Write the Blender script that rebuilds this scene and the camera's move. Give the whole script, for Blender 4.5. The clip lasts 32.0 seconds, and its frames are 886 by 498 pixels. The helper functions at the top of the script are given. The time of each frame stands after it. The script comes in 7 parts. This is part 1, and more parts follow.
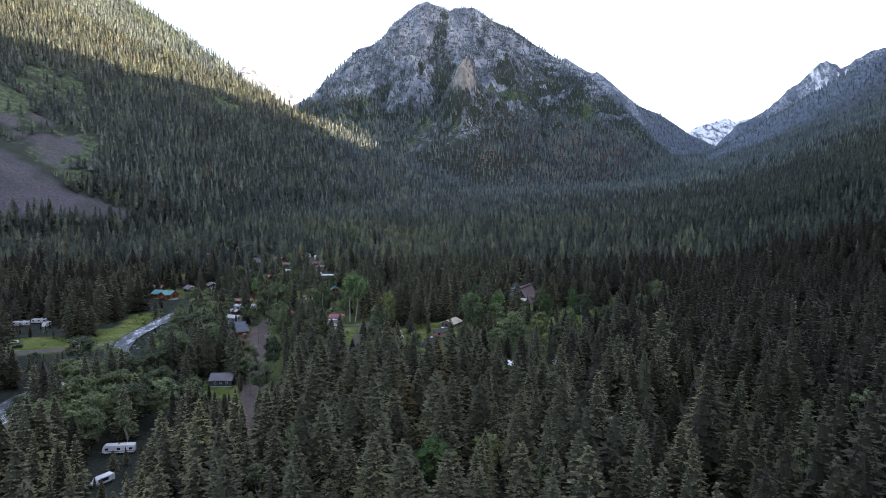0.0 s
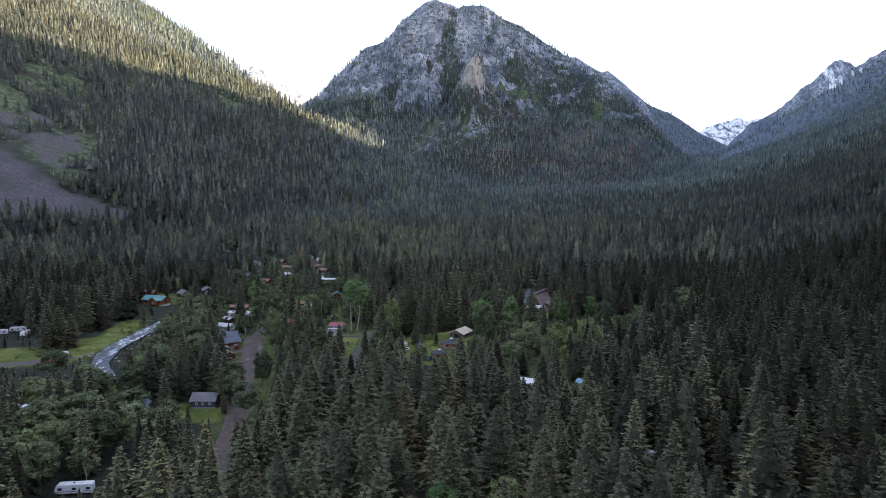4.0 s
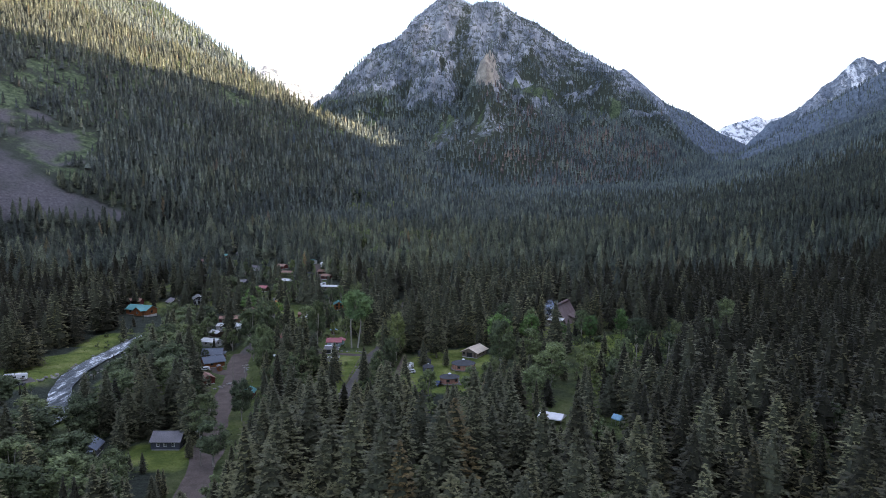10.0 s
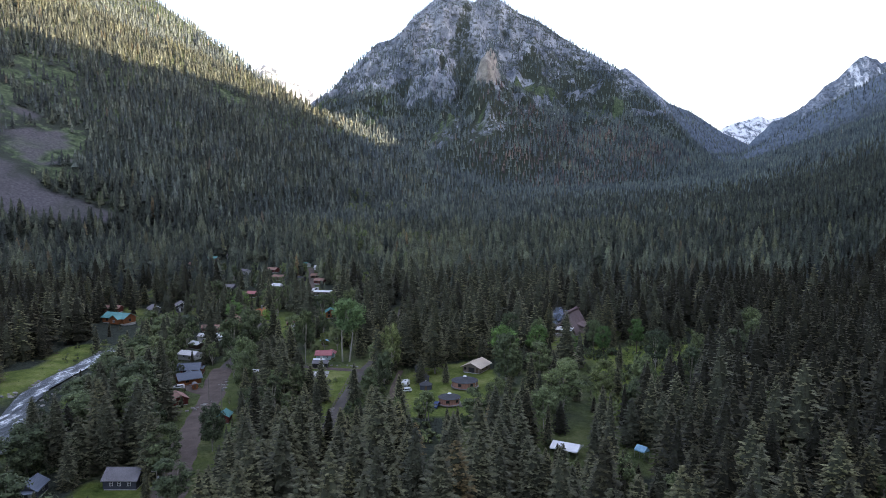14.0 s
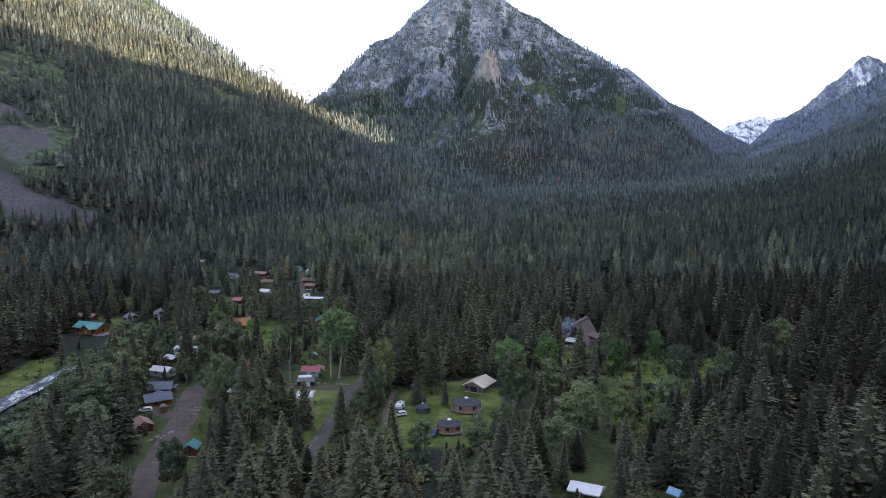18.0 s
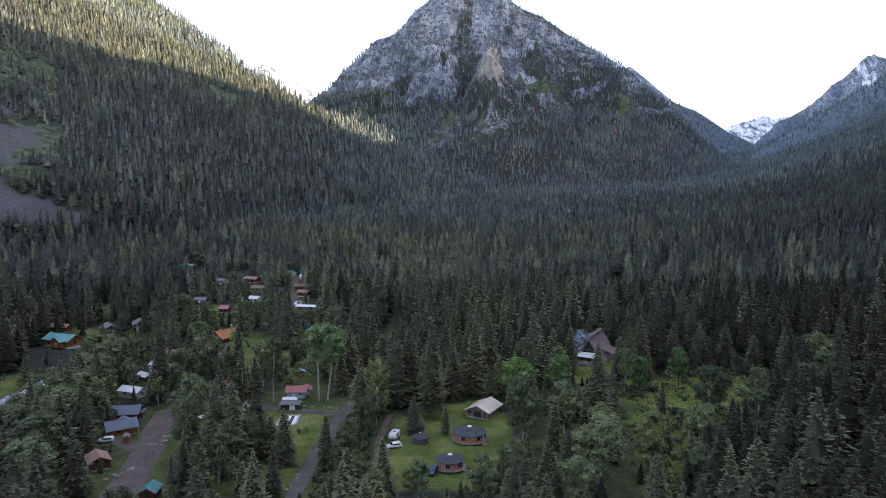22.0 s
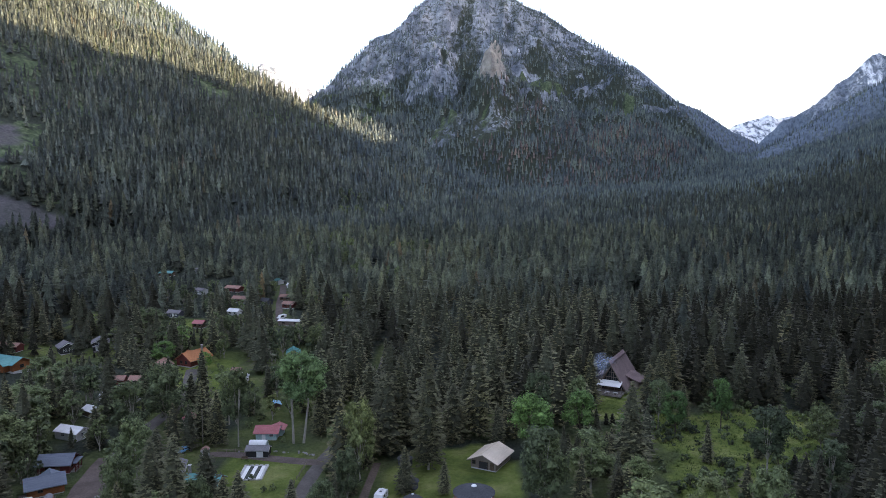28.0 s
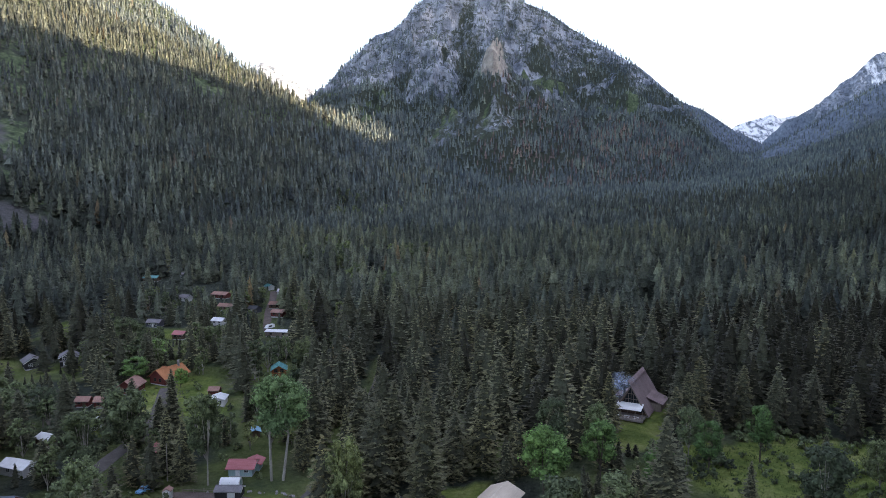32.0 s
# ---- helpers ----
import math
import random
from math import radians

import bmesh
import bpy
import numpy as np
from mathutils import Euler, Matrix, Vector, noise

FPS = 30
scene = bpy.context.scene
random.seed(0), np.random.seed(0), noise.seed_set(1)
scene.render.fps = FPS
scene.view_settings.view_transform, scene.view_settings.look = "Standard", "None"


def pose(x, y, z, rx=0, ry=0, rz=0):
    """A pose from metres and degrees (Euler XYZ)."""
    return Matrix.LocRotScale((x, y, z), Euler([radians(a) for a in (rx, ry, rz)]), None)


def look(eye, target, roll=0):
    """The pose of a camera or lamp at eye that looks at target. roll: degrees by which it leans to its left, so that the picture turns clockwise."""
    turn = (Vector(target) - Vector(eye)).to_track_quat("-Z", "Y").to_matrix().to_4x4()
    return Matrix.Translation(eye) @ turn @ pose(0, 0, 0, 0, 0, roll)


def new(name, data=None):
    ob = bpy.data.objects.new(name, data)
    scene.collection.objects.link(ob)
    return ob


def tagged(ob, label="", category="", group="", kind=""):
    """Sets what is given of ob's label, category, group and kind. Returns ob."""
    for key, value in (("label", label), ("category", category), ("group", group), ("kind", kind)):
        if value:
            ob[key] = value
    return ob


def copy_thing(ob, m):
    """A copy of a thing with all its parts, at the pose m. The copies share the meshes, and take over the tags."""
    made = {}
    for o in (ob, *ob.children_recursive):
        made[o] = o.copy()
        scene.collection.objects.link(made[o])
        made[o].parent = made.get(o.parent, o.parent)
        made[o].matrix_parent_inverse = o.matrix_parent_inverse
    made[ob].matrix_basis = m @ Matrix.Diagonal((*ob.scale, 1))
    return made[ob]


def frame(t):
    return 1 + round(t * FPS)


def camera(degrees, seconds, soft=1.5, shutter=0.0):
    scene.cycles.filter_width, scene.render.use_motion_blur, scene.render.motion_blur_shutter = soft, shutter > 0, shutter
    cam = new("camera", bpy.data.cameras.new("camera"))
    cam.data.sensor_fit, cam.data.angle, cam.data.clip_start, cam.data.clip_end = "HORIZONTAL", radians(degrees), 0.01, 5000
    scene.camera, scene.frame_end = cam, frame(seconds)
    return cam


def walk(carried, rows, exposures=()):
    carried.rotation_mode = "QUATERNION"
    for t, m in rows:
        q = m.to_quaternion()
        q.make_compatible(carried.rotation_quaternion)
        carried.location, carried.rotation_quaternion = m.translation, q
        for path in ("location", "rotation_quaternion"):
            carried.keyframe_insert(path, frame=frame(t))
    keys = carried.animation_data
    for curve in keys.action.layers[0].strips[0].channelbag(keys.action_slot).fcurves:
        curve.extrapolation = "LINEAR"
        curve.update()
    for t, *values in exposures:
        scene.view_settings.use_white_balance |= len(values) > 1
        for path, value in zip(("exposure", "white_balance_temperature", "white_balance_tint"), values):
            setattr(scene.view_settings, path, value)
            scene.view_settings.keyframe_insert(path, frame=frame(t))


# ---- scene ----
# The camera: a level flight up the valley, 76 m over its floor
cam = camera(65.06, 32.0, soft=0.8)
ROWS = [
    (0, 4.14, 0.00, 77.65, 84.98, -1.94), (1, 4.29, 7.72, 77.38, 84.99, -1.96), (2, 4.46, 15.40, 77.13, 85.00, -1.98),
    (2.5, 4.56, 19.21, 77.01, 85.00, -1.90), (3, 4.67, 22.99, 76.91, 85.01, -1.65), (3.5, 4.80, 26.74, 76.81, 85.01, -1.43),
    (4.5, 5.11, 34.12, 76.67, 85.01, -1.10), (5.5, 5.47, 41.35, 76.57, 85.02, -0.78), (6, 5.67, 44.92, 76.54, 85.02, -0.56),
    (6.5, 5.86, 48.46, 76.51, 85.02, -0.34), (7, 6.05, 51.99, 76.48, 85.02, -0.23), (8, 6.39, 59.02, 76.44, 85.02, -0.14),
    (9, 6.67, 66.04, 76.38, 85.02, -0.14), (10, 6.87, 73.08, 76.31, 85.02, -0.13), (11, 7.03, 80.14, 76.22, 85.02, -0.12),
    (12, 7.15, 87.24, 76.09, 85.03, -0.10), (13, 7.25, 94.38, 75.94, 85.03, -0.10), (14, 7.33, 101.58, 75.76, 85.04, -0.11),
    (15.5, 7.42, 112.47, 75.51, 85.05, -0.13), (17, 7.48, 123.48, 75.30, 85.06, -0.15), (18, 7.53, 130.83, 75.22, 85.07, -0.16),
    (19, 7.61, 138.12, 75.18, 85.07, -0.19), (20, 7.73, 145.29, 75.20, 85.08, -0.20), (21, 7.90, 152.30, 75.27, 85.08, -0.22),
    (21.5, 8.00, 155.76, 75.32, 85.08, -0.13), (22, 8.11, 159.20, 75.38, 85.09, -0.01), (23, 8.32, 166.04, 75.51, 85.09, 0.02),
    (24, 8.50, 172.89, 75.64, 85.09, 0.02), (25, 8.62, 179.79, 75.76, 85.09, 0.02), (26.5, 8.72, 190.19, 75.88, 85.10, 0.05),
    (28, 8.79, 200.58, 75.97, 85.10, 0.05), (29, 8.83, 207.45, 76.00, 85.10, 0.04), (30, 8.88, 214.28, 76.01, 85.10, 0.04),
    (31, 8.93, 221.08, 76.02, 85.10, 0.05), (32, 8.99, 227.87, 76.02, 85.10, 0.11)]
walk(cam, [(t, pose(x, y, z, tilt, 0, turn)) for t, x, y, z, tilt, turn in ROWS], exposures=((0, 2.13, 7150, 22), (32, 2.13, 7150, 22)))

# Light: low evening sun from the west over a high ridge, and the sky
SUN_TURN, SUN_HEIGHT = radians(-20), radians(14)      # from +x towards +y; over the horizon
to_sun = Vector((math.cos(SUN_HEIGHT) * math.cos(SUN_TURN), math.cos(SUN_HEIGHT) * math.sin(SUN_TURN), math.sin(SUN_HEIGHT)))
sun_data = bpy.data.lights.new("sun", "SUN")
sun_data.energy, sun_data.angle, sun_data.color = 3.7, radians(0.6), (1.0, 0.85, 0.56)
sun = new("sun", sun_data)
sun.matrix_world = look((0, 0, 900), Vector((0, 0, 900)) - to_sun)
world = bpy.data.worlds.new("sky")
world.use_nodes = True
scene.world = world
wn = world.node_tree
sky = wn.nodes.new("ShaderNodeTexSky")
sky.sky_type = "NISHITA"
sky.sun_disc = False
sky.sun_elevation, sky.sun_rotation = SUN_HEIGHT, math.pi / 2 - SUN_TURN
sky.altitude, sky.air_density, sky.dust_density, sky.ozone_density = 1400, 1.0, 2.5, 1.0
wn.nodes["Background"].inputs["Strength"].default_value = 0.15
# a thin high veil of cloud, densest overhead
where = wn.nodes.new("ShaderNodeTexCoord")
axes = wn.nodes.new("ShaderNodeSeparateXYZ")
veil = wn.nodes.new("ShaderNodeMapRange")
veil.inputs[1].default_value, veil.inputs[2].default_value, veil.inputs[3].default_value, veil.inputs[4].default_value = 0.0, 1.0, 0.05, 0.88
white = wn.nodes.new("ShaderNodeVectorMath")
white.operation = "MULTIPLY_ADD"
white.inputs[1].default_value = (0.96, 1.0, 1.05)
wn.links.new(where.outputs["Generated"], axes.inputs[0])
wn.links.new(axes.outputs[2], veil.inputs[0])
wn.links.new(veil.outputs[0], white.inputs[0])
wn.links.new(sky.outputs[0], white.inputs[2])
wn.links.new(white.outputs[0], wn.nodes["Background"].inputs["Color"])


# ---- helpers of this scene ----
def material(name, rough=0.9, metal=0.0, spec=0.3):
    m = bpy.data.materials.new(name)
    m.use_nodes = True
    b = m.node_tree.nodes["Principled BSDF"]
    b.inputs["Roughness"].default_value, b.inputs["Metallic"].default_value = rough, metal
    b.inputs["Specular IOR Level"].default_value = spec
    return m, m.node_tree, b


def ramp(nt, src, stops):
    r = nt.nodes.new("ShaderNodeValToRGB")
    e = r.color_ramp.elements
    while len(e) < len(stops):
        e.new(0.5)
    for k, (at, col) in zip(e, stops):
        k.position, k.color = at, (*col, 1)
    nt.links.new(src, r.inputs[0])
    return r.outputs[0]


def noise_tex(nt, scale, detail=4.0, rough=0.6, src=None, stretch=None):
    n = nt.nodes.new("ShaderNodeTexNoise")
    n.inputs["Scale"].default_value, n.inputs["Detail"].default_value, n.inputs["Roughness"].default_value = scale, detail, rough
    src = src or nt.nodes.new("ShaderNodeTexCoord").outputs["Object"]
    if stretch:
        mp = nt.nodes.new("ShaderNodeMapping")
        mp.inputs["Scale"].default_value = stretch
        nt.links.new(src, mp.inputs[0])
        src = mp.outputs[0]
    nt.links.new(src, n.inputs["Vector"])
    return n.outputs["Fac"]


def mixed(nt, fac, a, b, mode="MIX"):
    m = nt.nodes.new("ShaderNodeMix")
    m.data_type, m.blend_type = "RGBA", mode
    for sock, v in ((m.inputs[0], fac), (m.inputs[6], a), (m.inputs[7], b)):
        if isinstance(v, (int, float)):
            sock.default_value = v
        elif isinstance(v, tuple):
            sock.default_value = (*v, 1)
        else:
            nt.links.new(v, sock)
    return m.outputs[2]


def bump(nt, bsdf, height, strength, distance):
    b = nt.nodes.new("ShaderNodeBump")
    b.inputs["Strength"].default_value, b.inputs["Distance"].default_value = strength, distance
    nt.links.new(height, b.inputs["Height"])
    nt.links.new(b.outputs[0], bsdf.inputs["Normal"])


def surface(name, dark, light, scale=2.0, rough=0.85, relief=0.3, depth=0.02, stretch=None, metal=0.0, varied=0.0, patch=0.25):
    """A plain material with grain at one scale and stains at a wider one."""
    m, nt, b = material(name, rough, metal)
    fine = noise_tex(nt, scale, 6, 0.65, stretch=stretch)
    col = ramp(nt, fine, ((0.3, dark), (0.7, light)))
    wide = noise_tex(nt, scale * 0.13, 3, 0.5)
    shade = ramp(nt, wide, ((0.3, (1 - patch,) * 3), (0.7, (1 + patch * 0.3,) * 3)))
    col = mixed(nt, 1.0, col, shade, "MULTIPLY")
    if varied:
        info = nt.nodes.new("ShaderNodeObjectInfo")
        tone = ramp(nt, info.outputs["Random"], ((0, (1 - varied,) * 3), (1, (1.0, 1.0, 1.0))))
        col = mixed(nt, 1.0, col, tone, "MULTIPLY")
    nt.links.new(col, b.inputs["Base Color"])
    bump(nt, b, fine, relief, depth)
    return m


def foliage(name, dark, light, odd, vary=1.0):
    """Leaves or needles: tone differs from plant to plant and from spray to spray."""
    m, nt, b = material(name, 0.75, 0, 0.25)
    pos = nt.nodes.new("ShaderNodeNewGeometry")
    fine = noise_tex(nt, 0.9, 4, 0.7, src=pos.outputs["Position"])
    col = ramp(nt, fine, ((0.3, dark), (0.72, light)))
    att = nt.nodes.new("ShaderNodeAttribute")
    att.attribute_name = "tone"
    info = nt.nodes.new("ShaderNodeObjectInfo")
    tot = nt.nodes.new("ShaderNodeMath")
    tot.operation = "ADD"
    nt.links.new(att.outputs["Fac"], tot.inputs[0])
    nt.links.new(info.outputs["Random"], tot.inputs[1])
    fr = nt.nodes.new("ShaderNodeMath")
    fr.operation = "FRACT"
    nt.links.new(tot.outputs[0], fr.inputs[0])
    tint = ramp(nt, fr.outputs[0], ((0.0, (0.50, 0.54, 0.56)), (0.35, (0.90, 0.93, 0.90)), (0.75, (1.26, 1.30, 1.16)), (0.986, (1.15, 1.10, 0.92)), (0.996, odd)))
    col = mixed(nt, 1.0, col, tint, "MULTIPLY")
    stand = ramp(nt, noise_tex(nt, 0.016, 4, 0.6, src=pos.outputs["Position"]), ((0.34, (0.66, 0.70, 0.76)), (0.52, (1.0, 1.0, 1.0)), (0.68, (1.34, 1.30, 1.10))))
    col = mixed(nt, 1.0, col, stand, "MULTIPLY")
    isl = nt.nodes.new("ShaderNodeHueSaturation")
    nt.links.new(col, isl.inputs["Color"])
    rnd = nt.nodes.new("ShaderNodeMapRange")
    nt.links.new(pos.outputs["Random Per Island"], rnd.inputs[0])
    rnd.inputs[3].default_value, rnd.inputs[4].default_value = 1 - 0.45 * vary, 1 + 0.55 * vary
    nt.links.new(rnd.outputs[0], isl.inputs["Value"])
    nt.links.new(isl.outputs[0], b.inputs["Base Color"])
    return m


def tri_mesh(name, verts, tris, mats, slot=None, tone=None, smooth=False):
    verts, tris = np.asarray(verts, np.float32), np.asarray(tris, np.int32)
    me = bpy.data.meshes.new(name)
    me.vertices.add(len(verts))
    me.vertices.foreach_set("co", verts.ravel())
    me.loops.add(len(tris) * 3)
    me.loops.foreach_set("vertex_index", tris.ravel())
    me.polygons.add(len(tris))
    me.polygons.foreach_set("loop_start", np.arange(0, len(tris) * 3, 3, dtype=np.int32))
    for m in mats:
        me.materials.append(m)
    if slot is not None:
        me.polygons.foreach_set("material_index", np.asarray(slot, np.int32))
    me.polygons.foreach_set("use_smooth", np.full(len(tris), smooth))
    if tone is not None:
        a = me.attributes.new("tone", "FLOAT", "POINT")
        a.data.foreach_set("value", np.asarray(tone, np.float32))
    me.update(calc_edges=True)
    return me


def part(name, bm, mat, parent, label="", m=None):
    """One mesh object under a thing or a part, from a bmesh or a mesh."""
    if isinstance(bm, bmesh.types.BMesh):
        me = bpy.data.meshes.new(name)
        bm.to_mesh(me)
        bm.free()
    else:
        me = bm
    if mat and not me.materials:
        me.materials.append(mat)
    ob = new(name, me)
    ob.parent = parent
    if m is not None:
        ob.matrix_basis = m
    if label:
        ob["label"] = label
    return ob


def thing(name, m, label, category, group="", kind=""):
    ob = new(name)
    ob.empty_display_size = 0.3
    ob.matrix_basis = m
    return tagged(ob, label, category, group, kind)


def fade(t):
    return t * t * (3 - 2 * t)


LATTICE = np.random.RandomState(7).rand(256, 256)


def value_noise(x, y):
    xi, yi = np.floor(x).astype(int), np.floor(y).astype(int)
    u, v = fade(x - xi), fade(y - yi)
    g = lambda i, j: LATTICE[(xi + i) & 255, (yi + j) & 255]
    return (g(0, 0) * (1 - u) + g(1, 0) * u) * (1 - v) + (g(0, 1) * (1 - u) + g(1, 1) * u) * v - 0.5


def fbm(x, y, size, octaves=5, gain=0.5):
    out, amp = 0.0, 1.0
    for k in range(octaves):
        out = out + amp * value_noise(x / size * 2 ** k + 17.3 * k, y / size * 2 ** k + 9.1 * k)
        amp *= gain
    return out


def ridge(x, y, line, slope):
    """Height of a mountain whose crest is the given line and whose sides fall at the given slope."""
    out = np.full(np.shape(x), -1e4)
    for (x0, y0, z0), (x1, y1, z1) in zip(line[:-1], line[1:]):
        dx, dy = x1 - x0, y1 - y0
        u = np.clip(((x - x0) * dx + (y - y0) * dy) / (dx * dx + dy * dy), 0, 1)
        out = np.maximum(out, z0 + u * (z1 - z0) - slope * np.hypot(x - x0 - u * dx, y - y0 - u * dy))
    return out


def softmax(a, b, k):
    return np.maximum(a, b) + k * np.exp(-np.abs(a - b) / k) * 0.35


def near_line(x, y, line):
    """Distance in plan to a line of points."""
    out = np.full(np.shape(x), 1e6)
    for (x0, y0), (x1, y1) in zip(line[:-1], line[1:]):
        dx, dy = x1 - x0, y1 - y0
        u = np.clip(((x - x0) * dx + (y - y0) * dy) / (dx * dx + dy * dy), 0, 1)
        out = np.minimum(out, np.hypot(x - x0 - u * dx, y - y0 - u * dy))
    return out


def inside(x, y, poly):
    """Whether points lie in a polygon of the plan."""
    res = np.zeros(np.shape(x), bool)
    for (x0, y0), (x1, y1) in zip(poly, poly[1:] + poly[:1]):
        cross = ((y0 > y) != (y1 > y)) & (x < (x1 - x0) * (y - y0) / ((y1 - y0) or 1e-9) + x0)
        res ^= cross
    return res

# ---- the plan: roads, river, clearings ----
MAIN_ROAD = [(-52, 215), (-58, 250), (-64, 281), (-68, 294), (-72, 315), (-75, 338), (-79, 358), (-84, 378), (-87, 396)]
LINK_ROAD = [(-86, 392), (-88, 420), (-86, 446), (-90, 462), (-94, 478), (-96, 486)]
VILLAGE_ROAD = [(-60, 552), (-78, 566), (-83, 585), (-88, 606), (-94, 640), (-100, 668)]
LANE = [(-32, 285), (-30, 320), (-29, 345), (-28, 367), (-27, 385), (-24, 407), (-22, 425), (-18, 460), (-17, 520)]
DRIVE = [(-26, 392), (-35, 393.5), (-44, 396), (-54, 399), (-62, 398)]
TRACK = [(-8, 330), (-9, 345), (-12, 360), (-11, 377), (-10, 392)]
SIDE_ROAD = [(-79, 358), (-89, 364), (-97, 372)]
LOOP_ROAD = [(-97, 452), (-88, 455), (-82, 449), (-72, 447)]
WEST_ROAD = [(-230, 330), (-190, 335), (-168, 344), (-160, 352)]
RIVER = [(-128, 200), (-138, 236), (-150, 262), (-146, 286), (-126, 302), (-131, 319), (-144, 342), (-151, 366), (-153, 388), (-153, 410), (-152, 440), (-156, 480), (-172, 530)]
MEADOW = [(64, 325), (74, 328), (84, 372), (112, 386), (140, 412), (134, 428), (114, 434), (98, 432), (80, 430), (70, 410), (76, 400), (68, 370)]
YURT_YARD = [(-4, 332), (18, 330), (27, 352), (31, 384), (26, 404), (8, 404), (-8, 388), (-8, 352)]
LAWN = [(-58, 380), (-50, 404), (-30, 396), (-29, 370), (-32, 330), (-40, 330), (-44, 372)]
LODGE_LAWN = [(60, 424), (80, 430), (86, 470), (58, 466)]
WEST_BANK = [(-225, 318), (-156, 340), (-156, 400), (-163, 446), (-178, 440), (-172, 400), (-184, 374), (-225, 364)]
EAST_BANK = [(-116, 300), (-130, 345), (-138, 380), (-139, 410), (-128, 400), (-124, 370), (-112, 330), (-104, 300)]
GREY_YARD = [(-87, 261), (-66, 260), (-67, 279), (-84, 280)]
ORANGE_YARD = [(-112, 440), (-70, 436), (-66, 470), (-84, 500), (-112, 498)]
BACK_FIELD = [(-190, 560), (-120, 552), (-118, 578), (-195, 585)]
CLEARINGS = [MEADOW, YURT_YARD, LAWN, LODGE_LAWN, WEST_BANK, EAST_BANK, GREY_YARD, ORANGE_YARD, BACK_FIELD]
ROADS = [(LINK_ROAD, 2.6), (VILLAGE_ROAD, 2.4), (MAIN_ROAD, 4.5), (LANE, 1.9), (DRIVE, 2.0), (TRACK, 1.3), (SIDE_ROAD, 2.6), (LOOP_ROAD, 3.2), (WEST_ROAD, 4.5)]

PEAK = [(-420, 2450, 371), (-358, 2400, 386), (-327, 2370, 394), (-278, 2310, 424), (-265, 2300, 455), (-234, 2320, 485), (-208, 2320, 509), (-192, 2330, 533), (-159, 2330, 541), (-125, 2330, 559), (-92, 2330, 582), (-66, 2320, 594), (-52, 2310, 619), (-25, 2310, 654), (3, 2310, 672), (30, 2310, 685), (50, 2310, 672), (76, 2310, 664), (105, 2310, 650), (123, 2310, 659), (182, 2310, 661), (208, 2310, 647), (250, 2310, 619), (299, 2310, 599), (366, 2310, 557), (429, 2290, 513), (488, 2260, 474), (530, 2230, 435), (580, 2180, 374), (625, 2120, 317), (655, 2050, 258), (677, 1950, 186)]
BUTTRESS = [(150, 2290, 585), (150, 2100, 500), (135, 1900, 440), (122, 1800, 418), (114, 1775, 414), (108, 1700, 300)]
SHOULDER = [(-60, 2310, 590), (-40, 2130, 470), (-10, 1920, 330)]
GULLY = [(92, 2310), (73, 2262), (52, 2190), (82, 2140), (66, 2040), (58, 1900), (66, 1740)]
BLUE_RIDGE = [(771, 3700, 762), (877, 3700, 698), (919, 3700, 681), (943, 3700, 693), (982, 3700, 664), (1044, 3700, 606), (1089, 3700, 574), (1166, 3700, 512), (1227, 3700, 489), (1273, 3700, 474), (1350, 3700, 430), (1444, 3700, 365), (1506, 3700, 338), (1574, 3700, 306), (1662, 3700, 249)]
ALPS = [(1787, 4200, 334), (1915, 4200, 443), (1965, 4200, 494), (2067, 4200, 545), (2153, 4200, 582), (2219, 4200, 650), (2286, 4200, 721), (2371, 4200, 758), (2420, 4200, 819), (2453, 4200, 856), (2506, 4200, 843), (2549, 4200, 809), (2593, 4200, 830), (2644, 4200, 870), (2711, 4200, 911), (2763, 4200, 921), (2935, 4200, 972)]
FOOTHILL = [(1212, 2700, 226), (1299, 2700, 291), (1386, 2700, 355), (1495, 2700, 403), (1572, 2700, 446), (1625, 2700, 492), (1669, 2700, 520), (1756, 2700, 570), (1832, 2700, 605), (2063, 2700, 688)]
SNOW_EAST = [(1758, 4700, 402), (1835, 4700, 469), (1898, 4700, 505), (1969, 4700, 526), (2041, 4700, 544), (2079, 4700, 562), (2131, 4700, 537), (2184, 4700, 544), (2238, 4700, 555), (2366, 4700, 509)]
SNOW_WEST = [(-1372, 4700, 739), (-1226, 4700, 845), (-1146, 4700, 883), (-1082, 4700, 859), (-1012, 4700, 813), (-941, 4700, 767), (-870, 4700, 735), (-792, 4700, 693), (-656, 4700, 598)]
# Unseen western ridge; crest shaped so its shade covers the valley and peak
SUNSET_RIDGE = [(400, -1500, 800), (1000, 400, 832), (1080, 543, 812), (1146, 638, 758), (1209, 729, 722), (1249, 785, 682), (1262, 800, 600), (1298, 854, 556),
                (1400, 1000, 600), (1500, 1130, 665), (1560, 1200, 720), (1590, 1245, 850), (1620, 1310, 960), (1744, 1492, 1330), (1900, 1700, 1330), (2300, 2000, 1100)]
# Unseen ridge added out of view to keep the sun off the alps
FAR_SUN_BLOCK = [(2350, 2000, 1000), (2950, 2900, 1500), (3250, 3900, 1600)]
# Unseen steep rise added to block sky light from the valley's right side
WEST_SKY_BLOCK = [(300, -500, 450), (500, 200, 480), (770, 600, 500), (990, 900, 520)]
LEFT_CREST_X = (-1400, -760, -636, -540, -497, -464, -416, -393, -362, -337, -307, -285, -250, -231, -210, -188, -165, -140, 0)
LEFT_CREST_Y = (2060, 1690, 1631, 1588, 1561, 1533, 1510, 1492, 1458, 1444, 1438, 1421, 1399, 1384, 1387, 1393, 1403, 1409, 1412)
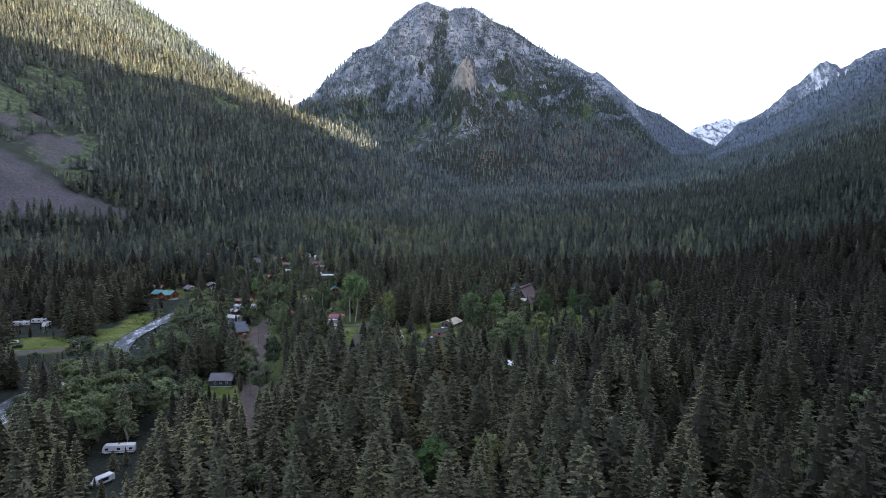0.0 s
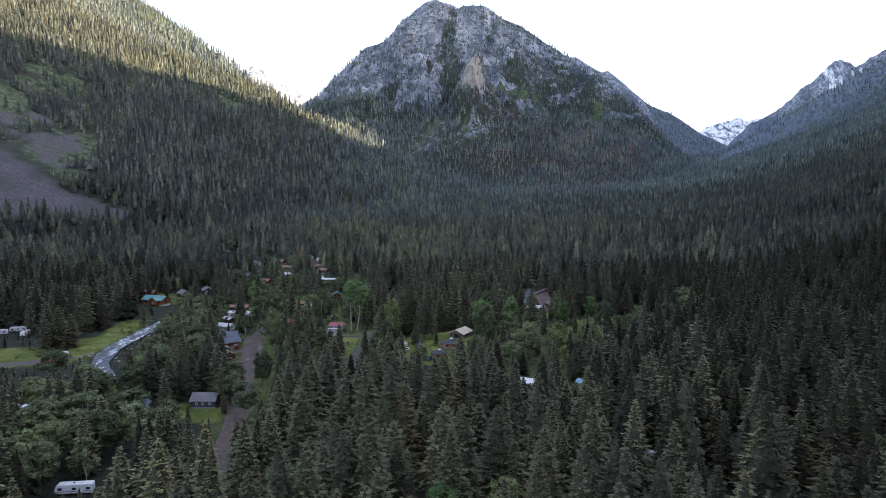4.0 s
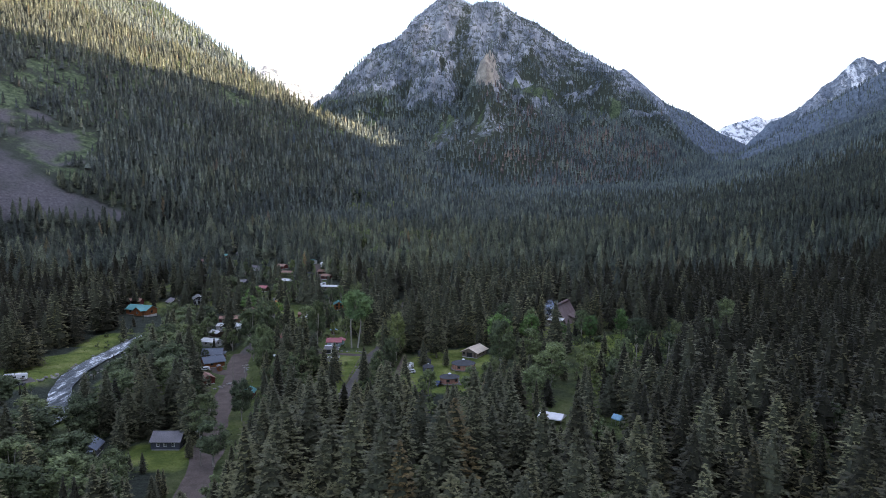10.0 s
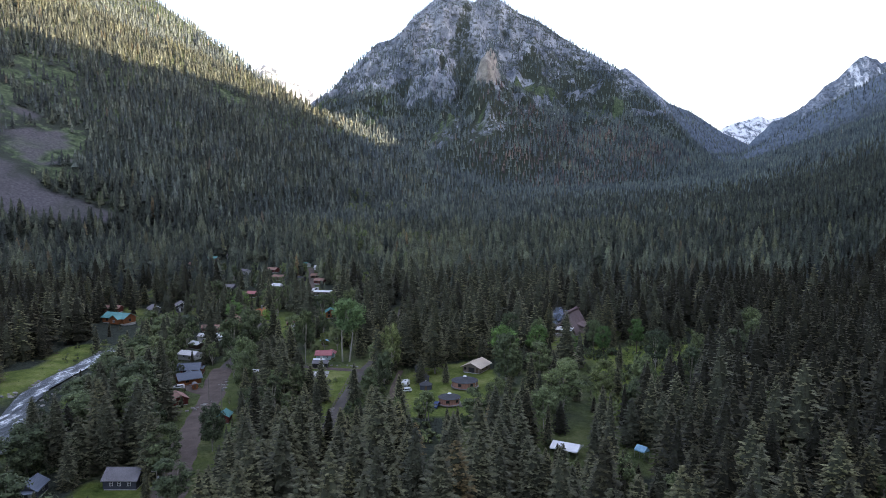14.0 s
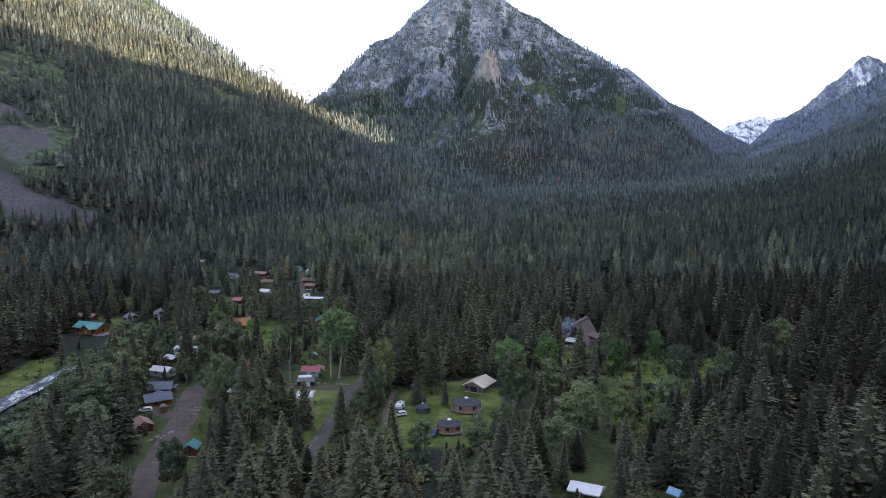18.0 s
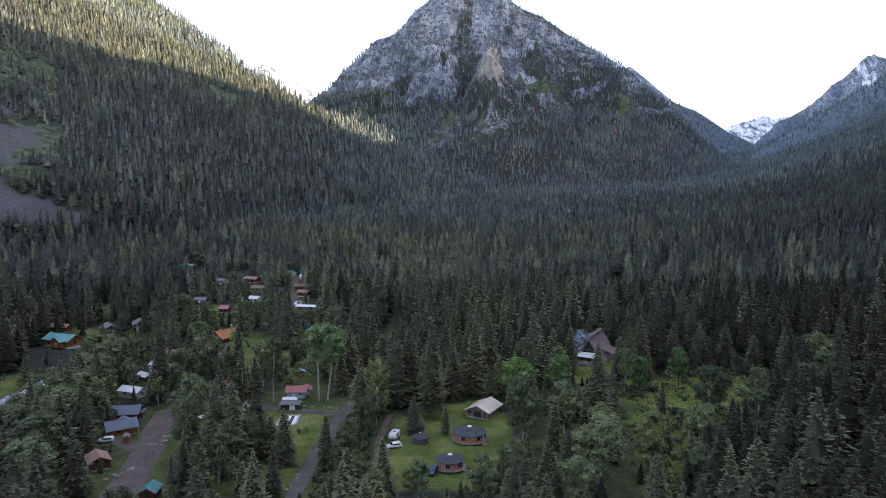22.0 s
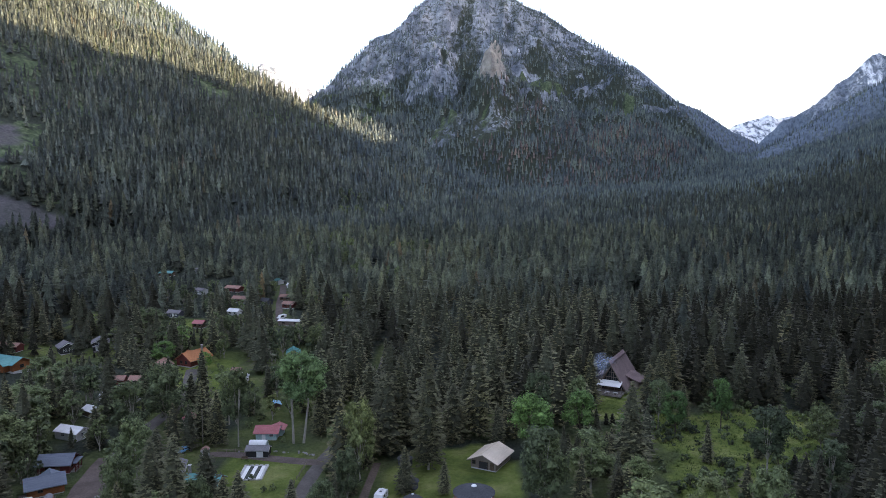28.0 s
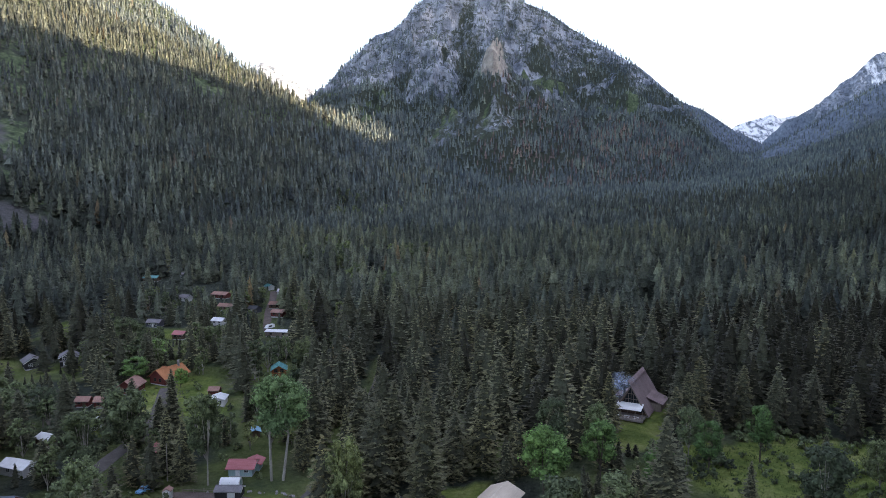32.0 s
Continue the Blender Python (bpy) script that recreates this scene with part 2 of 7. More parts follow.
FLOOR_Y, FLOOR_Z = (-1500, 440, 600, 700, 1130, 1250, 1500, 1800, 2400, 2900, 4300), (-1.5, -1.5, 7, 13, 43, 53, 68, 86, 130, 205, 270)


def left_slope(x, y):
    z = 50 + 0.45 * (-x - 350) + 0.4 * (y - 841)
    behind = np.maximum(y - np.interp(x, LEFT_CREST_X, LEFT_CREST_Y), 0)
    return z - 1.25 * behind


def land(x, y):
    """Height of the ground."""
    x, y = np.asarray(x, float), np.asarray(y, float)
    base = np.interp(y, FLOOR_Y, FLOOR_Z)
    u = (x - 200 - 0.24 * np.maximum(y, 0)) / 70
    base = base + 0.37 * 70 * np.log1p(np.exp(np.clip(u, -30, 12))) * np.clip((y + 900) / 600, 0, 1) * np.clip((2300 - y) / 500, 0, 1)
    rough = fbm(x, y, 260, 6, 0.55)
    rock = np.abs(fbm(x * 2.2, y * 0.6, 170, 6, 0.62))
    to_crest = np.abs(y - np.interp(x, LEFT_CREST_X, LEFT_CREST_Y))
    z = softmax(base, left_slope(x, y) + (22 * rough - 4) * np.clip(to_crest / 90, 0, 1), 5)
    z = softmax(z, ridge(x, y, SUNSET_RIDGE, 1.6) - 30, 4)
    z = softmax(z, ridge(x, y, WEST_SKY_BLOCK, 1.75), 4)
    z = softmax(z, ridge(x, y, FAR_SUN_BLOCK, 2.0), 4)
    # the peak: ribs and gullies that run down the face, cut by ledges
    crest = near_line(x, y, [(p[0], p[1]) for p in PEAK])
    body = np.maximum(ridge(x, y, PEAK, 1.05), ridge(x, y, PEAK, 0.58) - 140)
    peak = np.maximum(body, np.maximum(ridge(x, y, BUTTRESS, 1.35), ridge(x, y, SHOULDER, 1.15)))
    carve = np.clip((peak - 150) / 160, 0, 1) * np.clip(crest / 110, 0.04, 1)
    ribs = np.abs(fbm(x + 0.15 * y, y * 0.32 + 300, 190, 3, 0.5))
    chops = np.abs(fbm(x * 1.1 - 0.1 * y, y * 0.75, 62, 4, 0.55))
    tower = np.clip(1 - near_line(x, y, [(p[0], p[1]) for p in BUTTRESS[2:5]]) / 60, 0, 1)
    peak = peak - carve * (1 - 0.8 * tower) * (150 * ribs + 85 * chops - 30)
    peak = peak - 46 * np.clip(1 - near_line(x, y, GULLY) / 46, 0, 1) * np.clip((2285 - y) / 60, 0, 1)
    peak = peak + carve * 8 * np.sin(peak / 12 + 9 * rough)
    z = softmax(z, peak, 6)
    for line, slope in ((BLUE_RIDGE, 0.9), (FOOTHILL, 0.62)):
        z = softmax(z, ridge(x, y, line, slope) - 60 * rock * np.clip(near_line(x, y, [(p[0], p[1]) for p in line]) / 90, 0.05, 1), 4)
    crag = np.abs(fbm(x * 1.3, y * 0.8, 130, 5, 0.62))
    from_alps = near_line(x, y, [(p[0], p[1]) for p in ALPS])
    z = softmax(z, ridge(x, y, ALPS, 0.95) - 150 * crag * np.clip(from_alps / 60, 0.06, 1), 4)
    for line in (SNOW_EAST, SNOW_WEST):
        z = softmax(z, ridge(x, y, line, 0.7) - 40 * rock * np.clip(near_line(x, y, [(p[0], p[1]) for p in line]) / 80, 0.05, 1), 4)
    flat = np.clip((y - 380) / 500, 0, 1)
    z = z + (0.5 + 3 * flat) * fbm(x + 900, y, 60, 3)
    bed = near_line(x, y, RIVER)
    z = z - 2.4 * np.clip(1.35 - bed / 9.0, 0, 1)
    for line, half in ROADS:
        d = near_line(x, y, line)
        w = np.clip(1.6 - d / (half + 1.0), 0, 1)
        z = z * (1 - w) + w * (np.interp(y, FLOOR_Y, FLOOR_Z))
    return z


def zone(x, y):
    """Where trees don't grow: roads, water, clearings."""
    x, y = np.asarray(x, float), np.asarray(y, float)
    bare = near_line(x, y, RIVER) < 8.5
    for line, half in ROADS:
        bare |= near_line(x, y, line) < half + 1.6
    for poly in CLEARINGS:
        bare |= inside(x, y, poly)
    return bare


def scree(x, y):
    """The slides of bare stones on the left slope."""
    x, y = np.asarray(x, float), np.asarray(y, float)
    n = fbm(x, y, 45, 4) * 20
    big = inside(x + n, y + n, [(-344, 842), (-408, 846), (-453, 858), (-501, 880), (-640, 900), (-700, 700), (-560, 680), (-431, 740), (-395, 788), (-351, 810)])
    upper = inside(x + n, y + n, [(-530, 991), (-508, 1006), (-457, 965), (-426, 915), (-440, 893), (-486, 912), (-560, 930)])
    upper &= fbm(x, y, 34, 4) > -0.06
    return big | upper

# ---- materials ----
NEEDLES = foliage("fir_needles", (0.047, 0.046, 0.028), (0.206, 0.197, 0.115), (1.3, 1.0, 0.75), 0.6)
# Needles of the farther woods: bluer with distance, haze put into the colour
HAZE_NEEDLES = foliage("haze_tinted_needles", (0.033, 0.040, 0.039), (0.134, 0.154, 0.144), (1.35, 0.95, 0.75), 0.7)
HILL_HAZE_NEEDLES = foliage("haze_blue_needles", (0.044, 0.058, 0.064), (0.156, 0.190, 0.202), (1.35, 0.95, 0.75), 0.5)
# Darkened copy of the fir needles: shade put into the colour
SHADE_NEEDLES = foliage("shade_darkened_needles", (0.019, 0.018, 0.0105), (0.080, 0.073, 0.042), (1.3, 1.0, 0.75), 0.65)
# Middle step towards the painted haze of the far needles
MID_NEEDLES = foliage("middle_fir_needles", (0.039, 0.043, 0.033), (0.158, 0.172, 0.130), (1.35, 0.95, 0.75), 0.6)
# The same darkening for the far woods, shade put into the colour
SHADE_FAR = foliage("shade_darkened_far_needles", (0.021, 0.026, 0.023), (0.086, 0.098, 0.083), (1.3, 1.0, 0.75), 0.7)
LEAVES = foliage("broad_leaves", (0.042, 0.058, 0.030), (0.150, 0.178, 0.090), (1.2, 1.2, 0.9))
TALL_LEAVES = foliage("tall_cottonwood_leaves", (0.034, 0.062, 0.034), (0.105, 0.165, 0.085), (1.2, 1.2, 0.9))
BRIGHT_LEAVES = foliage("bright_leaves", (0.058, 0.112, 0.034), (0.165, 0.270, 0.080), (1.2, 1.2, 0.9))
PALE_LEAVES = foliage("pale_shrub_leaves", (0.075, 0.100, 0.045), (0.190, 0.230, 0.110), (1.2, 1.2, 0.9))
BROWNED = foliage("dying_needles", (0.062, 0.046, 0.050), (0.165, 0.128, 0.130), (1.0, 0.9, 0.8))
# Crown core, darker than the needles: inner shade put into the twig colour
SHADED_INNER = surface("shaded_inner_twigs", (0.030, 0.032, 0.021), (0.092, 0.096, 0.062), 1.5, 0.95, 0.3, 0.05)
# Darker copy of the core for the shade-darkened woods
DARK_SHADED_INNER = surface("dark_shaded_inner_twigs", (0.012, 0.012, 0.008), (0.046, 0.044, 0.028), 1.5, 0.95, 0.3, 0.05)
BARK = surface("bark", (0.045, 0.034, 0.026), (0.13, 0.105, 0.085), 3.0, 0.95, 0.6, 0.05, stretch=(3, 3, 0.5))
PALE_BARK = surface("pale_bark", (0.22, 0.20, 0.17), (0.42, 0.39, 0.34), 3.0, 0.95, 0.6, 0.05, stretch=(3, 3, 0.5))
GRAVEL = surface("gravel", (0.078, 0.058, 0.050), (0.150, 0.118, 0.105), 2.2, 0.95, 0.5, 0.05, patch=0.35)
ASPHALT = surface("asphalt", (0.078, 0.069, 0.064), (0.135, 0.120, 0.112), 2.5, 0.92, 0.3, 0.02, patch=0.3)
DIRT = surface("dirt", (0.085, 0.062, 0.048), (0.17, 0.13, 0.105), 1.5, 0.95, 0.5, 0.05, patch=0.35)


def cut(nt, value, pattern):
    """A mask with a ragged border."""
    a = nt.nodes.new("ShaderNodeMath")
    a.operation = "MULTIPLY_ADD"
    nt.links.new(pattern, a.inputs[0])
    a.inputs[1].default_value = 2.2
    nt.links.new(value, a.inputs[2])
    m = nt.nodes.new("ShaderNodeMapRange")
    nt.links.new(a.outputs[0], m.inputs[0])
    m.inputs[1].default_value, m.inputs[2].default_value = 1.5, 1.75
    return m.outputs[0]


def ground_material():
    m, nt, b = material("valley_ground", 0.95, 0, 0.15)
    pos = nt.nodes.new("ShaderNodeNewGeometry").outputs["Position"]
    att = {}
    for key in ("grass", "rock", "stones", "snow", "brush", "distant", "warm"):
        a = nt.nodes.new("ShaderNodeAttribute")
        a.attribute_name = key
        att[key] = a.outputs["Fac"]
    fine, mid, wide = noise_tex(nt, 0.8, 6, 0.7, pos), noise_tex(nt, 0.09, 5, 0.6, pos), noise_tex(nt, 0.02, 5, 0.65, pos)
    ragged = noise_tex(nt, 0.055, 9, 0.75, pos, stretch=(1.5, 1.5, 0.8))
    streaks = noise_tex(nt, 0.012, 9, 0.70, pos, stretch=(2.6, 1.6, 0.5))
    duff = ramp(nt, fine, ((0.3, (0.026, 0.035, 0.028)), (0.7, (0.072, 0.086, 0.066))))
    turf = ramp(nt, mid, ((0.3, (0.085, 0.135, 0.032)), (0.52, (0.195, 0.250, 0.066)), (0.72, (0.330, 0.345, 0.135))))
    turf = mixed(nt, 1.0, turf, ramp(nt, fine, ((0.3, (0.72, 0.74, 0.7)), (0.7, (1.15, 1.12, 1.1)))), "MULTIPLY")
    strata = noise_tex(nt, 0.055, 10, 0.70, pos, stretch=(1.3, 1.0, 0.7))
    # Stone tones leaned to blue, in part as haze over the peak
    stone = ramp(nt, strata, ((0.34, (0.115, 0.134, 0.160)), (0.5, (0.215, 0.242, 0.280)), (0.66, (0.37, 0.40, 0.45))))
    stone = mixed(nt, 1.0, stone, ramp(nt, noise_tex(nt, 0.016, 4, 0.6, pos), ((0.36, (0.58, 0.62, 0.68)), (0.60, (1.40, 1.38, 1.36)))), "MULTIPLY")
    scrub = ramp(nt, noise_tex(nt, 0.045, 8, 0.72, pos, stretch=(1.0, 1.0, 1.8)), ((0.53, (0, 0, 0)), (0.58, (0.8,) * 3)))
    stone = mixed(nt, scrub, stone, (0.040, 0.052, 0.040))
    stone = mixed(nt, ramp(nt, wide, ((0.55, (0, 0, 0)), (0.70, (0.35,) * 3))), stone, (0.24, 0.215, 0.18))
    stone = mixed(nt, att["warm"], stone, ramp(nt, strata, ((0.35, (0.17, 0.155, 0.135)), (0.6, (0.42, 0.38, 0.32)))))
    shrubs = ramp(nt, noise_tex(nt, 0.13, 7, 0.72, pos), ((0.36, (0.034, 0.048, 0.032)), (0.52, (0.088, 0.125, 0.066)), (0.72, (0.185, 0.215, 0.140))))
    rubble = ramp(nt, noise_tex(nt, 0.30, 9, 0.8, pos), ((0.32, (0.050, 0.048, 0.056)), (0.68, (0.172, 0.162, 0.176))))
    snow = ramp(nt, fine, ((0.3, (0.72, 0.75, 0.80)), (0.7, (0.86, 0.87, 0.88))))
    col = mixed(nt, att["grass"], duff, turf)
    col = mixed(nt, cut(nt, att["rock"], ragged), col, stone)
    col = mixed(nt, cut(nt, att["brush"], ragged), col, shrubs)
    col = mixed(nt, att["stones"], col, rubble)
    # Blue-grey tint painted over the far mountains in place of haze
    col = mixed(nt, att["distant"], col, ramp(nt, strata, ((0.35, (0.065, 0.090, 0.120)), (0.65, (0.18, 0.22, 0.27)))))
    col = mixed(nt, cut(nt, att["snow"], streaks), col, snow)
    nt.links.new(col, b.inputs["Base Color"])
    bump(nt, b, noise_tex(nt, 0.06, 10, 0.72, pos), 1.0, 9.0)
    return m


GROUND = ground_material()

# ---- the ground: one sheet from behind the lake end to the far summits ----
rows_y = np.concatenate([np.linspace(-1500, 60, 24)[:-1], np.arange(60, 520, 3.4), np.arange(520, 1480, 10.0), np.arange(1480, 1640, 8.0), np.arange(1640, 2345, 4.4), np.geomspace(2345, 4850, 130)])
cols_s = np.linspace(-1, 1, 421)
half_w = 1500 + 0.5 * np.maximum(rows_y, 0)
gx = (0.35 * cols_s + 0.65 * cols_s ** 3)[None, :] * half_w[:, None]
gy = np.repeat(rows_y[:, None], len(cols_s), 1)
gz = land(gx, gy)
step = 4.0
slope_x, slope_y = (land(gx + step, gy) - gz) / step, (land(gx, gy + step) - gz) / step
steep = np.hypot(slope_x, slope_y)


def near_peak(x, y):
    return np.clip((ridge(np.asarray(x, float), np.asarray(y, float), PEAK, 0.8) - 120) / 140, 0, 1)


def cliffs(x, y, z):
    """How bare and rocky the ground is, 0 to 1."""
    n = fbm(x, y, 110, 5, 0.6)
    line = np.interp(x, (-420, -250, -150, -40, 40, 80, 150, 260, 420, 640), (280, 325, 330, 285, 300, 330, 335, 400, 375, 330))
    amount = np.interp(x, (60, 130, 200, 420, 600), (0.92, 0.90, 0.60, 0.50, 0.48))
    high = np.clip((z - line + 150 * n) / 40, 0, 1) * (near_peak(x, y) > 0.2) * amount
    high = high * np.clip(near_line(x, y, GULLY) / 17 - 0.5 + 1.2 * n, 0.46, 1)
    high = np.maximum(high, (near_line(x, y, [(p[0], p[1]) for p in BUTTRESS[2:]]) < 38 + 24 * n) * (z > 318) * 1.0)
    slabs = (x > 130) * (z > 240) * (near_peak(x, y) > 0.15) * np.clip((fbm((x - 0.5 * y) * 0.8, (y + z) * 1.6, 75, 4, 0.6) - 0.13) * 9, 0, 0.95) * np.interp(z, (240, 330), (0.35, 1))
    far = ((y > 2900) | (x > 1900)) * np.clip((z - 470 + 240 * n) / 120, 0, 1)
    fans = np.maximum(inside(x + 24 * n, y + 24 * n, FANS[0]), inside(x + 24 * n, y + 24 * n, FANS[1])) * 0.47
    return np.clip(np.maximum(np.maximum(high, slabs), np.maximum(far, fans)), 0, 1)


BRUSH = [[(-559, 1110), (-523, 1141), (-481, 1057), (-475, 1012), (-507, 1016)], [(-468, 998), (-409, 907), (-352, 853), (-346, 832), (-418, 872), (-448, 878)],
         [(-464, 1335), (-433, 1363), (-425, 1315), (-444, 1302)], [(-204, 1328), (-178, 1366), (-178, 1322), (-197, 1305)], [(-405, 1297), (-379, 1300), (-320, 1300), (-330, 1268), (-370, 1280)],
         [(-628, 1090), (-540, 1170), (-470, 1104), (-440, 1000), (-425, 930), (-400, 885), (-470, 888), (-560, 925), (-640, 960)]]
MOUNTAIN_BRUSH = [[(-212, 1850), (-192, 1945), (-150, 1970), (-126, 1886), (-140, 1795), (-178, 1790)], [(-369, 2210), (-330, 2110), (-268, 2025), (-250, 2003), (-278, 1945), (-340, 2060)],
                  [(170, 2040), (186, 2085), (224, 2092), (275, 2110), (320, 2078), (259, 1995)], [(435, 2095), (502, 2125), (522, 2104), (429, 1930), (400, 1960)]]
FANS = [[(-26, 1658), (-8, 1690), (8, 1730), (30, 1728), (56, 1726), (46, 1652), (14, 1632)], [(64, 1612), (72, 1662), (94, 1690), (156, 1686), (146, 1632), (104, 1604)]]


def brushy(x, y, z):
    """Open brush on the slopes, 0 to 1."""
    n = fbm(x, y, 75, 4)
    out = np.zeros(np.shape(x))
    for poly in BRUSH[:-1]:
        out = np.maximum(out, inside(x + 26 * n, y + 26 * n, poly) * 1.0)
    out = np.maximum(out, inside(x + 40 * n, y + 40 * n, BRUSH[-1]) * np.clip(0.62 + 1.7 * fbm(x - y, y, 60, 4), 0.1, 1))
    for poly in MOUNTAIN_BRUSH:
        out = np.maximum(out, inside(x + 50 * n, y + 50 * n, poly) * 0.85)
    for poly in FANS:
        out = np.maximum(out, inside(x + 24 * n, y + 24 * n, poly) * np.clip(0.62 + 1.2 * fbm(x, y, 40, 3), 0.25, 0.95))
    return np.clip(out, 0, 1) * np.clip(0.80 + 1.5 * fbm(x + 7, y, 26, 4), 0.15, 1)


masks = {
    # Grows with distance: where the haze tint is painted on
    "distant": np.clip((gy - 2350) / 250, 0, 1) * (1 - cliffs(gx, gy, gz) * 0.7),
    "rock": cliffs(gx, gy, gz),
    "brush": np.maximum(brushy(gx, gy, gz), (left_slope(gx, gy) > 170) * np.clip(0.50 + 0.8 * fbm(gx, gy, 45, 4), 0, 0.8)),
    "stones": scree(gx, gy) * np.clip(0.9 + 0.9 * fbm(gx + 50, gy, 22, 3), 0.3, 1),
    "warm": np.clip(1.3 - near_line(gx, gy, [(p[0], p[1]) for p in BUTTRESS[2:]]) / 40, 0, 0.85) * (gz > 318),
    "snow": np.where(gy > 4450, np.clip((gz - 260 + 240 * fbm(gx, gy, 160, 5, 0.65)) / 60, 0, np.where(gx < 0, 0.44, 0.58)),
                     np.clip((gy - 3500) / 200, 0, 1) * np.clip(0.22 + 0.9 * fbm(gx * 1.5, gy * 0.5, 120, 4), 0, 0.50) * np.clip((gz - 480) / 200, 0, 1) * (gx > 1500)),
}
grass = np.zeros_like(gx)
for poly in CLEARINGS:
    grass = np.maximum(grass, inside(gx + 5 * fbm(gx, gy, 14, 2), gy + 5 * fbm(gy, gx, 14, 2), poly) * 1.0)
for line, half in ROADS:
    grass = np.maximum(grass, np.clip(1.6 - near_line(gx, gy, line) / (half + 2.0), 0, 0.4))
village = [(-140, 300), (-60, 250), (-22, 300), (-20, 420), (-45, 530), (-150, 560), (-135, 440), (-108, 330)]
grass = np.maximum(grass, inside(gx, gy, village) * np.clip(0.22 + 1.3 * fbm(gx, gy, 22, 4), 0, 0.6))
grass = np.maximum(grass, inside(gx, gy, [(-205, 492), (-125, 492), (-125, 555), (-205, 555)]) * np.clip(0.4 + 1.3 * fbm(gx, gy, 20, 4), 0, 0.8))
grass = np.maximum(grass, ((gy > 280) & (gy < 480) & (np.abs(gx - 20) < 110)) * np.clip(0.25 + 1.2 * fbm(gx, gy, 25, 4), 0, 0.5))
masks["grass"] = grass
nr, nc = gx.shape
q = (np.arange(nr - 1)[:, None] * nc + np.arange(nc - 1)[None, :]).ravel()
tris = np.concatenate([np.stack([q, q + 1, q + nc + 1], 1), np.stack([q, q + nc + 1, q + nc], 1)])
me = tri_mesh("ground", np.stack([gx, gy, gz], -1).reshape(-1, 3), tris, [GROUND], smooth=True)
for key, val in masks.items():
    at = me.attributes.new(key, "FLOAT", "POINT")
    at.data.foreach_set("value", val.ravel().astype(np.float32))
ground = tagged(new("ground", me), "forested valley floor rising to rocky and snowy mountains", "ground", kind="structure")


def strip(name, line, half, mat, lift, label, category, level=None, kind="structure", step_m=2.5, ragged=0.25):
    """A road or a stream laid along a line of the plan."""
    pts = []
    for (x0, y0), (x1, y1) in zip(line[:-1], line[1:]):
        n = max(2, int(math.hypot(x1 - x0, y1 - y0) / step_m))
        pts += [(x0 + (x1 - x0) * k / n, y0 + (y1 - y0) * k / n) for k in range(n)]
    pts = np.array(pts + [line[-1]], float)
    for _ in range(6):
        pts[1:-1] = (pts[:-2] + 2 * pts[1:-1] + pts[2:]) / 4
    way = np.gradient(pts, axis=0)
    way /= np.hypot(*way.T)[:, None]
    side = np.stack([-way[:, 1], way[:, 0]], 1)
    cross = np.linspace(-1, 1, 7)
    edge = half * (1 + ragged * fbm(pts[:, 0], pts[:, 1], 12, 3))
    p = pts[:, None, :] + side[:, None, :] * (cross[None, :, None] * edge[:, None, None])
    z = (land(p[..., 0], p[..., 1]) if level is None else np.full(p.shape[:2], level)) + lift
    if level is None:
        z = z - 0.10 * np.abs(cross)[None, :] ** 4
    n, c = len(pts), len(cross)
    qq = (np.arange(n - 1)[:, None] * c + np.arange(c - 1)[None, :]).ravel()
    tt = np.concatenate([np.stack([qq, qq + c, qq + 1], 1), np.stack([qq + 1, qq + c, qq + c + 1], 1)])
    tt = tt[:, ::-1]
    mesh = tri_mesh(name, np.dstack([p, z[..., None]]).reshape(-1, 3), tt, [mat], smooth=True)
    return tagged(new(name, mesh), label, category, kind=kind)


def water_material():
    m, nt, b = material("river_water", 0.35, 0, 0.12)
    pos = nt.nodes.new("ShaderNodeNewGeometry").outputs["Position"]
    foam = noise_tex(nt, 0.22, 9, 0.8, pos, stretch=(2.0, 0.5, 1))
    col = ramp(nt, foam, ((0.44, (0.034, 0.042, 0.050)), (0.52, (0.12, 0.140, 0.16)), (0.59, (0.70, 0.73, 0.76))))
    nt.links.new(col, b.inputs["Base Color"])
    nt.links.new(ramp(nt, foam, ((0.45, (0.3,) * 3), (0.65, (0.8,) * 3))), b.inputs["Roughness"])
    bump(nt, b, noise_tex(nt, 0.9, 5, 0.7, pos), 0.8, 0.3)
    return m


strip("road_main", MAIN_ROAD, 4.5, GRAVEL, 0.10, "wide grey-brown gravel road with worn ragged edges", "road")
strip("road_lane", LANE, 1.9, ASPHALT, 0.12, "narrow grey lane along the mown lawn", "road")
strip("road_drive", DRIVE, 2.0, GRAVEL, 0.15, "short grey gravel drive to the black shed", "road")
strip("road_track", TRACK, 1.2, DIRT, 0.10, "brown dirt track through tall grass", "road")
strip("road_side", SIDE_ROAD, 2.6, GRAVEL, 0.14, "gravel side road to the log cabins", "road")
strip("road_village", VILLAGE_ROAD, 2.4, GRAVEL, 0.12, "narrow gravel street of the far village", "road")
strip("road_link", LINK_ROAD, 2.6, ASPHALT, 0.10, "narrow paved road to the orange-roofed house", "road")
strip("road_loop", LOOP_ROAD, 3.2, ASPHALT, 0.14, "paved turning place before the orange-roofed house", "road")
strip("road_west", WEST_ROAD, 4.5, ASPHALT, 0.12, "paved parking road on the far river bank", "road")
strip("river", RIVER, 4.4, water_material(), 0.0, "fast shallow mountain river with white rapids", "river", level=-2.9)

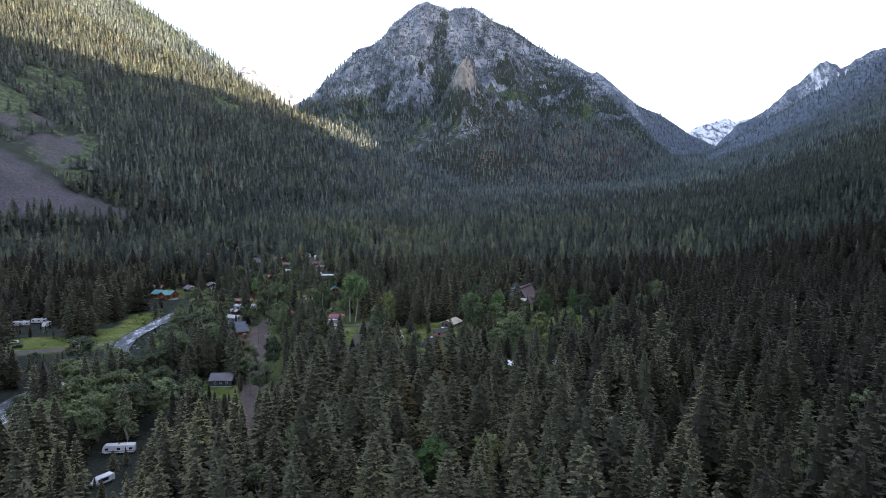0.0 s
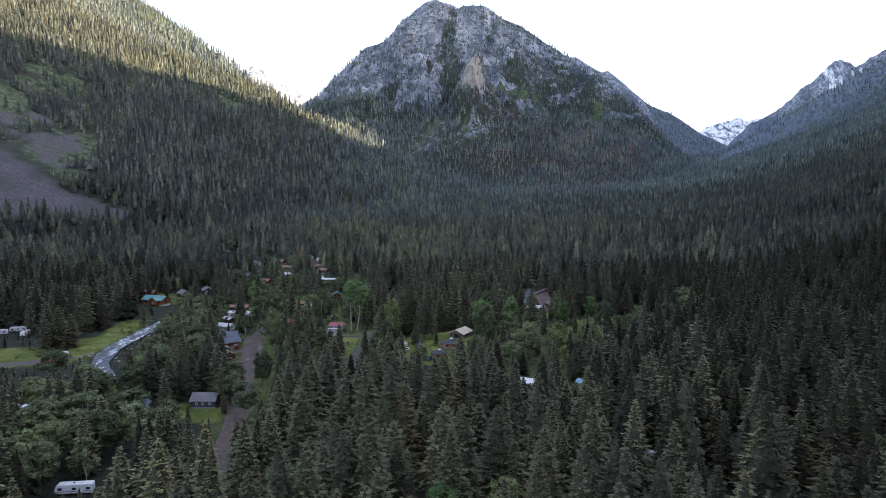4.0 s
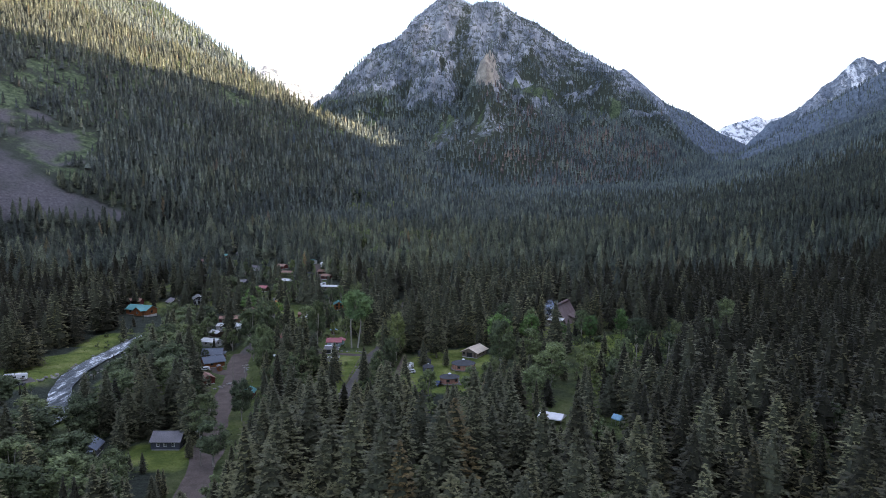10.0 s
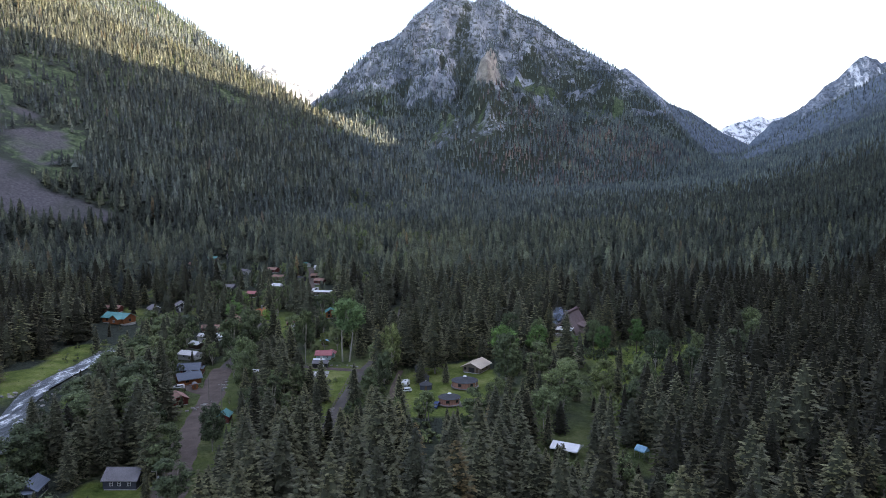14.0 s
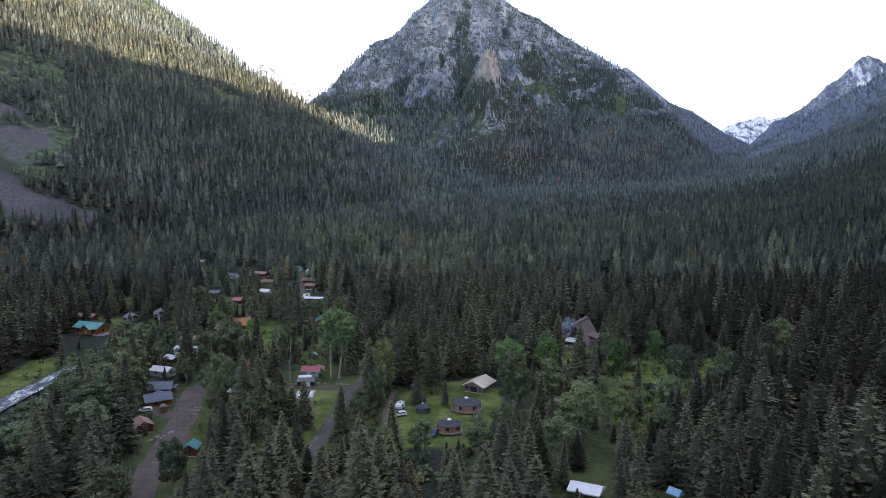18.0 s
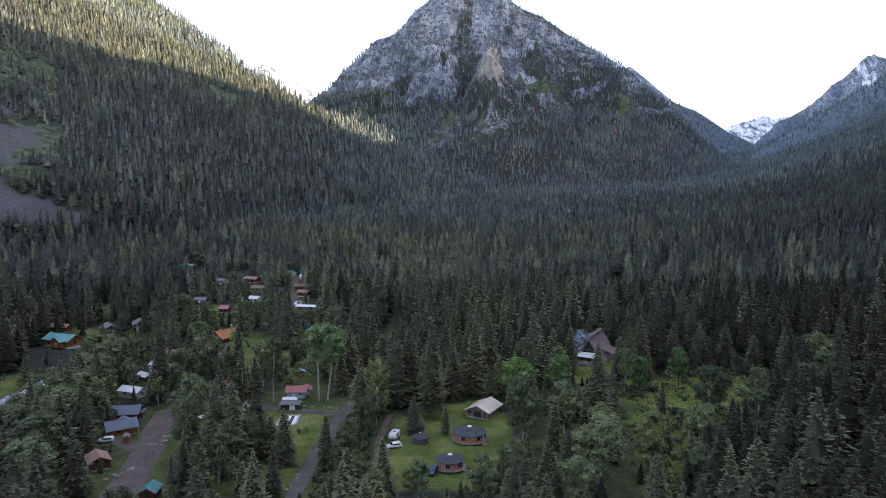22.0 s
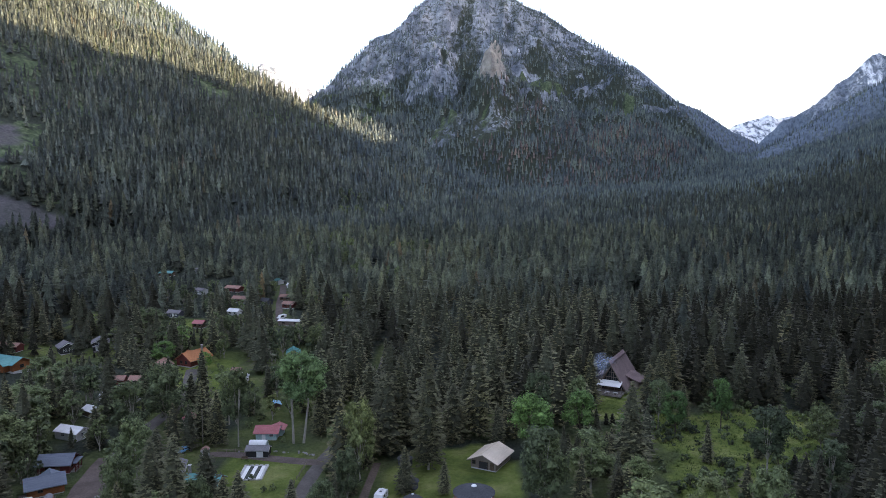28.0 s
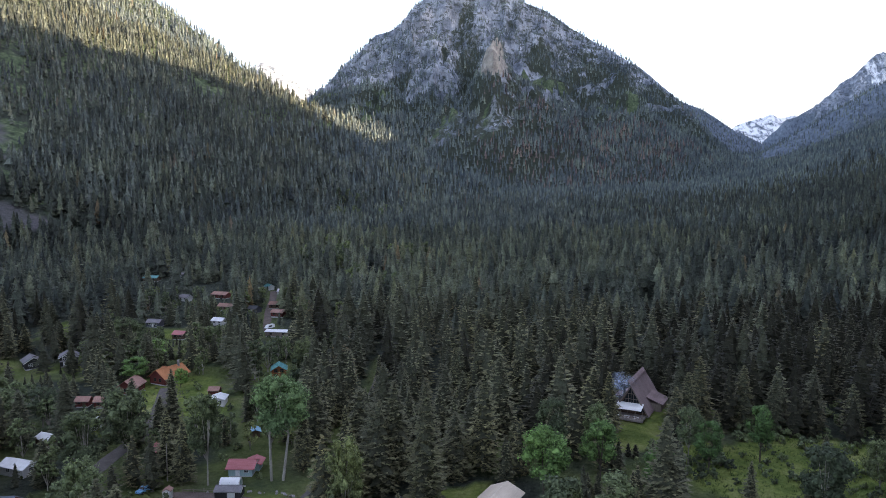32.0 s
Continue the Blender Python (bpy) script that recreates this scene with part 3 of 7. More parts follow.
# ---- trees ----
def conifer(rng, height, spread, whorls, per, tufts, bare=0.12, size=1.0):
    """A fir: a tapered trunk, a dense ragged core and layered boughs of short needle tufts. Vertices, triangles, slots
    (0 bark, 1 needles, 2 inner twigs darkened as shade).
    """
    v, t, s = [], [], []
    near = tufts > 4
    sides, r0 = (6 if near else 3), height * 0.010 + 0.08
    for k in range(sides):
        a = 2 * math.pi * k / sides
        v.append((r0 * math.cos(a), r0 * math.sin(a), -0.6))
    v.append((0, 0, height * 0.97))
    for k in range(sides):
        t.append((k, (k + 1) % sides, sides)), s.append(0)
    swell = rng.uniform(0.64, 0.88)

    def reach_at(f):
        return 1.1 * spread * ((1 - f) ** swell * 0.95 + 0.05) * (0.66 + 0.34 * min(1, f * 4 + 0.15))
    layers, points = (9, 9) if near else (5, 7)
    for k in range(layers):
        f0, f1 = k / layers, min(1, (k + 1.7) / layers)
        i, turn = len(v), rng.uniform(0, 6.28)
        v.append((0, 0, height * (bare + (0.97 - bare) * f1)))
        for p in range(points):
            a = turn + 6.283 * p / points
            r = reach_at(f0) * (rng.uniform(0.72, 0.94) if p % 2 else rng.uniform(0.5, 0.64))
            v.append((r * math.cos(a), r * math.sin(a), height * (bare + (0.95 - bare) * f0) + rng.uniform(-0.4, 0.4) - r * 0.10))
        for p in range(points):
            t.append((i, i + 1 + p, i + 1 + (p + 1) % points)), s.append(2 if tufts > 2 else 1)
    for w in range(whorls):
        f = w / (whorls - 1)
        n = max(4, round(per * (1.05 - 0.45 * f)))
        turn = rng.uniform(0, 6.28)
        for b in range(n):
            fb = min(max(f + rng.uniform(-0.6, 0.6) / whorls, 0), 1)
            h = height * (bare + (0.985 - bare) * fb)
            ln = reach_at(fb) * rng.uniform(0.66, 1.16)
            a = turn + 6.283 * (b + rng.uniform(-0.4, 0.4)) / n
            rise = 0.46 * fb - 0.10 + rng.uniform(-0.07, 0.07)
            ca, sa = math.cos(a), math.sin(a)
            for k in range(tufts):
                d = (0.98 if k == 0 else rng.uniform(0.42, 1.0))
                off = rng.uniform(-1, 1) * (1.12 - d) * 0.62
                big = size * (0.30 + 0.085 * ln) * rng.uniform(0.7, 1.35)
                turn_by = math.atan2(off, d) * 1.3 + rng.uniform(-0.5, 0.5)
                ux, uy = math.cos(a + turn_by), math.sin(a + turn_by)
                px, py = ca * ln * d - sa * ln * off, sa * ln * d + ca * ln * off
                pz = h + ln * (d * rise - 0.14 * d * d) + rng.uniform(-0.12, 0.12)
                tip, roll = rng.uniform(-0.22, 0.16) * big, rng.uniform(-0.25, 0.25) * big
                i = len(v)
                v += [(px - uy * big * 0.5 - ux * big * 0.5, py + ux * big * 0.5 - uy * big * 0.5, pz + roll * 0.5), (px + uy * big * 0.5 - ux * big * 0.5, py - ux * big * 0.5 - uy * big * 0.5, pz - roll * 0.5), (px + ux * big * 0.75, py + uy * big * 0.75, pz + tip)]
                t.append((i + 1, i + 2, i)), s.append(1)
    return np.array(v), np.array(t), np.array(s)


def far_conifer(rng, height, spread, layers, points):
    """A fir far off: a stack of ragged skirts."""
    v, t = [], []
    for k in range(layers):
        f0, f1 = k / layers, min(1, (k + 1.55) / layers)
        base, top = height * (0.08 + 0.92 * f0), height * (0.08 + 0.92 * f1)
        r = spread * (1 - f0) ** 0.75
        i = len(v)
        v.append((rng.uniform(-0.15, 0.15), rng.uniform(-0.15, 0.15), top))
        turn = rng.uniform(0, 6.28)
        for p in range(points):
            a = turn + 6.283 * p / points
            rr = r * (rng.uniform(0.9, 1.2) if p % 2 else rng.uniform(0.45, 0.7))
            v.append((rr * math.cos(a), rr * math.sin(a), base + (0 if p % 2 else height * 0.05) + rng.uniform(-0.3, 0.3)))
        t += [(i, i + 1 + p, i + 1 + (p + 1) % points) for p in range(points)]
    return np.array(v), np.array(t), np.ones(len(t), int)


def leafy(rng, height, spread, clumps, leaves, size, bole=0.35, stems=1, lean=0.0):
    """A broad-leaved tree: trunk or trunks, limbs and a crown of many small leaf sprays in uneven clumps."""
    v, t, s = [], [], []

    def tube(p0, p1, r0, r1, sides=5):
        i = len(v)
        p0, p1 = Vector(p0), Vector(p1)
        axis = (p1 - p0).normalized()
        u = axis.orthogonal().normalized()
        w = axis.cross(u)
        for p, r in ((p0, r0), (p1, r1)):
            for k in range(sides):
                a = 6.283 * k / sides
                v.append(tuple(p + u * (r * math.cos(a)) + w * (r * math.sin(a))))
        for k in range(sides):
            n = (k + 1) % sides
            t.extend([(i + k, i + n, i + sides + n), (i + k, i + sides + n, i + sides + k)])
            s.extend([0, 0])
    heads = []
    for k in range(stems):
        off = (k - (stems - 1) / 2) * spread * 0.32
        tip = (off * 1.7 + lean * height, rng.uniform(-0.4, 0.4), height * bole)
        tube((off, 0, -0.5), tip, 0.012 * height + 0.08, 0.008 * height + 0.04, 7)
        heads.append(tip)
    centres = []
    for k in range(clumps):
        u = rng.uniform(-0.85, 1)
        a = rng.uniform(0, 6.283)
        rad = math.sqrt(max(0, 1 - u * u * 0.85)) * rng.uniform(0.45, 0.95)
        cz = height * (bole + (1 - bole) * 0.5) + u * height * (1 - bole) * 0.40
        c = (rad * spread * 0.8 * math.cos(a) + lean * height, rad * spread * 0.8 * math.sin(a), cz)
        centres.append((c, spread * rng.uniform(0.17, 0.33)))
        h = heads[k % len(heads)]
        if k < 12 and leaves > 6:
            tube(h, (c[0] * 0.8, c[1] * 0.8, c[2] - 0.4), 0.006 * height + 0.03, 0.03, 4)
    for c, r in centres:
        i, k = len(v), 0.66 * r
        v += [(c[0] + dx * k * rng.uniform(0.7, 1.2), c[1] + dy * k * rng.uniform(0.7, 1.2), c[2] + dz * k * rng.uniform(0.6, 1.1)) for dx, dy, dz in ((1, 0, 0), (0, 1, 0), (-1, 0, 0), (0, -1, 0), (0, 0, 1), (0, 0, -1))]
        t += [(i + p, i + (p + 1) % 4, i + 4) for p in range(4)] + [(i + (p + 1) % 4, i + p, i + 5) for p in range(4)]
        s += [1] * 8
        for _ in range(leaves):
            d = Vector((rng.gauss(0, 1), rng.gauss(0, 1), rng.gauss(0.25, 1))).normalized() * (r * rng.uniform(0.55, 1.08))
            p = Vector(c) + d * 1.0
            n = (d.normalized() + Vector((rng.uniform(-0.7, 0.7), rng.uniform(-0.7, 0.7), rng.uniform(0, 0.9)))).normalized()
            u = n.orthogonal().normalized()
            u.rotate(Matrix.Rotation(rng.uniform(0, 6.28), 3, n))
            w = n.cross(u)
            k, i = size * rng.uniform(0.6, 1.4), len(v)
            v += [tuple(p + u * k), tuple(p + w * k * 0.6 - u * 0.4 * k), tuple(p - w * k * 0.6 - u * 0.5 * k - n * 0.15 * k)]
            t.append((i, i + 1, i + 2)), s.append(1)
    return np.array(v), np.array(t), np.array(s)


def forest(name, kinds, spots, mats, label, category):
    """Many trees joined into one mesh. spots: rows of x, y, scale, turn; kinds are dealt out at random."""
    rng = np.random.RandomState(len(spots))
    pick = rng.randint(0, len(kinds), len(spots))
    vs, ts, ss, tones, base = [], [], [], [], 0
    zs = land(spots[:, 0], spots[:, 1])
    for k, (v, t, s) in enumerate(kinds):
        rows = spots[pick == k]
        if not len(rows):
            continue
        c, n = np.cos(rows[:, 3])[:, None], np.sin(rows[:, 3])[:, None]
        sc = rows[:, 2][:, None]
        girth = sc * rng.uniform(0.8, 1.2, sc.shape)
        p = np.stack([(c * v[:, 0] - n * v[:, 1]) * girth + rows[:, :1], (n * v[:, 0] + c * v[:, 1]) * girth + rows[:, 1:2], v[:, 2] * sc + zs[pick == k][:, None] - 0.3], -1)
        vs.append(p.reshape(-1, 3))
        ts.append((t[None] + (np.arange(len(rows)) * len(v))[:, None, None]).reshape(-1, 3) + base)
        ss.append(np.tile(s, len(rows)))
        tones.append(np.repeat(rng.rand(len(rows)), len(v)))
        base += len(rows) * len(v)
    mesh = tri_mesh(name, np.concatenate(vs), np.concatenate(ts), mats, np.concatenate(ss), np.concatenate(tones))
    return tagged(new(name, mesh), label, category, kind="stuff")


def scatter(y0, y1, gap, seed, keep):
    """Uneven spots on the ground in view, thinned by keep(x, y)."""
    rng = np.random.RandomState(seed)
    ys = np.arange(y0, y1, gap)
    out = []
    for y in ys:
        w = 0.70 * max(y, 0) + 45
        x = np.arange(-w, w, gap)
        out.append(np.stack([x + rng.uniform(-0.48, 0.48, len(x)) * gap, y + rng.uniform(-0.48, 0.48, len(x)) * gap], 1))
    p = np.concatenate(out)
    p = p[keep(p[:, 0], p[:, 1], rng)]
    return np.column_stack([p, rng.uniform(0.66, 1.16, len(p)) * (1 + 0.3 * fbm(p[:, 0], p[:, 1], 60, 3)) * (1 - 0.12 * np.clip((p[:, 1] - 450) / 600, 0, 1)), rng.uniform(0, 6.283, len(p))])


def seen(x, y):
    """Leaves out the far sides of the slopes."""
    hidden = (y > np.interp(x, LEFT_CREST_X, LEFT_CREST_Y) + 25) & (x < -40) & (y < 1900) & (left_slope(x, y) > 0)
    return ~hidden


def built_over(x, y):
    res = np.zeros(np.shape(x), bool)
    for bx, by, r in BUILT:
        res |= (np.abs(x - bx) < r) & (np.abs(y - by) < r)
    return res


# Views over the wood: x, y, height, half width and from how far back they are open
VIEWS = [(22, 390, -0.5, 7, 0), (10, 343, -0.5, 6, 60), (16, 364, -0.5, 7, 50), (6, 352, -1, 7, 90), (-45, 396, -0.5, 6, 0), (-48, 412, 0.5, 6, 0), (-43, 384, -1, 6, 60), (-36, 380, -1, 6, 90), (-28, 378, -1.2, 3, 40), (-28, 360, -1.2, 3, 60), (-27, 345, -1.2, 3, 80), (-36, 406, 4, 4, 0), (-75, 277, -1, 7, 0), (-66, 285, -1.2, 6, 20),
         (-64, 264, -1.2, 6, 30), (-71, 310, -1.2, 6, 0), (-75, 335, -1.2, 6, 0), (-78, 355, -1, 6, 50), (-96, 271, 1, 6, 30), (-64.6, 326, 2, 2.5, 30), (-100, 496, 2, 6, 45), (-108, 482, 2, 5, 120), (-118, 466, 1, 4, 150), (-97, 611, 10, 2.75, 150), (-118, 557, 6, 2.75, 150), (-92, 373, 1, 4, 110), (-97, 390, 2, 5, 100), (-88, 364, -1, 4, 120),
         (-190, 385, 0, 6, 0), (-165, 346, -1, 8, 0), (-180, 336, -1, 8, 0), (-222, 405, 0, 8, 0), (-203, 356, -0.5, 4, 0), (-150, 400, -2, 9, 0), (-150, 370, -2, 9, 0), (-146, 350, -2, 8, 40), (-120, 300, -2, 5, 60), (-173, 486, 2, 9, 20), (-150, 513, 3, 5, 80), (76, 462, 3, 7, 110), (70, 448, -0.5, 5, 150), (43, 296, 2.6, 3, 95),
         (64, 292, 1.5, 2, 95), (110, 420, 0, 16, 110), (75, 380, -0.5, 5, 60), (100, 440, 0, 14, 60), (34, 396, 8, 6, 0), (50, 404, 8, 6, 0), (49, 334, 6, 7, 20), (31, 352, 9, 6, 20), (-13, 376, 6, 5, 0), (-108, 447, 1, 7, 130), (-114, 466, 1, 6, 150), (-71, 467, 1, 5, 60), (-57, 500, 3, 5, 90), (-90, 455, -0.5, 8, 150),
         (-74, 560, 6, 4.4, 130), (-107, 411, 3, 4, 150), (-68, 399, 0, 4, 195), (-71, 387, -1, 4, 150), (-64, 384, 1, 4, 120), (-54, 373, 3, 7, 130), (-86, 205, 1.2, 3, 0), (-81, 183, 0.8, 2.5, 0), (-150, 690, 13, 8.8, 150), (-128, 650, 12, 4.4, 160), (-190, 570, 7, 9.9, 140), (5, 386, 10, 4, 60), (-85, 610, 9, 3.5, 120), (-115, 618, 10, 3, 170), (-108, 584, 7, 2.5, 150), (-140, 581, 7, 3, 150), (-146, 640, 11, 3, 180), (-105, 676, 14, 3, 150), (-184, 700, 16, 4, 150), (69, 360, 0, 5, 120), (69, 385, 0, 6, 120),
         (95, 405, 0, 9, 100), (120, 425, 0, 9, 100)]


def open_views(rows, tall):
    """Lowers the trees that would stand before the open views; leaves out those that would be mere bushes."""
    x, y = rows[:, 0], rows[:, 1]
    cap = np.full(len(rows), 99.0)
    for ox, oy, oz, half, first in VIEWS:
        for cy in range(int(first), 229, 20):
            if oy - cy < 95:
                break
            u = (y - cy) / (oy - cy)
            hit = (u > 0.05) & (y < oy) & (np.abs(x - (7 + u * (ox - 7))) < half * u + 2.5)
            cap[hit] = np.minimum(cap[hit], (76 + u * (oz - 76))[hit])
    rows = rows.copy()
    rows[:, 2] = np.minimum(rows[:, 2], (cap + 0.5 - land(x, y)) / tall)
    return rows[rows[:, 2] > 0.13]


def shade_darkened(x, rng, start=25, width=90):
    """Which trees take the darkened needles: painted shade on the eastern side, darker too on the western bank."""
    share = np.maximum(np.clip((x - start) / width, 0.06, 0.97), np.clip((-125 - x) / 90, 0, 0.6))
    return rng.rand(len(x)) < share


def keep_valley(x, y, rng):
    village = (x > -150) & (x < -35) & (y > 330) & (y < 600)
    return seen(x, y) & ~zone(x, y) & ~built_over(x, y) & ~scree(x, y) & ~(village & (rng.rand(len(x)) < 0.20))


def keep_slope(x, y, rng):
    z = land(x, y)
    clumps = np.clip(0.50 + 1.3 * fbm(x, y + 500, 60, 3), 0.10, 0.88)
    bare = np.maximum(cliffs(x, y, z) * clumps, np.minimum(brushy(x, y, z) * 1.5, 0.95))
    tower = (near_line(x, y, [(p[0], p[1]) for p in BUTTRESS[3:]]) < 34) & (z > 325)
    open_fans = inside(x, y, FANS[0]) | inside(x, y, FANS[1]) | tower
    return seen(x, y) & (~open_fans | (rng.rand(len(x)) < 0.10)) & (~scree(x, y) | (rng.rand(len(x)) < 0.03)) & (rng.rand(len(x)) > bare + 0.03) & (z < 668)

# ---- materials of the buildings ----
LOGS = surface("orange_logs", (0.16, 0.055, 0.020), (0.34, 0.125, 0.045), 1.6, 0.7, 0.5, 0.05, stretch=(0.6, 0.6, 6))
RED_WOOD = surface("red_boards", (0.090, 0.020, 0.018), (0.17, 0.042, 0.034), 1.6, 0.8, 0.4, 0.03, stretch=(5, 5, 0.6))
BROWN_WOOD = surface("brown_boards", (0.075, 0.048, 0.034), (0.17, 0.115, 0.080), 1.6, 0.85, 0.4, 0.03, stretch=(5, 5, 0.6))
GREY_WOOD = surface("weathered_boards", (0.14, 0.112, 0.095), (0.28, 0.225, 0.19), 1.6, 0.9, 0.4, 0.03, stretch=(5, 5, 0.6))
SLATE_WALL = surface("slate_blue_boards", (0.050, 0.055, 0.070), (0.095, 0.100, 0.125), 1.8, 0.8, 0.3, 0.02, stretch=(0.5, 0.5, 6))
BLACK_WALL = surface("black_boards", (0.018, 0.018, 0.020), (0.045, 0.044, 0.046), 1.8, 0.8, 0.3, 0.02, stretch=(5, 5, 0.6))
WHITE_WALL = surface("white_siding", (0.48, 0.47, 0.46), (0.68, 0.67, 0.65), 1.4, 0.7, 0.2, 0.02, stretch=(0.5, 0.5, 6))
TAN_CANVAS = surface("terracotta_canvas", (0.30, 0.135, 0.10), (0.44, 0.225, 0.175), 1.5, 0.85, 0.3, 0.03, stretch=(4, 4, 0.5))
PALE_TEAL = surface("pale_teal_boards", (0.28, 0.40, 0.40), (0.42, 0.55, 0.54), 1.4, 0.8, 0.2, 0.02, stretch=(4, 4, 0.6))
CREAM_METAL = surface("cream_metal_roof", (0.60, 0.50, 0.40), (0.74, 0.64, 0.53), 0.9, 0.5, 0.2, 0.02, stretch=(4, 0.5, 1))
TEAL_METAL = surface("teal_metal_roof", (0.060, 0.22, 0.22), (0.115, 0.34, 0.33), 0.9, 0.45, 0.2, 0.02, stretch=(4, 0.5, 1))
PINK_METAL = surface("faded_red_metal_roof", (0.38, 0.105, 0.115), (0.54, 0.19, 0.20), 0.9, 0.5, 0.2, 0.02, stretch=(4, 0.5, 1))
ORANGE_SHAKE = surface("orange_shingles", (0.28, 0.105, 0.045), (0.50, 0.21, 0.095), 1.8, 0.85, 0.5, 0.05, stretch=(1, 3, 3))
ROSE_SHAKE = surface("faded_brown_shingles", (0.23, 0.125, 0.10), (0.40, 0.24, 0.20), 1.8, 0.9, 0.5, 0.05, stretch=(1, 3, 3))
SLATE_ROOF = surface("blue_grey_metal_roof", (0.085, 0.105, 0.145), (0.15, 0.18, 0.225), 0.9, 0.5, 0.25, 0.02, stretch=(4, 0.5, 1))
GREY_ROOF = surface("grey_shingles", (0.13, 0.125, 0.135), (0.23, 0.22, 0.235), 1.8, 0.9, 0.5, 0.04, stretch=(1, 3, 3))
DARK_ROOF = surface("dark_shingles", (0.040, 0.043, 0.050), (0.085, 0.088, 0.098), 1.8, 0.85, 0.5, 0.04, stretch=(1, 3, 3))
MAUVE_SHAKE = surface("mauve_cedar_shingles", (0.16, 0.115, 0.115), (0.29, 0.215, 0.21), 1.8, 0.9, 0.6, 0.05, stretch=(1, 3, 3))
WHITE_ROOF = surface("white_metal_roof", (0.58, 0.59, 0.60), (0.76, 0.77, 0.78), 0.8, 0.45, 0.2, 0.02, patch=0.15)
WHITE_FABRIC = surface("white_fabric", (0.70, 0.71, 0.73), (0.82, 0.83, 0.84), 1.0, 0.8, 0.2, 0.02, patch=0.1)
BLUE_TARP = surface("light_blue_tarpaulin", (0.16, 0.36, 0.50), (0.28, 0.52, 0.66), 1.0, 0.5, 0.4, 0.04)
WHITE_TRIM = surface("white_paint", (0.62, 0.62, 0.61), (0.78, 0.78, 0.77), 3.0, 0.6, 0.1, 0.01, patch=0.1)
CONCRETE = surface("concrete", (0.36, 0.355, 0.35), (0.55, 0.545, 0.535), 1.2, 0.9, 0.2, 0.02)
DECK_WOOD = surface("deck_boards", (0.17, 0.145, 0.135), (0.32, 0.285, 0.265), 2.0, 0.85, 0.4, 0.03, stretch=(5, 0.5, 1))
POLE_WOOD = surface("pole_wood", (0.17, 0.15, 0.13), (0.34, 0.31, 0.275), 2.0, 0.9, 0.4, 0.03, stretch=(5, 5, 0.4))
METAL = surface("grey_metal", (0.25, 0.25, 0.26), (0.42, 0.42, 0.43), 2.0, 0.4, 0.1, 0.01, metal=0.8)
STONE = surface("grey_stone", (0.19, 0.18, 0.17), (0.42, 0.40, 0.38), 2.0, 0.95, 0.8, 0.08, varied=0.3)
RUBBER = surface("black_rubber", (0.012, 0.012, 0.012), (0.03, 0.03, 0.03), 5.0, 0.8, 0.2, 0.01)
PAINT_WHITE = surface("white_car_paint", (0.66, 0.67, 0.68), (0.76, 0.77, 0.78), 1.0, 0.25, 0.0, 0.01, patch=0.08)
PAINT_BLUE = surface("blue_car_paint", (0.035, 0.060, 0.13), (0.055, 0.09, 0.18), 1.0, 0.25, 0.0, 0.01, patch=0.1)
PAINT_SKY = surface("light_blue_car_paint", (0.13, 0.32, 0.52), (0.17, 0.38, 0.58), 1.0, 0.25, 0.0, 0.01, patch=0.1)
PAINT_RED = surface("red_car_paint", (0.30, 0.025, 0.022), (0.38, 0.035, 0.03), 1.0, 0.25, 0.0, 0.01, patch=0.1)
PAINT_DARK = surface("dark_car_paint", (0.022, 0.024, 0.03), (0.04, 0.042, 0.05), 1.0, 0.25, 0.0, 0.01, patch=0.1)
GLASS, gnt, gb = material("window_glass", 0.06, 0, 0.5)
gb.inputs["Base Color"].default_value = (0.022, 0.026, 0.03, 1)


# ---- building blocks ----
def block(*boxes, bevel=0.02):
    """A bmesh of boxes, each (x0, x1, y0, y1, z0, z1), with softened edges."""
    bm = bmesh.new()
    for x0, x1, y0, y1, z0, z1 in boxes:
        vs = [bm.verts.new((x, y, z)) for z in (z0, z1) for x, y in ((x0, y0), (x1, y0), (x1, y1), (x0, y1))]
        for f in ((3, 2, 1, 0), (4, 5, 6, 7), (0, 1, 5, 4), (1, 2, 6, 5), (2, 3, 7, 6), (3, 0, 4, 7)):
            bm.faces.new([vs[k] for k in f])
    if bevel:
        bmesh.ops.bevel(bm, geom=bm.edges[:], offset=bevel, segments=1, affect="EDGES")
    return bm


def prism(outline, y0, y1, bevel=0.0):
    """An outline in x and z, drawn out along y."""
    bm = bmesh.new()
    a = [bm.verts.new((x, y0, z)) for x, z in outline]
    b = [bm.verts.new((x, y1, z)) for x, z in outline]
    n = len(outline)
    bm.faces.new(a)
    bm.faces.new(b[::-1])
    for k in range(n):
        bm.faces.new((a[k], b[k], b[(k + 1) % n], a[(k + 1) % n]))
    bmesh.ops.recalc_face_normals(bm, faces=bm.faces[:])
    if bevel:
        bmesh.ops.bevel(bm, geom=bm.edges[:], offset=bevel, segments=1, affect="EDGES")
    return bm


def rod(p0, p1, r0, r1=None, sides=8):
    bm = bmesh.new()
    p0, p1 = Vector(p0), Vector(p1)
    m = Matrix.Translation((p0 + p1) / 2) @ (p1 - p0).to_track_quat("Z", "Y").to_matrix().to_4x4()
    bmesh.ops.create_cone(bm, cap_ends=True, segments=sides, radius1=r0, radius2=r0 if r1 is None else r1, depth=(p1 - p0).length, matrix=m)
    return bm


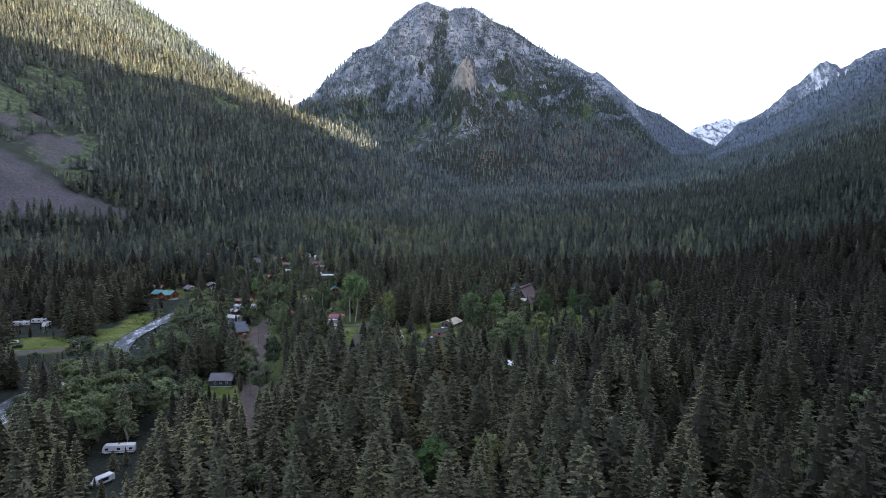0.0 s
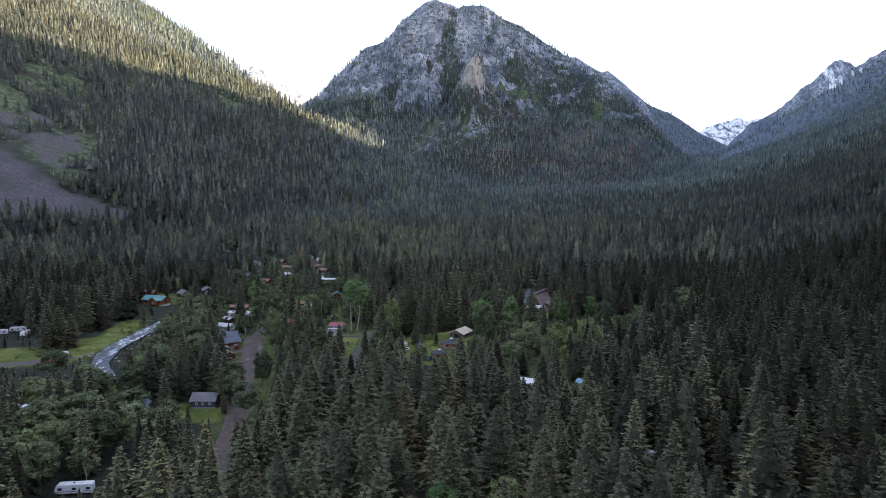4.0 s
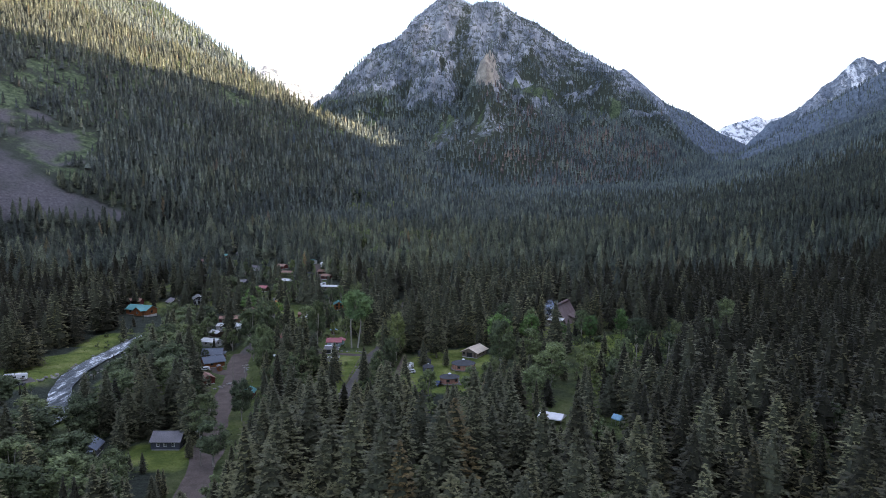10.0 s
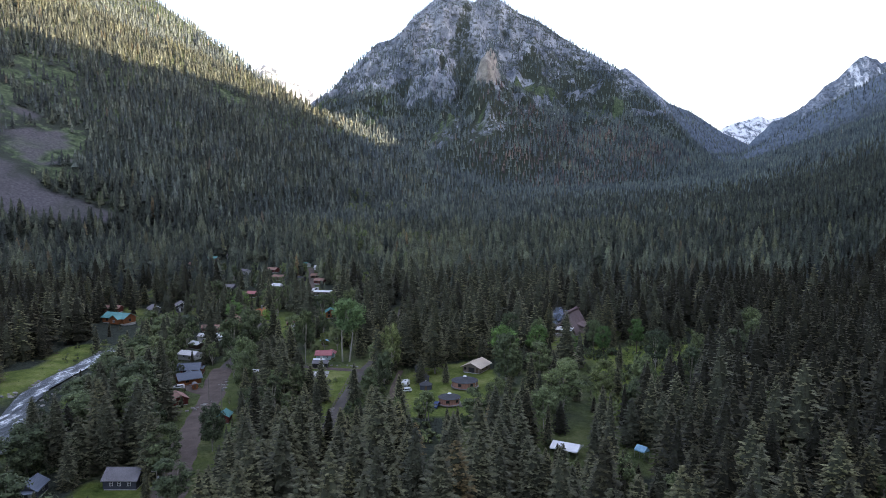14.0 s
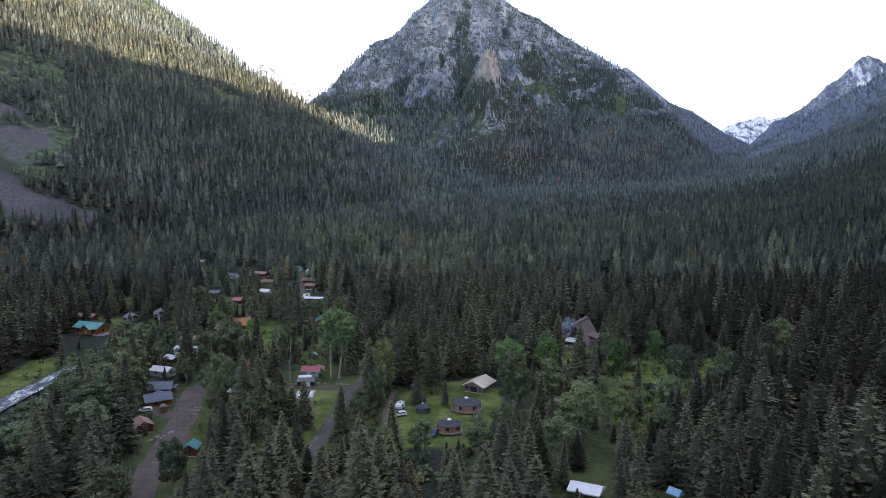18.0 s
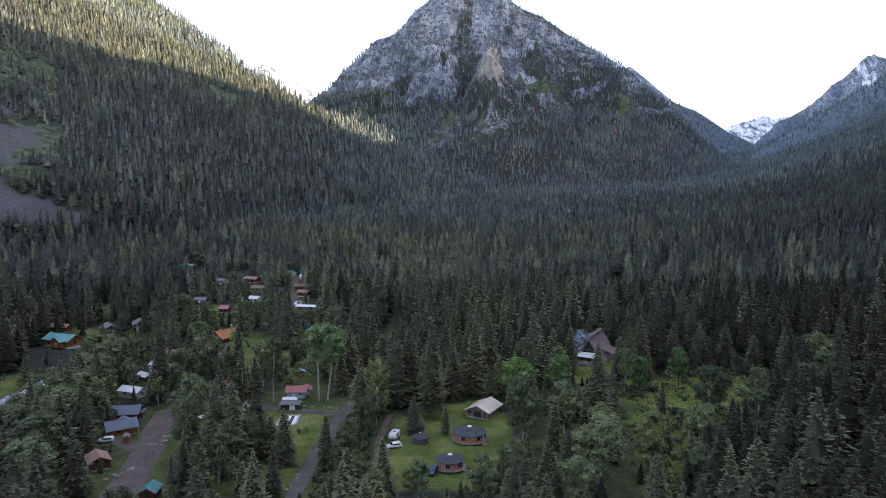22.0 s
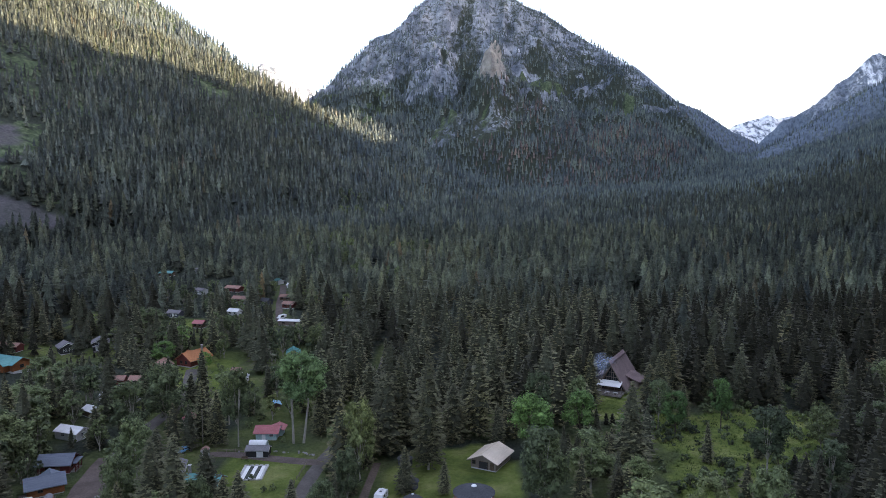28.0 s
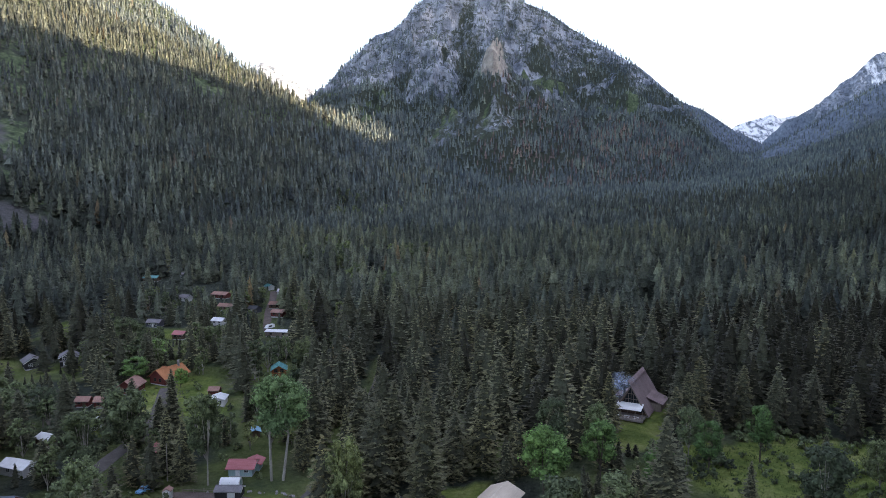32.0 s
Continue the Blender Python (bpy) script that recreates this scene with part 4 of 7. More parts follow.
def spun(profile, sides=24):
    """A turned shape: rows of radius and height."""
    bm = bmesh.new()
    rings = [[bm.verts.new((r * math.cos(6.2832 * k / sides), r * math.sin(6.2832 * k / sides), z)) for k in range(sides)] for r, z in profile]
    for a, b in zip(rings[:-1], rings[1:]):
        for k in range(sides):
            bm.faces.new((a[k], a[(k + 1) % sides], b[(k + 1) % sides], b[k]))
    bm.faces.new(rings[-1])
    bm.faces.new(rings[0][::-1])
    return bm


def add_window(parent, x, y, z, w, h, face, mullion=True, trim=None):
    """A window on a wall that looks to -y, +y, -x or +x (face)."""
    turn = {"-y": 0, "+x": 90, "+y": 180, "-x": 270}[face]
    m = pose(x, y, z, 0, 0, turn)
    t = 0.09
    boxes = [(-w / 2 - t, w / 2 + t, -0.07, 0.02, h, h + t), (-w / 2 - t, -w / 2, -0.07, 0.02, 0, h), (w / 2, w / 2 + t, -0.07, 0.02, 0, h)]
    if mullion:
        boxes.append((-0.03, 0.03, -0.05, 0.02, 0, h))
        boxes.append((-w / 2, w / 2, -0.05, 0.02, h / 2 - 0.03, h / 2 + 0.03))
    trim = trim or WHITE_TRIM
    win = part("window", block(*boxes, bevel=0), trim, parent, "white-framed window" if trim is WHITE_TRIM else "brown-framed window", m)
    part("sill", block((-w / 2 - 0.14, w / 2 + 0.14, -0.13, 0.02, -0.08, 0), bevel=0), trim, win)
    part("pane", block((-w / 2, w / 2, -0.025, 0.01, 0, h), bevel=0), GLASS, win)
    return win


def add_door(parent, x, y, z, w, h, face, mat=None, label="plain door", trim=None):
    turn = {"-y": 0, "+x": 90, "+y": 180, "-x": 270}[face]
    d = part("door", block((-w / 2, w / 2, -0.06, 0.02, 0, h), (-w * 0.38, w * 0.38, -0.08, 0.0, 0.15, h * 0.45), (-w * 0.38, w * 0.38, -0.08, 0.0, h * 0.52, h - 0.12), bevel=0), mat or WHITE_TRIM, parent, label, pose(x, y, z, 0, 0, turn))
    part("door_frame", block((-w / 2 - 0.1, -w / 2, -0.09, 0.02, 0, h + 0.1), (w / 2, w / 2 + 0.1, -0.09, 0.02, 0, h + 0.1), (-w / 2, w / 2, -0.09, 0.02, h, h + 0.1), bevel=0), trim or WHITE_TRIM, d)
    part("handle", rod((w * 0.36, -0.13, 1.0), (w * 0.36, -0.09, 1.0), 0.04), METAL, d)


def gable_roof(parent, width, length, eave, rise, over, mat, label, thick=0.16, ribs=0, name="roof", m=None):
    """Two roof slabs with thickness, the ridge along y; ribs: seams on each side."""
    h, k = width / 2 + over, rise / (width / 2)
    low = eave - over * k
    bm = prism([(-h, low), (0, eave + rise), (h, low), (h, low + thick), (0, eave + rise + thick), (-h, low + thick)], -length / 2 - over, length / 2 + over)
    roof = part(name, bm, mat, parent, label, m)
    ridge_z = eave + rise + thick
    part("ridge_cap", prism([(-0.22, ridge_z - 0.22 * k + 0.01), (0, ridge_z + 0.02), (0.22, ridge_z - 0.22 * k + 0.01), (0.22, ridge_z - 0.22 * k + 0.05), (0, ridge_z + 0.07), (-0.22, ridge_z - 0.22 * k + 0.05)], -length / 2 - over, length / 2 + over), mat, roof)
    if ribs:
        gap = (length + 2 * over) / ribs
        seam = prism([(0, ridge_z + 0.004), (h, low + thick + 0.004), (h, low + thick + 0.05), (0, ridge_z + 0.05)], -0.025, 0.025)
        me = bpy.data.meshes.new("seam")
        seam.to_mesh(me)
        seam.free()
        me.materials.append(mat)
        for j in range(1, ribs):
            for turn in (0, 180):
                part("seam", me, None, roof, "", pose(0, -length / 2 - over + j * gap, 0, 0, 0, turn))
    return roof


def house(x, y, turn, width, length, wall_h, rise, wall, roof, label, name="cabin", over=0.5, ribs=0, base=0.3, windows=(), doors=(), chimney=None, porch=None,
          wing=None, roof_label="", clear=1.0, category="house", group="", dormer=None, size=0.78):
    """A gabled house, its ridge along its own y; turn: degrees. windows and doors: (face, along, w, h[, sill])."""
    z = float(land(x, y))
    ob = thing(name, pose(x, y, z, 0, 0, turn), label, category, group)
    width, length, rise, wall_h = width * size, length * size, rise * size, wall_h * (0.5 + 0.5 * size)
    windows = [(f, a * size, ww, hh, *r) for f, a, ww, hh, *r in windows]
    doors = [(f, a * size, ww, hh, *r) for f, a, ww, hh, *r in doors]
    trim = WHITE_TRIM if wall in (SLATE_WALL, BLACK_WALL, PALE_TEAL, WHITE_WALL) else BROWN_WOOD
    w, l = width / 2, length / 2
    part("foundation", block((-w + 0.05, w - 0.05, -l + 0.05, l - 0.05, -1.2, base)), CONCRETE, ob)
    e = base + wall_h
    part("wall", prism([(-w, base), (w, base), (w, e), (0, e + rise), (-w, e)], -l, l), wall, ob)
    gable_roof(ob, width, length, e, rise, over, roof, roof_label, ribs=ribs)
    for sx in (-1, 1):
        for sy in (-1, 1):
            part("corner_board", block((sx * w - 0.1, sx * w + 0.1, sy * l - 0.1, sy * l + 0.1, base, e - 0.02), bevel=0), wall, ob)
    for sy in (-1, 1):
        k = rise / w
        for sx in (-1, 1):
            ft = prism([(0, e + rise - 0.24), (sx * (w + over), e - over * k - 0.24), (sx * (w + over), e - over * k - 0.01), (0, e + rise - 0.01)], sy * (l + over) - 0.03, sy * (l + over) + 0.03)
            part("fascia", ft, WHITE_TRIM if wall in (BLACK_WALL, PALE_TEAL) else wall, ob)
    for face, along, ww, hh, *sill in windows:
        zz = base + (sill[0] if sill else 0.95)
        px, py = {"-y": (along, -l), "+y": (along, l), "-x": (-w, along), "+x": (w, along)}[face]
        add_window(ob, px, py, zz, ww, hh, face, trim=trim)
    for face, along, ww, hh, *mat in doors:
        px, py = {"-y": (along, -l), "+y": (along, l), "-x": (-w, along), "+x": (w, along)}[face]
        add_door(ob, px, py, base, ww, hh, face, *(mat or [trim]), trim=trim)
    if chimney:
        cx, cy, top = chimney
        ch = part("chimney", block((cx - 0.35, cx + 0.35, cy - 0.35, cy + 0.35, e, top)), STONE, ob, "grey stone chimney")
        part("cap", block((cx - 0.45, cx + 0.45, cy - 0.45, cy + 0.45, top, top + 0.12)), CONCRETE, ch)
    if dormer:
        side, along, dw, dd = dormer
        dw, dd = dw * size, dd * size
        dm = part("dormer", prism([(-dw / 2, e + 0.2), (dw / 2, e + 0.2), (dw / 2, e + rise * 0.55), (0, e + rise * 0.9), (-dw / 2, e + rise * 0.55)], -dd, 0.4), wall, ob, "", pose(side * w * 0.2, along, 0, 0, 0, 90 * side))
        gable_roof(dm, dw, dd, e + rise * 0.55, rise * 0.35, 0.3, roof, "", name="dormer_roof", m=pose(0, -dd / 2 + 0.3, 0), thick=0.12)
    if porch:
        side, depth, pw = porch          # on the -y end
        depth, pw = depth * size, pw * size
        part("deck", block((-pw / 2, pw / 2, -l - depth, -l - 0.01, base - 0.25, base - 0.08)), DECK_WOOD, ob)
        for k in range(3):
            px = -pw / 2 + 0.15 + k * (pw - 0.3) / 2
            part("post", block((px - 0.08, px + 0.08, -l - depth + 0.05, -l - depth + 0.21, base - 0.08, base + 2.3), bevel=0.01), wall, ob)
        part("porch_roof", prism([(-pw / 2 - 0.3, base + 2.3), (pw / 2 + 0.3, base + 2.3), (pw / 2 + 0.3, base + 2.44), (-pw / 2 - 0.3, base + 2.44)], -l - depth - 0.3, -l - 0.02), roof, ob)
        part("rail", block((-pw / 2, pw / 2, -l - depth, -l - depth + 0.08, base + 0.82, base + 0.92), (-pw / 2, pw / 2, -l - depth, -l - depth + 0.08, base + 0.4, base + 0.48), bevel=0), wall, ob)
    if wing:
        wx, wy, wturn, ww, wl, wh, wr = wing
        wx, wy, ww, wl, wr = wx * size, wy * size, ww * size, wl * size, wr * size
        wg = part("wing", prism([(-ww / 2, base), (ww / 2, base), (ww / 2, base + wh), (0, base + wh + wr), (-ww / 2, base + wh)], -wl / 2, wl / 2), wall, ob, "", pose(wx, wy, 0, 0, 0, wturn))
        gable_roof(wg, ww, wl, base + wh, wr, over, roof, "", name="wing_roof")
        add_window(wg, 0, -wl / 2, base + 0.9, 1.2, 1.1, "-y")
    low = e - over * rise / w
    for sx in (-1, 1):
        part("gutter", block((sx * (w + over) - 0.05, sx * (w + over) + 0.05, -l - over, l + over, low - 0.05, low + 0.04), bevel=0), METAL, ob)
    BUILT.append((x, y, max(width, length) * 0.55 * clear + 2.0))
    return ob


BUILT = []          # spots kept free of tall trees: x, y, radius

# ---- the yard of the round tents ----
# The wide black panel in the gable stands for the entrance's shade
house(22.1, 390.3, -28, 7.5, 10.0, 2.5, 1.6, GREY_WOOD, CREAM_METAL, "weathered wooden hall with a cream metal roof in the clearing", "hall", size=1.0, over=0.9, ribs=26,
      windows=(("-y", -2.9, 0.9, 1.0), ("+x", 2, 1.1, 0.9), ("+x", -2, 1.1, 0.9)), doors=(("-y", 2.6, 0.9, 2.0, BROWN_WOOD, "brown board door"), ("-y", 0, 2.6, 2.0, BLACK_WALL, "dark open entrance")))


def yurt(x, y, radius, turn, label):
    ob = thing("yurt", pose(x, y, float(land(x, y)), 0, 0, turn), label, "yurt", "yurts in the clearing")
    fl = 0.75
    part("platform", spun([(radius + 0.45, fl - 0.28), (radius + 0.55, fl - 0.25), (radius + 0.55, fl - 0.06), (radius + 0.5, fl)], 36), DECK_WOOD, ob, "round wooden deck")
    n = 16
    for k in range(n):
        a = 6.2832 * k / n
        cx, cy = (radius + 0.2) * math.cos(a), (radius + 0.2) * math.sin(a)
        part("stilt", rod((cx, cy, -0.5), (cx, cy, fl - 0.26), 0.11), POLE_WOOD, ob)
    wall = part("wall", spun([(radius, fl), (radius, fl + 2.15), (radius - 0.05, fl + 2.2)], 48), TAN_CANVAS, ob, "terracotta canvas wall")
    for k in range(24):
        a = 6.2832 * k / 24
        part("batten", rod(((radius + 0.03) * math.cos(a), (radius + 0.03) * math.sin(a), fl), ((radius + 0.03) * math.cos(a), (radius + 0.03) * math.sin(a), fl + 2.1), 0.045, sides=5), BROWN_WOOD, wall)
    top = fl + 2.1 + radius * 0.30
    roof = part("roof", spun([(radius + 0.32, fl + 1.98), (radius + 0.36, fl + 2.03), (radius + 0.30, fl + 2.12), (radius * 0.6, fl + 2.12 + (top - fl - 2.1) * 0.42), (0.75, top - 0.05), (0.7, top)], 36), DARK_ROOF, ob, "dark grey conical roof")
    for k in range(18):
        a = 6.2832 * (k + 0.5) / 18
        c, s = math.cos(a), math.sin(a)
        bm = rod(((radius + 0.28) * c, (radius + 0.28) * s, fl + 2.14), (radius * 0.6 * c, radius * 0.6 * s, fl + 2.14 + (top - fl - 2.1) * 0.42), 0.035, sides=4)
        part("roof_seam", bm, DARK_ROOF, roof)
    part("skylight", spun([(0.72, top - 0.02), (0.7, top + 0.12), (0.5, top + 0.3), (0.2, top + 0.38)], 16), WHITE_FABRIC, ob, "white domed skylight")
    for a in (-115, -60, 20):
        aa = radians(a)
        part("window", block((-0.6, 0.6, -0.08, 0.0, 0.7, 1.7)), GLASS, wall, "dark window", pose((radius + 0.02) * math.cos(aa), (radius + 0.02) * math.sin(aa), fl, 0, 0, a + 90))
    add_door(wall, radius * math.cos(radians(-35)), radius * math.sin(radians(-35)), fl, 1.0, 2.0, "+x", BROWN_WOOD, "brown wooden door")
    part("step", block((radius * 0.75, radius * 0.75 + 1.2, -radius * 0.75 - 1.0, -radius * 0.75, 0.0, 0.4), (radius * 0.75 - 0.3, radius * 0.75 + 0.9, -radius * 0.75 - 0.5, -radius * 0.75, 0.3, 0.7)), DECK_WOOD, ob)
    BUILT.append((x, y, radius + 2.5))
    return ob


yurt(16.3, 366.2, 4.9, 0, "large round yurt with terracotta walls and dark roof")
yurt(10.1, 344.6, 3.7, 15, "round yurt with terracotta walls beside a parked car")


def hut(x, y, r, label):
    ob = thing("round_hut", pose(x, y, float(land(x, y))), label, "hut", "small round huts")
    part("wall", spun([(r, -0.3), (r, 1.9), (r - 0.04, 1.95)], 20), SLATE_WALL, ob)
    part("roof", spun([(r + 0.3, 1.8), (r + 0.3, 1.9), (r * 0.55, 2.7), (0.2, 3.1)], 20), DARK_ROOF, ob, "dark conical roof")
    part("cap", spun([(0.28, 3.08), (0.28, 3.25), (0.1, 3.35)], 10), WHITE_FABRIC, ob, "white cap")
    part("door", block((-0.4, 0.4, -r - 0.06, -r + 0.1, 0, 1.7)), BROWN_WOOD, ob)
    BUILT.append((x, y, r + 1.0))


hut(-2.0, 390.6, 2.0, "small dark round hut under the big fir")
hut(0.2, 375.4, 2.0, "small dark round hut beside a young fir")
hut(1.2, 364.6, 2.3, "small dark round hut at the yard's edge")


# ---- vehicles ----
def car(x, y, turn, paint, label, kind="suv", length=4.6, width=1.85, name="car", category="car"):
    """kind: suv, pickup or van."""
    ob = thing(name, pose(x, y, float(land(x, y)) + 0.02, 0, 0, turn), label, category)
    l, w = length / 2, width / 2
    hood = 0.95
    shapes = {"suv": [(-l, 0.45), (-l, 0.85), (-l + 0.25, hood), (-l + 1.15, 1.02), (-l + 1.75, 1.58), (l - 0.55, 1.66), (l - 0.05, 1.05), (l, 0.45)],
              "van": [(-l, 0.45), (-l + 0.05, 1.0), (-l + 0.6, 1.2), (-l + 1.2, 2.0), (-l + 1.6, 2.2), (l - 0.1, 2.2), (l, 2.0), (l, 0.45)],
              "pickup": [(-l, 0.5), (-l, 0.95), (-l + 0.2, 1.05), (-l + 1.35, 1.12), (-l + 1.95, 1.75), (-l + 3.2, 1.78), (-l + 3.5, 1.1), (l, 1.08), (l, 0.5)]}
    body = part("body", prism(shapes[kind], -w, w, 0.06), paint, ob)
    body.matrix_basis = pose(0, 0, 0, 0, 0, 0)
    g0, g1 = (-l + 1.55, l - 0.65) if kind == "suv" else ((-l + 1.2, l - 2.0) if kind == "van" else (-l + 1.85, -l + 3.2))
    top = 1.5 if kind == "suv" else (1.95 if kind == "van" else 1.65)
    for s in (-1, 1):
        part("side_window", block((g0, g1, s * w - 0.02, s * w + 0.02, 1.08, top - 0.04), bevel=0.01), GLASS, body)
        part("mirror", block((g0 - 0.1, g0 + 0.05, s * (w + 0.02), s * (w + 0.22), 1.05, 1.2)), paint, body)
        part("headlight", block((-l - 0.02, -l + 0.06, s * w * 0.55 - 0.18, s * w * 0.55 + 0.18, 0.68, 0.84)), GLASS, body)
        part("tail_light", block((l - 0.05, l + 0.02, s * w * 0.8 - 0.1, s * w * 0.8 + 0.1, 0.75, 1.0)), PAINT_RED, body)
    if kind != "van":
        x0, x1 = (-l + 1.22, -l + 1.72) if kind == "suv" else (-l + 1.42, -l + 1.92)
        part("windscreen", prism([(x0, 1.08), (x1, top), (x1 - 0.03, top + 0.03), (x0 - 0.04, 1.12)], -w * 0.88, w * 0.88), GLASS, body)
    for sx in (-l + 0.85, l - 0.9):
        for s in (-1, 1):
            wh = part("wheel", rod((sx, s * (w - 0.2), 0.34), (sx, s * (w + 0.03), 0.34), 0.34, sides=14), RUBBER, ob)
            part("rim", rod((sx, s * (w + 0.02), 0.34), (sx, s * (w + 0.045), 0.34), 0.2, sides=10), METAL, wh)
    part("bumper", block((-l - 0.08, -l + 0.05, -w * 0.95, w * 0.95, 0.42, 0.62)), paint if kind == "suv" else METAL, ob)
    return ob


def trailer(x, y, turn, length, label, height=2.9, name="travel_trailer"):
    """A white camping trailer with windows, an awning roll and wheels."""
    ob = thing(name, pose(x, y, float(land(x, y)) + 0.02, 0, 0, turn), label, "trailer")
    l = length / 2
    body = part("body", prism([(-l, 0.7), (-l - 0.15, 1.5), (-l + 0.35, height - 0.1), (-l + 0.9, height), (l - 0.3, height), (l, height - 0.25), (l, 0.6), (-l + 0.8, 0.6)], -1.2, 1.2, 0.07), PAINT_WHITE, ob, "white shell")
    for s in (-1, 1):
        for k in range(max(2, int(length / 2.4))):
            px = -l + 1.2 + k * (length - 2.2) / max(1, int(length / 2.4) - 1)
            part("window", block((px - 0.5, px + 0.5, s * 1.2 - 0.02, s * 1.2 + 0.02, 1.5, 2.15), bevel=0.01), GLASS, body)
        part("stripe", block((-l + 0.1, l - 0.1, s * 1.205 - 0.006, s * 1.205 + 0.006, 1.05, 1.22), bevel=0), BROWN_WOOD, body)
        for sx in (-0.45, 0.45):
            part("wheel", rod((sx + 0.6, s * 0.95, 0.36), (sx + 0.6, s * 1.18, 0.36), 0.36, sides=12), RUBBER, ob)
    part("door", block((l * 0.35, l * 0.35 + 0.7, -1.23, -1.18, 0.75, 2.5), bevel=0.01), WHITE_TRIM, body)
    part("roof_vent", block((-0.4, 0.1, -0.3, 0.3, height - 0.01, height + 0.2)), GREY_ROOF, body)
    part("air_conditioner", block((l * 0.3, l * 0.3 + 0.9, -0.35, 0.35, height - 0.01, height + 0.28)), WHITE_TRIM, body)
    part("drawbar", rod((-l - 1.2, 0, 0.5), (-l + 0.8, 0, 0.62), 0.07), METAL, ob)
    part("jack", rod((-l - 1.0, 0, -0.05), (-l - 1.0, 0, 0.5), 0.06), METAL, ob)
    BUILT.append((x, y, length * 0.36))
    return ob


car(5.3, 341.2, 72, PAINT_BLUE, "dark blue car parked on the grass by a yurt")
car(-6.4, 360.6, 20, PAINT_WHITE, "white car parked beside the dirt track")
trailer(-6.8, 367.8, 75, 4.2, "small white camping trailer by the dirt track", 2.4)

# ---- the A-frame lodge ----
def lodge():
    x, y, turn = 76.4, 464.5, -28.5
    ob = thing("lodge", pose(x, y, float(land(x, y)), 0, 0, turn), "tall A-frame lodge with mauve shingles and a terrace", "lodge")
    L, w, h = 10.2, 6.2, 9.8
    part("foundation", block((-w + 0.4, w - 0.4, -L + 0.6, L - 0.6, -1.5, 0.25)), CONCRETE, ob)
    for s, nm in ((-1, ""), (1, "")):
        part("roof", prism([(s * w, 0.15), (0, h), (0, h - 0.35), (s * (w - 0.32), 0.15)], -L - 0.7, L + 0.7), MAUVE_SHAKE, ob, "steep mauve shingled roof")
    for k in range(21):
        z = 0.5 + k * 0.52
        hw = w * (1 - (z - 0.15) / (h - 0.15))
        for s in (-1, 1):
            part("shingle_course", prism([(s * (hw + 0.05), z), (s * (hw + 0.05), z + 0.06), (s * (hw - 0.26), z + 0.5), (s * (hw - 0.3), z + 0.5)], -L - 0.72, L + 0.72), MAUVE_SHAKE, ob)
    for yy in (-L + 0.3, L - 0.3):
        part("gable_wall", prism([(-w + 0.45, 0.25), (w - 0.45, 0.25), (0, h - 0.6)], yy - 0.12, yy + 0.12), BROWN_WOOD, ob)
    yy = -L + 0.14
    part("glazing", prism([(-3.1, 3.3), (3.1, 3.3), (0.25, 8.9), (-0.25, 8.9)], yy - 0.06, yy), GLASS, ob, "dark gable glazing")
    for k in range(-3, 4):
        top = 8.9 - abs(k) * 1.75
        part("mullion", block((k * 0.85 - 0.06, k * 0.85 + 0.06, yy - 0.12, yy - 0.05, 3.3, max(3.8, top)), bevel=0), GREY_WOOD, ob)
    for z in (3.3, 5.2, 7.0):
        hw = 3.2 * (1 - (z - 3.3) / 5.9) + 0.1
        part("transom", block((-hw, hw, yy - 0.13, yy - 0.05, z - 0.08, z + 0.08), bevel=0), GREY_WOOD, ob)
    for s in (-1, 1):
        part("barge_board", prism([(s * w, 0.1), (0, h + 0.05), (0, h - 0.45), (s * (w - 0.5), 0.1)], -L - 0.84, -L - 0.70), GREY_WOOD, ob)
        part("wing_wall", block((s * w * 0.72, s * (w + 2.2), -L * 0.25, L * 0.65, -0.3, 2.4)) if s > 0 else block((s * (w + 2.2), s * w * 0.72, -L * 0.25, L * 0.65, -0.3, 2.4)), GREY_WOOD, ob)
        part("wing_roof", prism([(s * w * 0.45, 4.6), (s * (w + 2.9), 2.3), (s * (w + 2.9), 2.5), (s * w * 0.45, 4.8)], -L * 0.30, L * 0.70), MAUVE_SHAKE, ob, "low shingled wing roof")
        part("ground_window", block((s * 3.6 - 0.9, s * 3.6 + 0.9, yy - 0.08, yy, 0.9, 2.3)), GLASS, ob)
    part("porch_roof", block((-4.3, 4.3, -2.25, 2.25, -0.08, 0.08)), WHITE_TRIM, ob, "sloping white porch roof", m=pose(0, -L - 2.05, 3.32, 15, 0, 0))
    part("terrace", block((-5.2, 5.2, -L - 6.2, -L + 0.2, -0.4, 0.22)), DECK_WOOD, ob, "wooden terrace")
    for k in range(5):
        px = -4.9 + k * 2.45
        part("post", block((px - 0.09, px + 0.09, -L - 4.2, -L - 4.02, 0.22, 2.75), bevel=0.01), GREY_WOOD, ob)
        part("rail_post", block((px - 0.06, px + 0.06, -L - 6.15, -L - 6.03, 0.22, 1.2), bevel=0), GREY_WOOD, ob)
    for z in (0.62, 0.9, 1.16):
        part("rail", block((-5.1, 5.1, -L - 6.14, -L - 6.04, z - 0.04, z + 0.04), bevel=0), GREY_WOOD, ob)
    ch = part("chimney", block((-3.4, -2.6, -L + 2.2, -L + 3.0, 4.0, 9.4)), STONE, ob, "grey stone chimney")
    part("cap", block((-3.5, -2.5, -L + 2.1, -L + 3.1, 9.4, 9.55)), CONCRETE, ch)
    m = ob.matrix_basis.copy()
